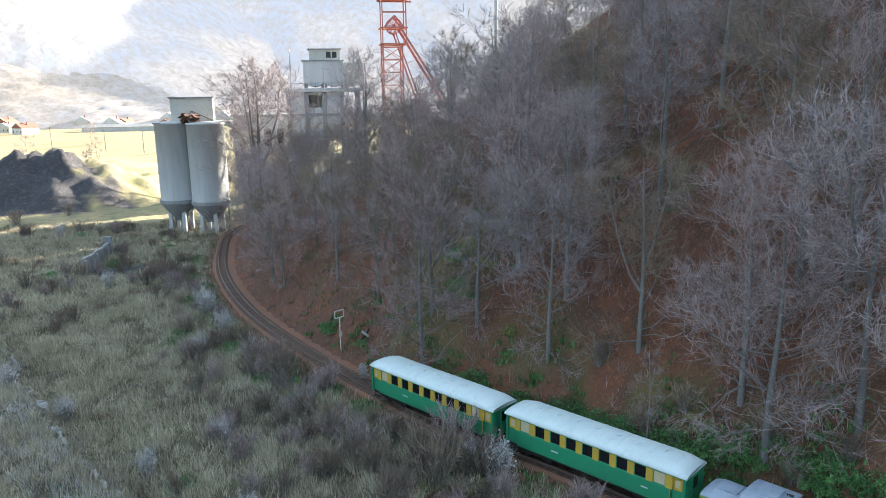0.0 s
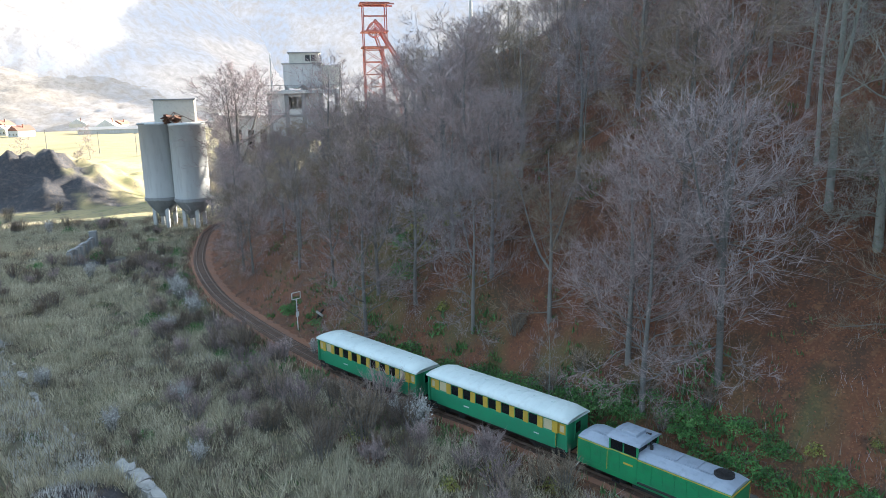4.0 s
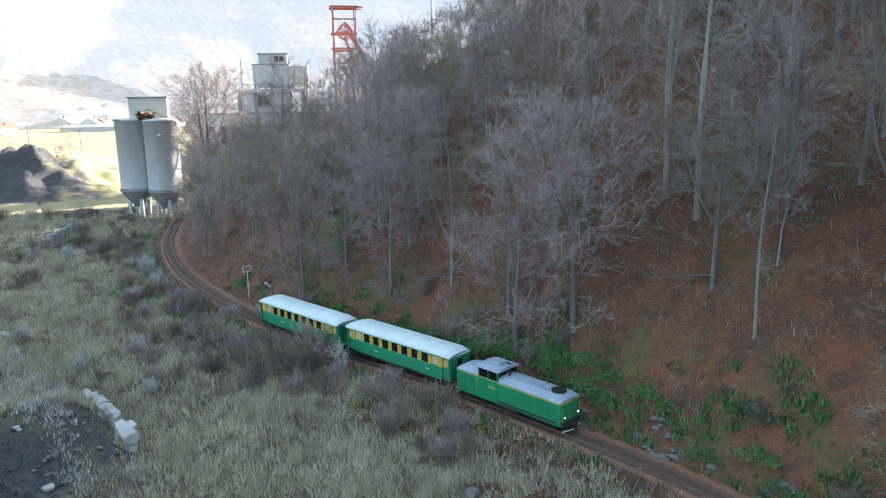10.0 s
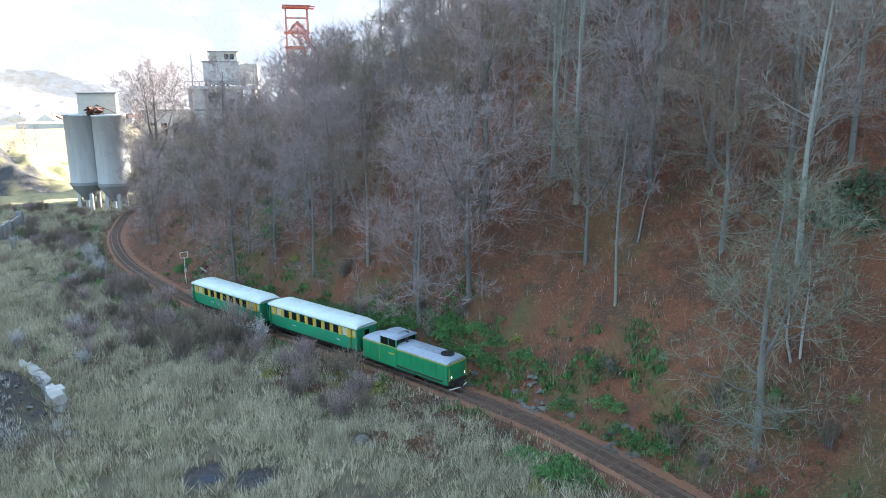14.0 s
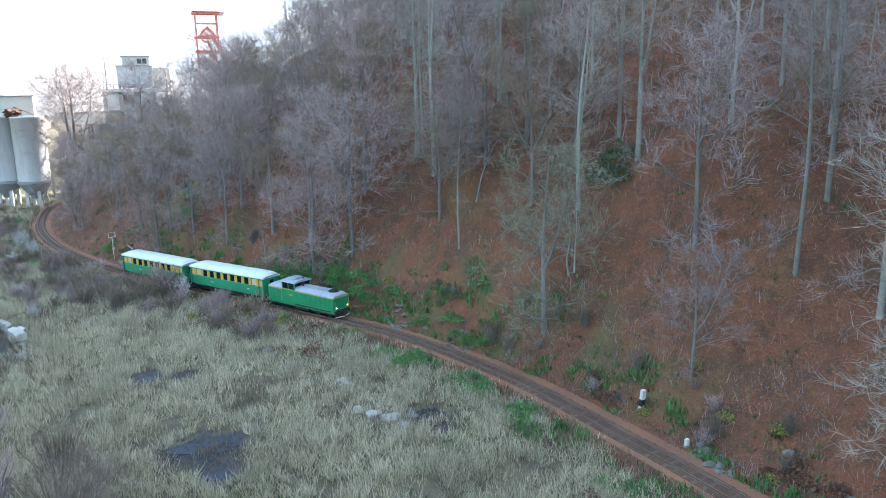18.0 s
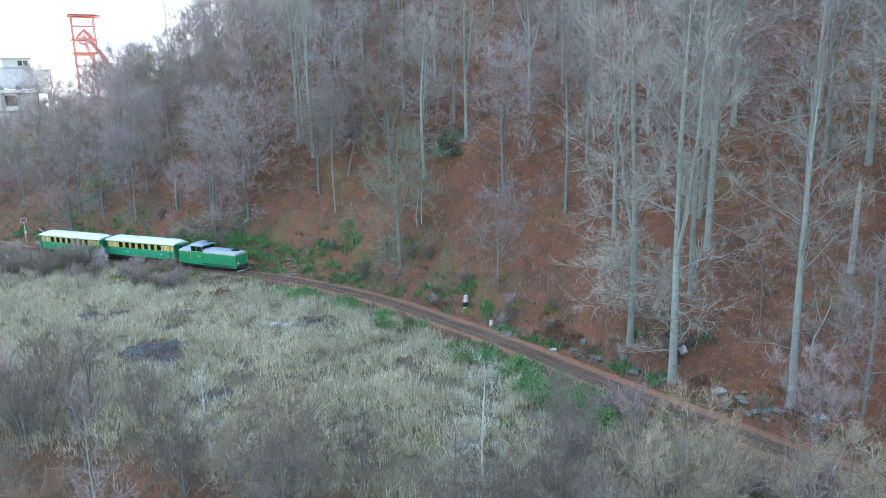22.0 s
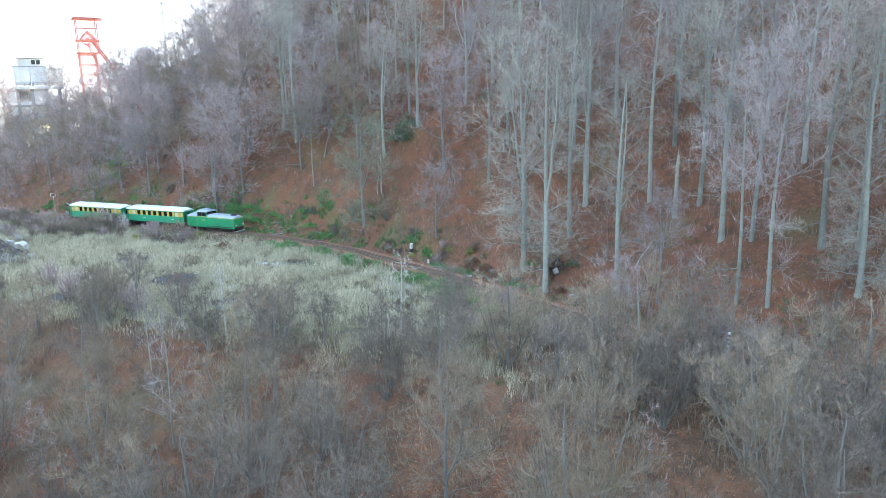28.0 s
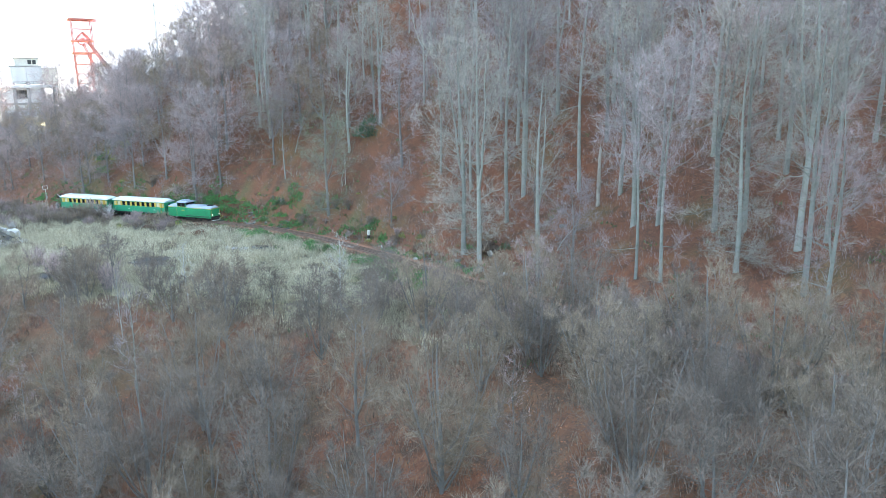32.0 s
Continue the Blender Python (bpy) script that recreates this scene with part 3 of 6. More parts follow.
def strip(profile, name, material, parent, label="", lo=0.0, hi=None, step=1):
    """A (side, height) profile swept along the line."""
    pts = RAILWAY[::step]
    tan = np.gradient(pts, axis=0)
    tan /= np.linalg.norm(tan, axis=1)[:, None]
    v, f, n = [], [], len(profile)
    for (x, y), (tx, ty) in zip(pts, tan):
        v += [(x - ty * q, y + tx * q, z) for q, z in profile]
    for i in range(len(pts) - 1):
        f += [(i * n + k, i * n + k + 1, (i + 1) * n + k + 1, (i + 1) * n + k) for k in range(n - 1)]
    return part(name, (v, f), material, parent, label)


railway = thing("railway_track", pose(0, 0, 0), "narrow rusty railway track on a bed strewn with red leaves", "railway track", kind="structure")
strip([(2.6, -0.35), (1.7, 0.03), (0.95, 0.13), (0, 0.14), (-0.85, 0.12), (-1.15, -0.06), (-1.8, -0.6)], "ballast_bed", BALLAST, railway, "reddish earth and leaf covered ballast")
# darker brown strip between the rails
strip([(0.80, 0.12), (0.72, 0.146), (0, 0.15), (-0.72, 0.146), (-0.80, 0.10)], "brown_bed", BED, railway, "dark brown ballast between the rails")
for side in (GAUGE / 2, -GAUGE / 2):
    strip([(side + 0.05, 0.17), (side + 0.05, 0.19), (side + 0.012, 0.205), (side + 0.012, 0.265), (side + 0.032, 0.275), (side + 0.032, RAIL_TOP), (side - 0.032, RAIL_TOP),
           (side - 0.032, 0.275), (side - 0.012, 0.265), (side - 0.012, 0.205), (side - 0.05, 0.19), (side - 0.05, 0.17)], "rail", RAIL, railway)

# ---- train ----
_d = np.hypot(RAILWAY[:, 0] - 18.9, RAILWAY[:, 1] - 24.4)
TRAIN_FRONT = float(CHAIN[_d.argmin()])


def arch(half, base, eave, top, n=10):
    """An upright-sided (y, z) profile under a rounded roof."""
    return [(-half, base), (-half, eave)] + [(-half * math.cos(math.pi * k / n), eave + (top - eave) * math.sin(math.pi * k / n) ** 0.8) for k in range(1, n)] + [(half, eave), (half, base)]


COACH_SCALE, LOCO_SCALE = 0.93, 0.88


def wheelset(parent, x, k, r=0.36):
    for side in (1, -1):
        y = side * GAUGE / 2 / k
        geo = moved(lathe([(0.02, -0.05), (r, -0.05), (r, 0.05), (0.02, 0.05)], 20), Matrix.Translation((x, y, r)) @ Matrix.Rotation(math.pi / 2, 4, "X"))
        part("wheel", geo, DARK, parent)
    part("axle", tube([(x, -GAUGE / 2 / k, r), (x, GAUGE / 2 / k, r)], [0.06, 0.06], 8), DARK, parent)


def bogie(thing_ob, x, scale, base=0.75):
    b = part("bogie", join(box(x - base - 0.45, x + base + 0.45, -0.70, -0.60, 0.32, 0.58, 0.02), box(x - base - 0.45, x + base + 0.45, 0.60, 0.70, 0.32, 0.58, 0.02),
                           box(x - 0.25, x + 0.25, -0.7, 0.7, 0.4, 0.6, 0.02)), DARK, thing_ob, "sooty bogie frame")
    for k in (-base, base):
        wheelset(b, x + k, scale)
        for side in (1, -1):
            part("axle_box", box(x + k - 0.12, x + k + 0.12, side * 0.66 - 0.08, side * 0.66 + 0.08, 0.26, 0.50, 0.02), DARK, b)


def coach(s, label):
    x, y, a = along(s)
    c = thing("railway_coach", pose(x, y, RAIL_TOP, 0, 0, a) @ Matrix.Scale(COACH_SCALE, 4), label, "railway coach", "coaches of the train")
    L, W = 5.85, 1.15
    part("underframe", box(-L + 0.1, L - 0.1, -0.95, 0.95, 0.62, 0.86, 0.03), DARK, c)
    lower = box(-L + 0.85, L - 0.85, -W, W, 0.84, 1.86, 0.03)
    part("body_side", lower, GREEN, c, "green painted lower body")
    for end in (1, -1):
        lo, hi = sorted((end * (L - 0.85), end * L))
        vest = part("vestibule", join(box(lo, hi, -0.98, 0.98, 0.84, 2.72, 0.03), box(hi - 0.12 if end > 0 else lo, hi if end > 0 else lo + 0.12, -W, W, 0.84, 2.72, 0.03)), GREEN, c, "recessed green entrance end")
        for side in (1, -1):
            dx = end * (L - 0.46)
            d = part("door", box(dx - 0.30, dx + 0.30, side * 0.985 - 0.02, side * 0.985 + 0.02, 0.95, 2.62, 0.01), GREEN, c, "green entrance door")
            part("upper_panel", box(dx - 0.27, dx + 0.27, side * 1.012 - 0.006, side * 1.012 + 0.006, 1.84, 2.52), YELLOW, d, "yellow upper door panel")
            part("pane", box(dx - 0.14, dx + 0.14, side * 1.022 - 0.006, side * 1.022 + 0.006, 1.98, 2.40), CREAM, d)
            part("handrail", tube([(dx - 0.36, side * 1.12, 1.0), (dx - 0.36, side * 1.12, 2.1)], [0.018, 0.018], 6), YELLOW, c)
            part("step", join(box(dx - 0.3, dx + 0.3, side * 1.0 - 0.13, side * 1.0 + 0.13, 0.40, 0.44), box(dx - 0.3, dx - 0.26, side * 1.0 - 0.02, side * 1.0 + 0.02, 0.4, 0.86), box(dx + 0.26, dx + 0.3, side * 1.0 - 0.02, side * 1.0 + 0.02, 0.4, 0.86)), DARK, c)
        g = part("gangway_door", box(end * (L + 0.02) - 0.02, end * (L + 0.02) + 0.02, -0.38, 0.38, 0.9, 2.65, 0.01), GREEN, c)
        part("pane", box(end * (L + 0.045) - 0.006, end * (L + 0.045) + 0.006, -0.26, 0.26, 1.8, 2.45), GLASS, g)
        part("coupler", join(box(min(end * L, end * (L + 0.36)), max(end * L, end * (L + 0.36)), -0.08, 0.08, 0.5, 0.68, 0.02), moved(lathe([(0.02, 0), (0.2, 0), (0.2, 0.06), (0.02, 0.06)], 16), Matrix.Translation((end * (L + 0.36), 0, 0.6)) @ Matrix.Rotation(math.pi / 2, 4, "Y"))), DARK, c)
        bogie(c, end * 3.9, COACH_SCALE)
    # window band: yellow posts, dark panes, cream curtains at the ends
    # shade inside the coach is a solid dark block
    part("interior", box(-L + 0.9, L - 0.9, -W + 0.10, W - 0.10, 1.84, 2.62), DARK, c, "dark filler in place of the unlit interior")
    part("cornice", join(box(-L + 0.02, L - 0.02, -W, -W + 0.09, 2.60, 2.74, 0.02), box(-L + 0.02, L - 0.02, W - 0.09, W, 2.60, 2.74, 0.02)), GREEN, c)
    for side in (1, -1):
        part("stripe", box(-L + 0.85, L - 0.85, side * (W + 0.004) - 0.008, side * (W + 0.004) + 0.008, 2.66, 2.70), YELLOW, c, "thin yellow line")
        pitch, n = 1.10, 9
        for k in range(n + 1):
            px = (k - n / 2) * pitch
            part("window_post", box(px - 0.20, px + 0.20, side * (W - 0.05) - 0.05, side * (W - 0.05) + 0.05, 1.855, 2.605, 0.01), YELLOW, c, "yellow window post")
        for k in range(n):
            px = (k - (n - 1) / 2) * pitch
            w = part("window", ring(px - 0.355, px + 0.355, 1.86, 2.605, side * (W - 0.06), 0.05, 0.035), GREEN, c)
            curtain = k in (0, n - 1)
            part("curtain" if curtain else "pane", box(px - 0.35, px + 0.35, side * (W - 0.07) - 0.006, side * (W - 0.07) + 0.006, 1.90, 2.56), CREAM if curtain else GLASS, w, "cream curtain behind the glass" if curtain else "")
        for px, wd in ((-2.2, 0.5), (3.6, 0.4)):
            part("lettering", box(px - wd / 2, px + wd / 2, side * (W + 0.003) - 0.005, side * (W + 0.003) + 0.005, 1.36, 1.44), WHITE, c, "small pale lettering bar")
    prof = [(y, z) for y, z in arch(1.24, 2.70, 2.76, 3.22, 14)]
    v, f = extrude(prof, -L - 0.08, L + 0.08)
    n = len(prof)
    mid = extrude(prof, -L + 0.8, L - 0.8)
    nose = []
    for end in (1, -1):
        for q in range(n):
            yy, zz = prof[q]
            nose.append((end * (L + 0.10), yy * 0.97, 2.70 + (zz - 2.70) * 0.45))
    rv = [*mid[0], *nose[n:], *nose[:n]]
    rf = [(i, i + 1, n + i + 1, n + i) for i in range(n - 1)]
    rf += [(i + 1, i, 2 * n + i, 2 * n + i + 1) for i in range(n - 1)] + [(n + i, n + i + 1, 3 * n + i + 1, 3 * n + i) for i in range(n - 1)]
    rf += [tuple(range(2 * n, 3 * n)), tuple(range(3 * n, 4 * n))[::-1], (0, n, n + n - 1, n - 1)]
    r = part("roof", (rv, rf), ROOF, c, "pale mint green arched roof", True)
    for k in range(-3, 4):
        part("roof_vent", moved(lathe([(0.02, 0.12), (0.15, 0.12), (0.17, 0.08), (0.09, 0.06), (0.09, 0.0)], 12), Matrix.Translation((k * 1.35, 0, 3.18))), ROOF, r)
    for k in range(-8, 9):
        part("roof_seam", tube([(k * 0.6, q[0] * 1.003, q[1] + 0.004) for q in prof[1:-1]], [0.012] * (n - 2), 4), ROOF, r)
    return c


def locomotive(s):
    x, y, a = along(s)
    c = thing("diesel_locomotive", pose(x, y, RAIL_TOP, 0, 0, a) @ Matrix.Scale(LOCO_SCALE, 4), "green diesel locomotive with grey-blue roof and lit headlamps", "locomotive")
    L, W = 4.95, 1.14
    part("underframe", join(box(-L, L, -W - 0.02, W + 0.02, 0.66, 0.98, 0.03)), GREEN_LOCO, c, "green sill beam")
    part("fuel_tank", box(-1.1, 1.1, -0.95, 0.95, 0.3, 0.68, 0.06), DARK, c)
    # hoods with rounded shoulders, cab between them
    def hood(x0, x1, slope_end):
        prof = [(-W, 0.98), (-W, 2.34), (-W + 0.02, 2.40), (-0.95, 2.58), (-0.6, 2.72), (0, 2.76), (0.6, 2.72), (0.95, 2.58), (W - 0.02, 2.40), (W, 2.34), (W, 0.98)]
        n = len(prof)
        body = [(-W, 0.98), (-W, 2.34), (W, 2.34), (W, 0.98)]
        part("hood", extrude(body, x0, x1), GREEN_LOCO, c, "green engine hood")
        cap = prof[1:-1]
        m = len(cap)
        xe, xi = (x1, x1 - 0.55) if slope_end > 0 else (x0, x0 + 0.55)
        other = x0 if slope_end > 0 else x1
        rows = [[(other, *p) for p in cap], [(xi, *p) for p in cap], [(xe, p[0] * 0.985, 2.34 + (p[1] - 2.34) * 0.42) for p in cap]]
        v = [q for row in rows for q in row]
        f = [(j * m + i, j * m + i + 1, (j + 1) * m + i + 1, (j + 1) * m + i) for j in range(2) for i in range(m - 1)] + [tuple(range(2 * m, 3 * m)), tuple(range(m))[::-1], (0, 2 * m, 3 * m - 1, m - 1)]
        roof = part("hood_roof", (v, f), ROOF_LOCO, c, "grey-blue rounded hood roof")
        for side in (1, -1):
            part("stripe", box(x0 + 0.02, x1 - 0.02, side * (W + 0.004) - 0.01, side * (W + 0.004) + 0.01, 2.25, 2.31), YELLOW, c, "yellow line under the roof")
            k = x0 + 0.35
            while k < x1 - 0.5:
                d = part("hood_door", box(k, k + 0.62, side * (W + 0.012) - 0.012, side * (W + 0.012) + 0.012, 1.08, 2.18, 0.008), GREEN_LOCO, c)
                for q in range(5):
                    part("louvre", box(k + 0.1, k + 0.52, side * (W + 0.03) - 0.008, side * (W + 0.03) + 0.008, 1.86 + q * 0.055, 1.89 + q * 0.055), GREEN_LOCO, d)
                k += 0.72
        return roof
    rear = hood(-L + 0.05, -2.55, -1)
    front = hood(-0.75, L - 0.05, 1)
    part("end_panel", box(L - 0.06, L + 0.0, -W + 0.1, W - 0.1, 1.05, 2.2, 0.02), GREEN_LOCO, c)
    part("stripe", box(L - 0.03, L + 0.012, -W + 0.02, W - 0.02, 2.25, 2.31), YELLOW, c, "yellow line round the nose")
    fan = part("radiator_fan", moved(lathe([(0.02, 0.0), (0.44, 0.0), (0.50, 0.06), (0.55, 0.06), (0.55, -0.05)], 24), Matrix.Translation((3.95, 0, 2.76))), DARK, front, "dark round roof fan")
    for q in range(6):
        t = q * math.pi / 6
        part("grille_bar", beam((3.95 - 0.48 * math.cos(t), -0.48 * math.sin(t), 2.83), (3.95 + 0.48 * math.cos(t), 0.48 * math.sin(t), 2.83), 0.03), DARK, fan)
    part("exhaust", moved(lathe([(0.1, 0), (0.1, 0.3), (0.07, 0.3), (0.07, 0.0)], 14), Matrix.Translation((-0.35, -0.2, 2.72))), DARK, front, "sooty exhaust pipe")
    for q in (1.0, 2.2, 3.1):
        part("roof_hatch", box(q - 0.38, q + 0.38, -0.5, 0.5, 2.74, 2.785, 0.015), ROOF_LOCO, front)
    part("roof_hatch", box(-3.9, -3.2, -0.5, 0.5, 2.74, 2.785, 0.015), ROOF_LOCO, rear)
    # cab
    cab = part("cab", box(-2.6, -0.7, -W - 0.05, W + 0.05, 0.98, 2.42, 0.03), GREEN_LOCO, c, "green driver's cab")
    for cx in (-2.57, -0.73):
        for cy in (-W, W):
            part("cab_post", box(cx - 0.05, cx + 0.05, cy - 0.05, cy + 0.05, 2.40, 3.12), GREEN_LOCO, cab)
    for side in (1, -1):
        part("cab_post", box(-1.68, -1.60, side * W - 0.03, side * W + 0.03, 2.40, 3.12), GREEN_LOCO, cab)
        for k in (-2.15, -1.17):
            part("side_window", box(k - 0.42, k + 0.42, side * (W + 0.01) - 0.008, side * (W + 0.01) + 0.008, 2.42, 3.09), GLASS, cab)
        part("cab_door", box(-2.45, -1.85, side * (W + 0.065) - 0.012, side * (W + 0.065) + 0.012, 1.05, 2.36, 0.01), GREEN_LOCO, cab)
        part("stripe", box(-2.6, -0.7, side * (W + 0.056) - 0.01, side * (W + 0.056) + 0.01, 2.34, 2.40), YELLOW, cab)
        part("number_bar", box(-1.6, -0.95, side * (W + 0.06) - 0.008, side * (W + 0.06) + 0.008, 1.75, 1.86), YELLOW, cab, "plain yellow bar in place of a number")
        part("handrail", tube([(-2.68, side * (W + 0.12), 1.0), (-2.68, side * (W + 0.12), 2.2)], [0.02, 0.02], 6), YELLOW, cab)
        part("cab_steps", join(*[box(-2.4, -1.9, side * 1.02 - 0.1, side * 1.02 + 0.1, z, z + 0.03) for z in (0.28, 0.55)], box(-2.42, -2.38, side * 1.02 - 0.03, side * 1.02 + 0.03, 0.28, 0.7), box(-1.92, -1.88, side * 1.02 - 0.03, side * 1.02 + 0.03, 0.28, 0.7)), DARK, c)
        part("sill_step", box(-0.6, L - 0.4, side * (W + 0.09) - 0.09, side * (W + 0.09) + 0.09, 0.90, 0.96, 0.01), DARK, c, "dark footboard along the hood")
    for cx in (-2.62, -0.68):
        for cy in (-0.6, 0.6):
            part("end_window", box(cx - 0.01, cx + 0.01, cy - 0.42, cy + 0.42, 2.74, 3.09), GLASS, cab)
    rp = [(-1.26, 3.10), (-1.26, 3.14), (-1.0, 3.25), (-0.5, 3.32), (0, 3.34), (0.5, 3.32), (1.0, 3.25), (1.26, 3.14), (1.26, 3.10)]
    roof = part("cab_roof", extrude(rp, -2.75, -0.55), ROOF_LOCO, c, "grey-blue cab roof")
    part("roof_box", box(-2.2, -1.15, -0.55, 0.55, 3.29, 3.52, 0.05), ROOF_LOCO, roof)
    part("horn", tube([(-1.0, 0.3, 3.31), (-1.0, 0.3, 3.41), (-0.7, 0.3, 3.41)], [0.03, 0.03, 0.07], 8), DARK, roof)
    # nose: lamps, buffer beam, plough
    for end in (1, -1):
        for side in (0.78, -0.78):
            lamp = part("headlamp", moved(lathe([(0.10, 0.0), (0.10, 0.1), (0.085, 0.1)], 16), Matrix.Translation((end * L, side, 1.28)) @ Matrix.Rotation(end * math.pi / 2, 4, "Y")), DARK, c)
            part("lens", moved(lathe([(0.001, 0.09), (0.085, 0.08)], 16), Matrix.Translation((end * L, side, 1.28)) @ Matrix.Rotation(end * math.pi / 2, 4, "Y")), BEACON if end > 0 else GLASS, lamp, "lit headlamp" if end > 0 else "")
        part("buffer_beam", box(min(end * L, end * (L + 0.14)), max(end * L, end * (L + 0.14)), -1.05, 1.05, 0.62, 0.96, 0.02), DARK, c)
        part("coupler", join(box(min(end * L, end * (L + 0.42)), max(end * L, end * (L + 0.42)), -0.09, 0.09, 0.5, 0.7, 0.02), moved(lathe([(0.02, 0), (0.24, 0), (0.24, 0.06), (0.02, 0.06)], 18), Matrix.Translation((end * (L + 0.42), 0, 0.6)) @ Matrix.Rotation(math.pi / 2, 4, "Y"))), DARK, c)
        part("rail_guard", join(beam((end * (L + 0.08), -1.05, 0.3), (end * (L + 0.34), 0, 0.3), 0.05, 0.09), beam((end * (L + 0.34), 0, 0.3), (end * (L + 0.08), 1.05, 0.3), 0.05, 0.09)), WHITE, c, "off-white rail guard")
        for side in (1, -1):
            part("hose", tube([(end * (L + 0.1), side * 0.5, 0.8), (end * (L + 0.25), side * 0.5, 0.7), (end * (L + 0.25), side * 0.5, 0.42)], [0.03, 0.03, 0.03], 6), DARK, c)
            part("handrail", tube([(end * (L + 0.06), side * 0.98, 0.98), (end * (L + 0.06), side * 0.98, 2.0)], [0.018, 0.018], 6), YELLOW, c)
        bogie(c, end * 2.9, LOCO_SCALE, 0.9)
    return c


locomotive(TRAIN_FRONT - 5.35 * LOCO_SCALE)
TAIL = TRAIN_FRONT - 10.75 * LOCO_SCALE
coach(TAIL - 6.22 * COACH_SCALE, "green coach with yellow window posts behind the engine")
coach(TAIL - 18.66 * COACH_SCALE, "green coach with yellow window posts at the train's tail")


# ---- mine buildings ----
def silo(x, y, label):
    z = height(x, y)
    c = thing("concrete_silo", pose(x, y, z) @ Matrix.Diagonal((0.94, 0.94, 1, 1)), label, "silo", "pair of silos")
    part("shell", lathe([(3.05, 5.2), (3.05, 17.2), (3.15, 17.2), (3.15, 17.5), (0.01, 17.7)], 48), CONCRETE, c, "", True)
    part("ring_beam", lathe([(3.02, 4.7), (3.2, 4.75), (3.2, 5.25), (3.03, 5.3)], 48), CONCRETE_OLD, c)
    part("hopper", lathe([(3.1, 4.8), (2.7, 4.1), (1.5, 2.6), (1.1, 2.3), (1.1, 1.9), (0.01, 1.9)], 32), CONCRETE_OLD, c, "dark stained concrete hopper", True)
    for k in range(4):
        t = radians(35 + 90 * k)
        part("column", box(1.75 * math.cos(t) - 0.3, 1.75 * math.cos(t) + 0.3, 1.75 * math.sin(t) - 0.3, 1.75 * math.sin(t) + 0.3, -0.5, 4.0, 0.04), CONCRETE, c)
    for zz in ( 9.1, 11.8, 14.5):
        part("pour_joint", lathe([(3.045, zz - 0.02), (3.056, zz), (3.045, zz + 0.02)], 48), CONCRETE, c)
    return c


SILOS = [(-42.5, 114.8), (-37.0, 113.4)]
silo(*SILOS[0], "tall pale concrete silo on a stained hopper")
silo(*SILOS[1], "tall pale concrete silo half hidden by bare trees")
zs = height(*SILOS[0]) + 17.45
hut = thing("silo_hut", pose(-39.7, 116.4, zs, 0, 0, 14), "pale plastered hut on top of the silos", "hut")
part("wall", box(-3.2, 3.2, -1.9, 1.9, 0.0, 3.7, 0.03), PLASTER, hut)
part("roof", box(-3.45, 3.45, -2.15, 2.15, 3.7, 3.92, 0.03), CONCRETE_OLD, hut)
part("walkway", box(-5.9, 5.9, -3.4, 3.2, -0.12, 0.06, 0.02), CONCRETE_OLD, hut)
rng = random.Random(4)
scrap = thing("scrap_pile", pose(-39.0, 112.6, zs + 0.06), "heap of rusted sheet metal on the silo top", "scrap")
for k in range(22):
    q = box(-0.6, 0.6, -0.35, 0.35, -0.02, 0.02)
    part("rusted_sheet", q, RUST, scrap, m=pose(rng.uniform(-1.1, 1.1), rng.uniform(-0.9, 0.6), rng.uniform(0.15, 1.15), rng.uniform(-50, 50), rng.uniform(-50, 50), rng.uniform(0, 180)))
part("rusted_frame", join(beam((-1.3, 0, 0), (0.3, 0.2, 1.7), 0.1), beam((1.6, 0, 0), (0.3, 0.2, 1.7), 0.1), beam((0.3, 0.2, 1.7), (3.3, 0.8, 0.2), 0.1)), RUST, scrap)
conv = thing("conveyor_gallery", pose(-31.0, 122.5, 0), "inclined pale sheet-metal conveyor gallery", "conveyor")
part("gallery", moved(box(-5.5, 5.5, -0.9, 0.9, -1.0, 1.0, 0.03), pose(0, 0, 12.5, 0, 38, 20)), PLASTER, conv)
for px, pz in ((-2.5, 14.3), (2.5, 10.4)):
    part("trestle", join(beam((px - 0.6, -0.7, -1), (px, -0.6, pz - 0.8), 0.3), beam((px + 0.6, 0.7, -1), (px, 0.6, pz - 0.8), 0.3)), CONCRETE_OLD, conv)


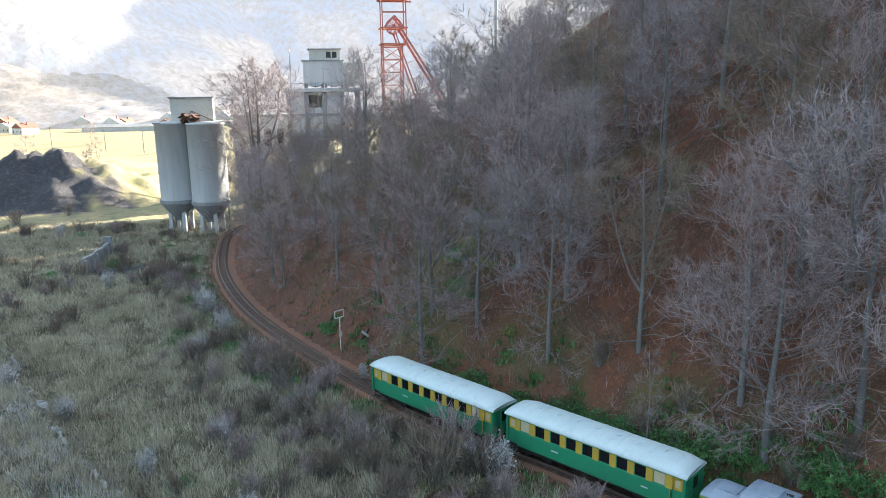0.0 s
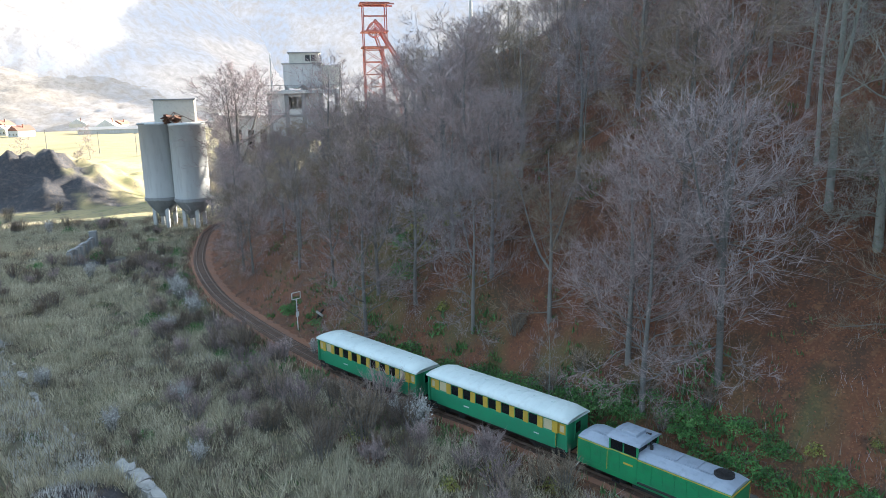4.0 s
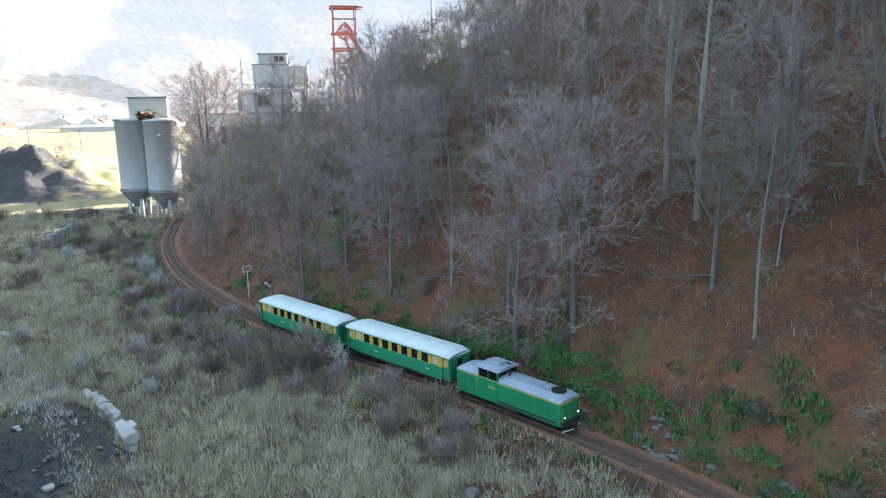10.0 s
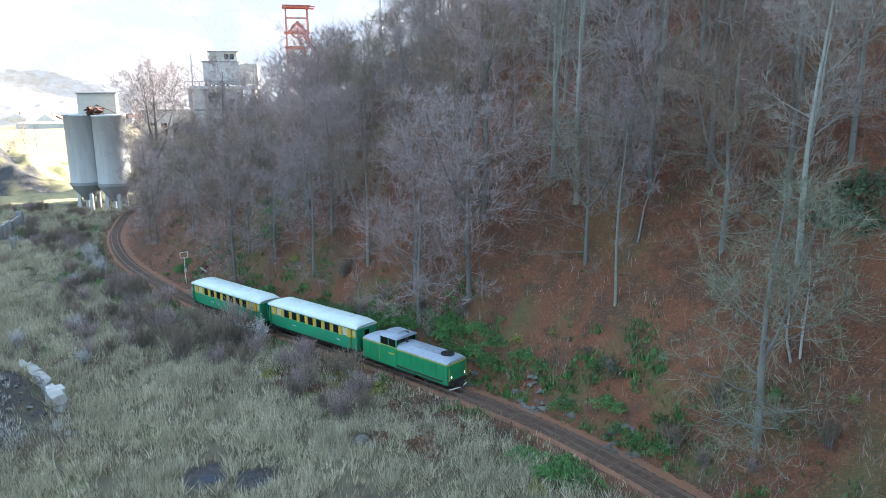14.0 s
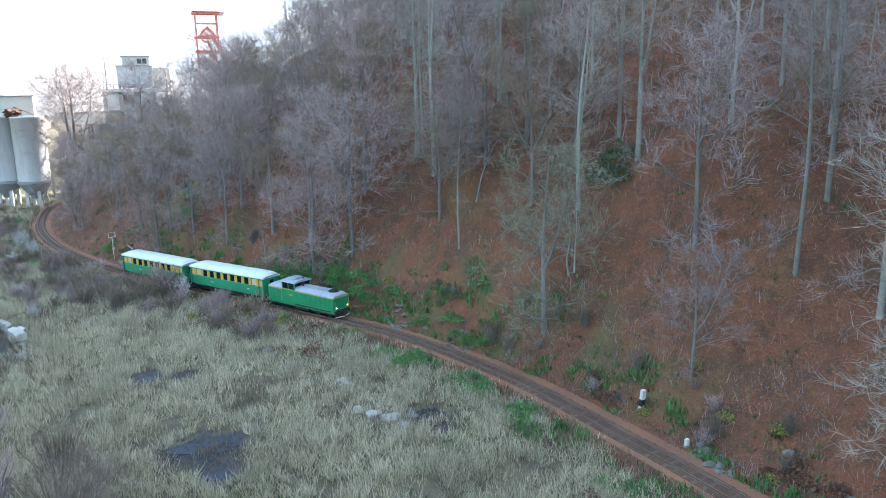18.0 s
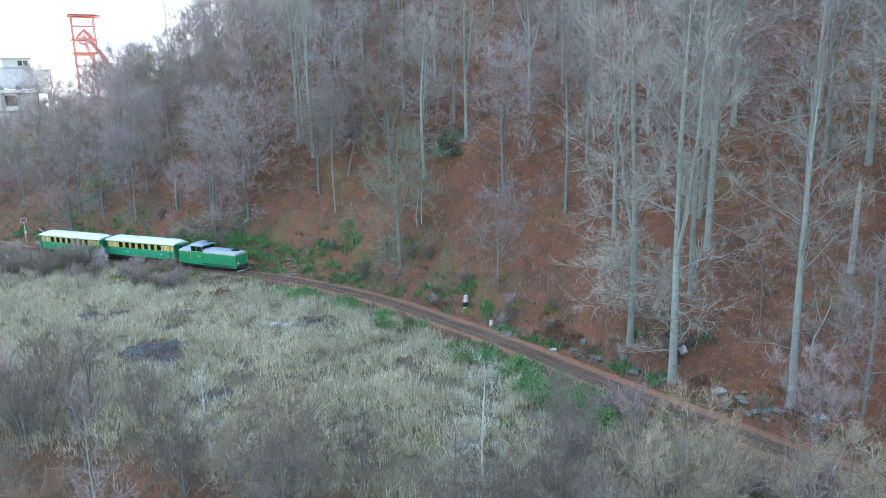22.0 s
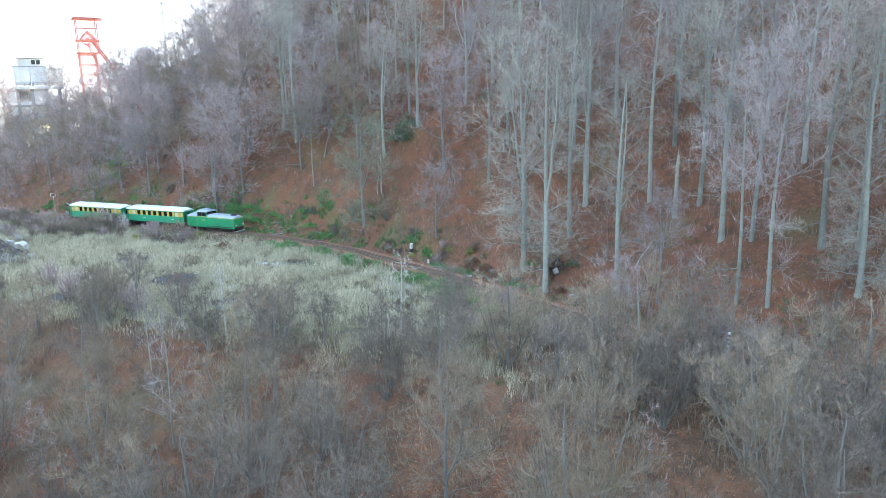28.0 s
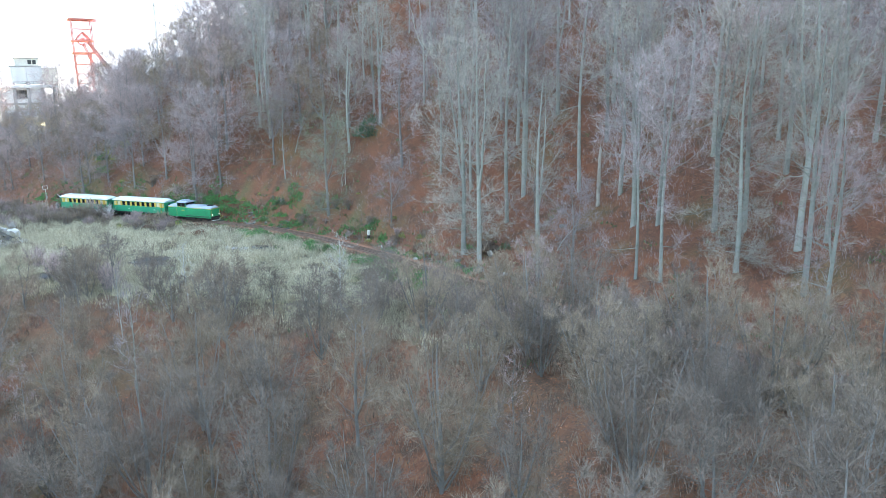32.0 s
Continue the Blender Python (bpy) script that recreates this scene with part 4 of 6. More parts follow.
def pithead_bunker():
    x, y = -22.0, 142.0
    z = min(height(x, y), 0.0)
    c = thing("coal_bunker", pose(x, y, z, 0, 0, 8), "derelict concrete coal bunker with round-bottomed bins and a cabin on top", "industrial building")
    H = 22.4 - z
    x0, x1, xs_ = -7.6, 6.2, (-7.2, -3.9, -0.6, 2.7, 5.8)
    for cx in xs_:
        for cy in (-4.2, 4.2):
            part("column", box(cx - 0.4, cx + 0.4, cy - 0.45, cy + 0.45, 0, H - 0.5, 0.03), CONCRETE_OLD, c)
    for zz in (4.5, 9.0, 13.5, 17.6):
        part("floor_slab", box(x0 + 0.1, x1 - 0.1, -4.7, 4.7, zz, zz + 0.45, 0.02), CONCRETE_OLD, c)
    # front walls: some bays closed, some open, a tall dark window in others
    for k, (a, b) in enumerate(zip(xs_[:-1], xs_[1:])):
        for lo, hi, kind in ((18.05, H - 0.6, "wow w"[k]), (13.95, 17.6, "www "[k]), (9.45, 13.5, "w ow"[k]), (4.95, 9.0, "w w "[k])):
            if kind == "w":
                part("wall_panel", box(a + 0.4, b - 0.4, -4.35, -4.1, lo, hi, 0.01), CONCRETE if lo > 13 else CONCRETE_OLD, c)
            elif kind == "o":
                part("wall_panel", box(a + 0.4, b - 0.4, -4.35, -4.1, lo, lo + 1.1, 0.01), CONCRETE, c)
                part("wall_panel", box(a + 0.4, b - 0.4, -4.35, -4.1, hi - 0.6, hi, 0.01), CONCRETE, c)
                part("window_bar", join(*[box(q - 0.06, q + 0.06, -4.3, -4.18, lo + 1.1, hi - 0.6) for q in (a + 1.2, b - 1.2)]), CONCRETE_OLD, c)
    for side in (x0 + 0.25, x1 - 0.25):
        part("wall_panel", box(side - 0.12, side + 0.12, -3.75, 3.75, 13.95, H - 0.6, 0.01), CONCRETE, c)
    part("wall_panel", box(x0 + 0.4, -0.6, 4.1, 4.35, 9.4, H - 0.6, 0.01), CONCRETE, c)
    part("cornice_slab", box(x0 - 0.7, x1 + 0.6, -5.2, 5.2, H - 0.6, H + 0.1, 0.04), CONCRETE, c)
    part("parapet", join(*[box(q - 0.06, q + 0.06, -5.1, -4.98, H + 0.1, H + 1.0) for q in np.arange(x0 - 0.5, x1 + 0.5, 1.5)], box(x0 - 0.5, x1 + 0.4, -5.08, -5.0, H + 0.95, H + 1.05)), CONCRETE_OLD, c)
    # three bins with rounded bottoms; sunlight on the last is in its paler colour
    for k in range(3):
        cx = -2.4 + 3.75 * k
        prof = [(-1.85, 0.0)] + [(-1.85 * math.cos(math.pi * q / 10), -1.1 * math.sin(math.pi * q / 10)) for q in range(1, 10)] + [(1.85, 0.0), (1.85, 3.5 if k < 2 else 3.2), (-1.85, 3.5 if k < 2 else 3.2)]
        v, f = extrude(prof, -4.4, 4.4)
        part("bin", ([(cx + yy, xx, zz + H + 1.5) for xx, yy, zz in v], [q[::-1] for q in f]), PLASTER if k == 2 else CONCRETE, c, "round-bottomed concrete bin")
        for cy in (-4.0, 4.0):
            for px in (cx - 1.55, cx + 1.55):
                part("pier", box(px - 0.2, px + 0.2, cy - 0.25, cy + 0.25, H + 0.1, H + 1.2), CONCRETE_OLD, c)
    part("bin_coping", box(-4.5, 3.4, -4.55, 4.55, H + 5.0, H + 5.2, 0.03), CONCRETE_OLD, c)
    cab_ = part("cabin", box(-3.1, 2.7, -2.2, 2.2, H + 5.2, H + 7.2, 0.03), PLASTER, c)
    part("cabin_roof", box(-3.4, 3.0, -2.5, 2.5, H + 7.2, H + 7.4, 0.02), CONCRETE_OLD, cab_)
    for q in (0.5, 1.6):
        part("opening", box(q - 0.45, q + 0.45, -2.23, -2.19, H + 5.7, H + 6.8), GLASS, cab_)
    part("rooftop_mast", tube([(-6.6, -4.0, H), (-6.6, -4.0, H + 7.2)], [0.14, 0.10], 8, True), CONCRETE, c)
    # low sheds beside it
    s = thing("mine_shed", pose(-36.5, 154.0, 0, 0, 0, 8), "long low concrete mine shed with tall windows", "industrial building")
    part("wall", box(-7, 7, -4, 4, -0.5, 17.0, 0.03), CONCRETE, s)
    part("roof", box(-7.4, 7.4, -4.4, 4.4, 17.0, 17.5, 0.03), CONCRETE_OLD, s)
    for k in range(5):
        w = part("window", box(-6 + k * 2.6, -4.6 + k * 2.6, -4.06, -3.99, 8, 14.5), CONCRETE_OLD, s)
        part("pane", box(-5.9 + k * 2.6, -4.7 + k * 2.6, -4.08, -4.05, 8.1, 14.4), GLASS, w)


pithead_bunker()


def headframe():
    x, y = -12.0, 184.0
    c = thing("mine_headframe", pose(x, y, 1.8, 0, 0, 10), "tall red steel lattice mine headframe", "headframe")
    T, W = 42.0, 2.4
    for sx in (-1, 1):
        for sy in (-1, 1):
            part("leg", beam((sx * W, sy * W, -2), (sx * W, sy * W, 31.5), 0.34), RED, c)
            part("upper_leg", beam((sx * (W if sx < 0 else 3.4), sy * W, 31.5), (sx * (W if sx < 0 else 3.4), sy * W, T), 0.26), RED, c)
    levels = [k * 3.1 for k in range(1, 11)]
    for z in levels + [31.5, 35.4]:
        part("ring_girder", join(*[beam(a, b, 0.20) for a, b in (((-W, -W, z), (W, -W, z)), ((W, -W, z), (W, W, z)), ((W, W, z), (-W, W, z)), ((-W, W, z), (-W, -W, z)))]), RED, c)
    for z in levels:
        for ax, ay, bx, by in ((-W, -W, W, -W), (W, -W, -W, -W), (-W, W, W, W), (W, W, -W, W), (-W, -W, -W, W), (W, -W, W, W), (-W, W, -W, -W)):
            part("brace", beam((ax, ay, z - 3.1), (bx, by, z), 0.12), RED, c)
    part("platform", box(-3.0, 3.8, -3.0, 3.0, 31.4, 31.7), RED, c)
    part("platform", box(-3.0, 3.8, -3.0, 3.0, 35.2, 35.5), RED, c)
    part("top_frame", join(*[beam(a, b, 0.36) for a, b in (((-3.2, -W, T), (5.4, -W, T)), ((-3.2, W, T), (5.4, W, T)), ((-W, -W, T), (-W, W, T)), ((3.4, -W, T), (3.4, W, T)), ((-W, -W, 39), (3.4, -W, 39)))]), RED, c)
    part("top_roof", box(-3.2, 4.2, -2.9, 2.9, T + 0.2, T + 0.35), RED, c)
    for sy in (-1.2, 1.2):
        w = part("sheave_wheel", moved(lathe([(1.75, -0.12), (1.95, -0.16), (1.95, 0.16), (1.75, 0.12), (1.75, -0.12)], 28), Matrix.Translation((0.6, sy, 35.9)) @ Matrix.Rotation(math.pi / 2, 4, "X")), RED, c, "large spoked rope wheel")
        for k in range(6):
            t = k * math.pi / 6
            part("spoke", beam((0.6 - 1.8 * math.cos(t), sy, 35.9 - 1.8 * math.sin(t)), (0.6 + 1.8 * math.cos(t), sy, 35.9 + 1.8 * math.sin(t)), 0.12), RED, w)
    for sy in (-2.0, 2.0):
        for fx in (-1.9, 3.0):
            part("wheel_bearing", beam((fx, sy, 35.4), (0.6, sy, 38.2), 0.4), RED, c)
    for sy in (-1, 1):
        part("back_stay", beam((1.6, sy * W, 36.0), (24.0, sy * 5.0, 0.0), 0.52), RED, c, "sloping red back stay")
        part("back_stay", beam((0.6, sy * W, 34.6), (12.5, sy * 4.0, 0.0), 0.32), RED, c, "sloping red back stay")
    for k in range(1, 9):
        u = k / 9
        p, q = Vector((1.6, W, 36.0)).lerp(Vector((24.0, 5.0, 0.0)), u), Vector((0.6, W, 34.6)).lerp(Vector((12.5, 4.0, 0.0)), u)
        for sy in (-1, 1):
            part("stay_tie", beam((p.x, sy * p.y, p.z), (q.x, sy * q.y, q.z), 0.13), RED, c)
        part("stay_tie", beam((p.x, -p.y, p.z), (p.x, p.y, p.z), 0.16), RED, c)
    part("winding_deck", box(-3.4, 3.4, -3.4, 3.4, -4.0, 6.0), CONCRETE_OLD, c)


headframe()
mast = thing("metal_mast", pose(11.8, 156.0, height(11.8, 156.0)), "slender pale metal mast on the wooded ridge", "mast")
part("pole", tube([(0, 0, -0.5), (0, 0, 20), (0, 0, 36)], [0.5, 0.42, 0.34], 12, True), CONCRETE, mast)
part("collar", lathe([(0.4, 34.6), (0.6, 34.7), (0.6, 35.0), (0.4, 35.1)], 12), CONCRETE_OLD, mast)


def house(x, y, w, l, h, a, wall, roofm, label):
    c = thing("house", pose(x, y, height(x, y), 0, 0, a), label, "house", "village houses")
    part("wall", box(-w / 2, w / 2, -l / 2, l / 2, -0.5, h), wall, c)
    part("roof", ([(-w / 2 - 0.4, -l / 2 - 0.4, h), (w / 2 + 0.4, -l / 2 - 0.4, h), (w / 2 + 0.4, l / 2 + 0.4, h), (-w / 2 - 0.4, l / 2 + 0.4, h), (0, -l / 2 - 0.4, h + w * 0.34), (0, l / 2 + 0.4, h + w * 0.34)],
                  [(0, 1, 4), (2, 3, 5), (1, 2, 5, 4), (3, 0, 4, 5), (3, 2, 1, 0)]), roofm, c)
    for k in range(3):
        px = -w / 2 + (k + 0.5) * w / 3
        win = part("window", box(px - 0.55, px + 0.55, -l / 2 - 0.05, -l / 2 + 0.01, 1.0, 2.4), WHITE, c)
        part("pane", box(px - 0.45, px + 0.45, -l / 2 - 0.07, -l / 2 - 0.04, 1.1, 2.3), GLASS, win)
    part("chimney", box(w * 0.18, w * 0.18 + 0.7, -0.4, 0.4, h, h + w * 0.34 + 0.8), TILE, c)


rng = random.Random(11)
for k, (x, y, w, l, h) in enumerate([(-318, 530, 11, 14, 6), (-345, 500, 9, 12, 5), (-280, 565, 12, 10, 5), (-250, 575, 9, 16, 4), (-220, 590, 14, 9, 6), (-300, 500, 8, 10, 4), (-196, 580, 10, 18, 4), (-240, 530, 16, 8, 3.5), (-366, 540, 12, 12, 7), (-206, 540, 8, 8, 4), (-168, 570, 20, 10, 5), (-390, 580, 10, 12, 6), (-270, 470, 10, 12, 4)]):
    house(x, y, w, l, h, rng.uniform(-30, 30), PLASTER if k % 3 else WHITE, CONCRETE if k % 3 else TILE, "small %s village house in the sunlit valley" % ("plastered" if k % 3 else "whitewashed"))
shed = thing("long_shed", pose(-212, 500, height(-212, 500), 0, 0, 12), "long low grey-roofed shed in the valley", "shed")
part("wall", box(-32, 32, -6, 6, -0.5, 3), CONCRETE, shed)
part("roof", extrude([(-6.6, 3.0), (0, 4.8), (6.6, 3.0)], -32.5, 32.5), CONCRETE_OLD, shed)
for k, (x, y, h) in enumerate([(-140, 300, 9), (-120, 290, 9), (-100, 285, 9), (-172, 318, 10), (-62, 190, 11)]):
    p = thing("utility_pole", pose(x, y, height(x, y)), "wooden utility pole in the valley", "utility pole", "utility poles")
    part("post", tube([(0, 0, -0.5), (0, 0, h)], [0.16, 0.11], 8, True), BARK_DARK, p)
    part("crossarm", beam((-0.9, 0, h - 0.5), (0.9, 0, h - 0.5), 0.12), BARK_DARK, p)


# ---- broken walls, signs and stones by the line ----
def on_ground(x, y, a=0.0, dz=0.0, tilt=0.0):
    return pose(x, y, height(x, y) + dz, tilt, 0, a)


def rough_block(rng, l, w, h, wear=0.16):
    """A broken block of concrete: a cut-up box with knocked-off edges."""
    bm = bmesh.new()
    bmesh.ops.create_cube(bm, size=1)
    bmesh.ops.subdivide_edges(bm, edges=bm.edges[:], cuts=3, use_grid_fill=True)
    o = Vector((rng.random() * 60, rng.random() * 60, rng.random() * 60))
    for q_ in bm.verts:
        r_ = q_.co.length
        q_.co *= 1 - 0.35 * max(0, r_ - 0.62)
        q_.co = Vector((q_.co.x * l, q_.co.y * w, (q_.co.z + 0.5) * h))
        q_.co += Vector([noise.noise(q_.co * 1.6 + o + Vector((k * 9, 0, 0))) * wear for k in range(3)])
    bm.verts.index_update()
    out = [tuple(q_.co) for q_ in bm.verts], [tuple(q_.index for q_ in f.verts) for f in bm.faces]
    bm.free()
    return out


wall = thing("broken_wall", pose(0, 0, 0), "crumbling pale concrete wall end on a dark bank", "wall")
rng = random.Random(21)
pts = spline([tuple(p) for p in WALL_LINE], 0.95)
for i, (x, y) in enumerate(pts):
    a = math.degrees(math.atan2(*(pts[min(i + 1, len(pts) - 1)] - pts[max(i - 1, 0)])[::-1]))
    last = len(pts) - i
    if last <= 9:
        part("wall_block", rough_block(rng, rng.uniform(1.3, 1.9), rng.uniform(0.6, 0.85), rng.uniform(1.15, 1.7), 0.34), STONE, wall, m=pose(x, y, height(x + 0.9, y + 0.6) - 0.15, rng.uniform(-5, 5), rng.uniform(-4, 4), a + rng.uniform(-5, 5)))
    elif rng.random() < 0.5:
        part("wall_block", rough_block(rng, rng.uniform(0.5, 1.4), rng.uniform(0.3, 0.6), rng.uniform(0.3, 0.6), 0.3), STONE, wall, m=pose(x + rng.uniform(-0.2, 0.2), y, height(x + 0.4, y + 0.3) - 0.15, rng.uniform(-9, 9), rng.uniform(-9, 9), a + rng.uniform(-20, 20)))
slab = thing("concrete_wall", pose(-45.4, 91.3, height(-45.4, 91.3), 0, 0, 99), "short run of old concrete retaining wall", "wall")
for k in range(5):
    part("wall_panel", box(-5.2 + k * 2.1, -3.2 + k * 2.1, -0.2, 0.2, -0.6, 2.1 - 0.12 * (k % 2), 0.04), CONCRETE_OLD, slab)
    part("buttress", box(-5.3 + k * 2.1, -5.05 + k * 2.1, -0.5, 0.25, -0.6, 1.9, 0.03), CONCRETE_OLD, slab)
part("end_pillar", box(5.1, 5.9, -0.5, 0.5, -0.6, 2.9, 0.05), CONCRETE_OLD, slab)

sign = thing("track_sign", on_ground(-8.6, 56.2, 45), "pole with an empty square frame and a small white plate", "sign")
part("pole", tube([(0, 0, -0.3), (0, 0, 3.0)], [0.045, 0.045], 8), WHITE, sign)
part("frame", join(beam((-0.45, 0, 2.95), (0.45, 0, 2.95), 0.06), beam((-0.45, 0, 3.55), (0.45, 0, 3.55), 0.06), beam((-0.45, 0, 2.95), (-0.45, 0, 3.55), 0.06), beam((0.45, 0, 2.95), (0.45, 0, 3.55), 0.06)), WHITE, sign)
part("plate", box(-0.16, 0.16, -0.07, -0.05, 1.3, 1.75), WHITE, sign)
part("ladder_rung", join(*[beam((-0.05, 0.05, 1.9 + k * 0.3), (0.18, 0.05, 1.9 + k * 0.3), 0.03) for k in range(4)]), WHITE, sign)
cross = thing("warning_cross", on_ground(-6.4, 55.6, 45), "small weathered crossed-board marker beside the track", "sign")
part("board", moved(box(-0.55, 0.55, -0.02, 0.02, -0.1, 0.1), pose(0, 0, 0.55, 0, 42)), WHITE, cross)
part("board", moved(box(-0.55, 0.55, 0.022, 0.06, -0.1, 0.1), pose(0, 0, 0.55, 0, -42)), DARK, cross)
part("post", tube([(0, 0.05, -0.3), (0, 0.05, 0.7)], [0.04, 0.04], 8), DARK, cross)


def marker(x, y, h, w, label, bands=0, lean=0.0):
    c = thing("marker_post", on_ground(x, y, 20, 0, lean), label, "marker post", "posts beside the track")
    part("post", box(-w / 2, w / 2, -w / 2.6, w / 2.6, -0.3, h, 0.015), WHITE, c)
    part("base", box(-w / 2 - 0.03, w / 2 + 0.03, -w / 2.6 - 0.03, w / 2.6 + 0.03, -0.3, 0.12, 0.015), CONCRETE_OLD, c)
    for k in range(bands):
        z = 0.25 + (h - 0.3) * k / bands
        part("dark_band", box(-w / 2 - 0.006, w / 2 + 0.006, -w / 2.6 - 0.006, w / 2.6 + 0.006, z, z + (h - 0.3) / bands * 0.45), DARK, c)


marker(36.4, 1.5, 1.35, 0.30, "leaning white marker post with a dark band", 1, 6)
marker(36.9, -3.3, 0.5, 0.24, "short white stone marker beside the track")
marker(47.9, -38.6, 1.5, 0.16, "slim post in black and white bands", 4)
marker(-4.0, 50.0, 0.45, 0.22, "short white stone marker beside the track")

rng = random.Random(5)
for x, y, r, label in [(38.9, -10.6, 0.42, "pale boulder beside the track"), (27.2, -22.0, 1.0, "flat grey boulder lying in the grass"), (29.0, -22.6, 0.6, "grey boulder lying in the grass"),
                       (18.9, 6.0, 0.55, "pale concrete lump in the grass"), (19.8, 5.2, 0.6, "pale concrete lump in the grass"), (20.8, 4.2, 0.7, "pale concrete lump in the grass"), (21.6, 3.5, 0.5, "pale concrete lump in the grass"),
                       (18.0, 11.1, 0.55, "pale stone block in the grass"), (18.2, 10.3, 0.5, "pale stone block in the grass"), (18.5, 9.5, 0.45, "pale stone block in the grass"),
                       (12.2, 19.0, 0.6, "grey stone among rust coloured weeds"), (12.9, 18.3, 0.5, "grey stone among rust coloured weeds"),
                       (41.5, -10.5, 0.5, "grey rock in the cutting"), (42.6, -14.5, 0.6, "grey rock in the cutting"), (41.0, -6.5, 0.45, "grey rock in the cutting"), (44.8, -22.0, 0.55, "pale rock at the hill's foot"), (47.2, -27.5, 0.5, "pale rock at the hill's foot"),
                       (25.5, 20.0, 0.4, "grey rock in the cutting"), (22.5, 23.8, 0.45, "grey rock in the cutting"), (17.5, 29.6, 0.4, "grey rock in the cutting"), (-14.0, 23.5, 0.35, "pale stone on dark slag"), (-11.0, 20.5, 0.4, "pale stone on dark slag"),
                       (52.6, -20.5, 0.45, "mossy rock on the leaf covered slope"), (33.0, 32.0, 0.6, "mossy rock on the leaf covered slope"), (35.5, 31.0, 0.5, "mossy rock on the leaf covered slope")]:
    ob = new("boulder", mesh_of("boulder", *boulder(rng, r * (0.8 if "pale" in label else 0.75)), STONE if "pale" in label else ROCK))
    ob.matrix_basis = on_ground(x, y, rng.uniform(0, 360), -0.05)
    tagged(ob, label, "boulder", "loose stones")
root = thing("root_plate", on_ground(45.2, -17.0, 20), "upturned root plate of a fallen tree", "tree stump")
for k in range(9):
    t = k * 0.7
    part("earth_clod", rough_block(rng, rng.uniform(0.6, 1.1), rng.uniform(0.45, 0.8), rng.uniform(0.5, 1.0), 0.5), EARTH, root, m=pose(0.9 * math.cos(t) * rng.uniform(0.2, 1), 0.35 * math.sin(t * 1.7), 0.15 + 0.65 * rng.random(), rng.uniform(-40, 40), rng.uniform(-40, 40), rng.uniform(0, 180)))
part("pale_stub", tube([(-0.3, -0.9, 0.2), (-0.2, -0.6, 0.5), (0.1, 0.2, 0.8)], [0.26, 0.28, 0.22], 10, True), STONE, root)
for k in range(22):
    t = rng.uniform(0, 6.28)
    part("root", tube([(0, 0, 0.6), (0.8 * math.cos(t), 0.5 * math.sin(t), 0.8 + 0.6 * math.sin(t)), (1.5 * math.cos(t) + rng.uniform(-0.3, 0.3), 0.6 * math.sin(t), 0.8 + 0.9 * math.sin(t) + rng.uniform(-0.3, 0.3))], [0.11, 0.06, 0.012], 5), EARTH, root)
for x, y, rx, ry in [(9.4, 3.1, 1.7, 1.0), (10.9, 3.6, 0.9, 0.8), (10.9, 0.0, 0.9, 0.6), (14.2, -8.8, 1.4, 0.4), (4.0, 14.9, 0.6, 0.4)]:
    n = 40
    v = [(rx * (1 + 0.22 * math.sin(3 * k * 6.283 / n + x) + 0.12 * math.sin(7 * k * 6.283 / n)) * math.cos(k * 6.283 / n), ry * (1 + 0.2 * math.sin(2 * k * 6.283 / n + y)) * math.sin(k * 6.283 / n), 0) for k in range(n)]
    top = [(a * 1.15, b * 1.15, -0.25) for a, b, _ in v]
    ob = new("puddle", mesh_of("puddle", v + top, [tuple(range(n))] + [(k, n + k, n + (k + 1) % n, (k + 1) % n) for k in range(n)], SHEET_BLUE))
    ob.matrix_basis = pose(x, y, sum(height(x + i * rx * 0.7, y + j * ry * 0.7) for i in (-1, 0, 1) for j in (-1, 0, 1)) / 9 + 0.02)
    tagged(ob, "flat dull blue-black sheet on black slag", "puddle", "puddles")


def rubble(name, label, material, n, x, y, rx, ry, size, seed):
    """Broken stones past counting over an oval patch, as one mesh."""
    rs = np.random.RandomState(seed)
    a, q = rs.uniform(0, 6.283, n), np.sqrt(rs.uniform(0, 1, n))
    px, py = x + rx * q * np.cos(a), y + ry * q * np.sin(a)
    pz = np.array([height(i, j) for i, j in zip(px, py)])
    r = size * rs.uniform(0.35, 1.0, n) ** 1.6
    base = np.array([(1, 0, 0), (-1, 0, 0), (0, 1, 0), (0, -1, 0), (0, 0, 1), (0, 0, -1), (0.7, 0.7, 0.4), (-0.7, 0.6, 0.5), (0.6, -0.7, 0.5), (-0.6, -0.7, 0.4)], float)
    bm = bmesh.new()
    for k in range(n):
        turn = Matrix.Rotation(rs.uniform(0, 6.28), 3, "Z")
        vs = [bm.verts.new(turn @ Vector(v * r[k] * rs.uniform(0.6, 1.15, 3) * (1, 0.8, 0.6)) + Vector((px[k], py[k], pz[k] + r[k] * 0.12))) for v in base]
        bmesh.ops.convex_hull(bm, input=vs)
    me = bpy.data.meshes.new(name)
    bm.to_mesh(me)
    bm.free()
    me.materials.append(material)
    return tagged(new(name, me), label, "rubble", kind="stuff")


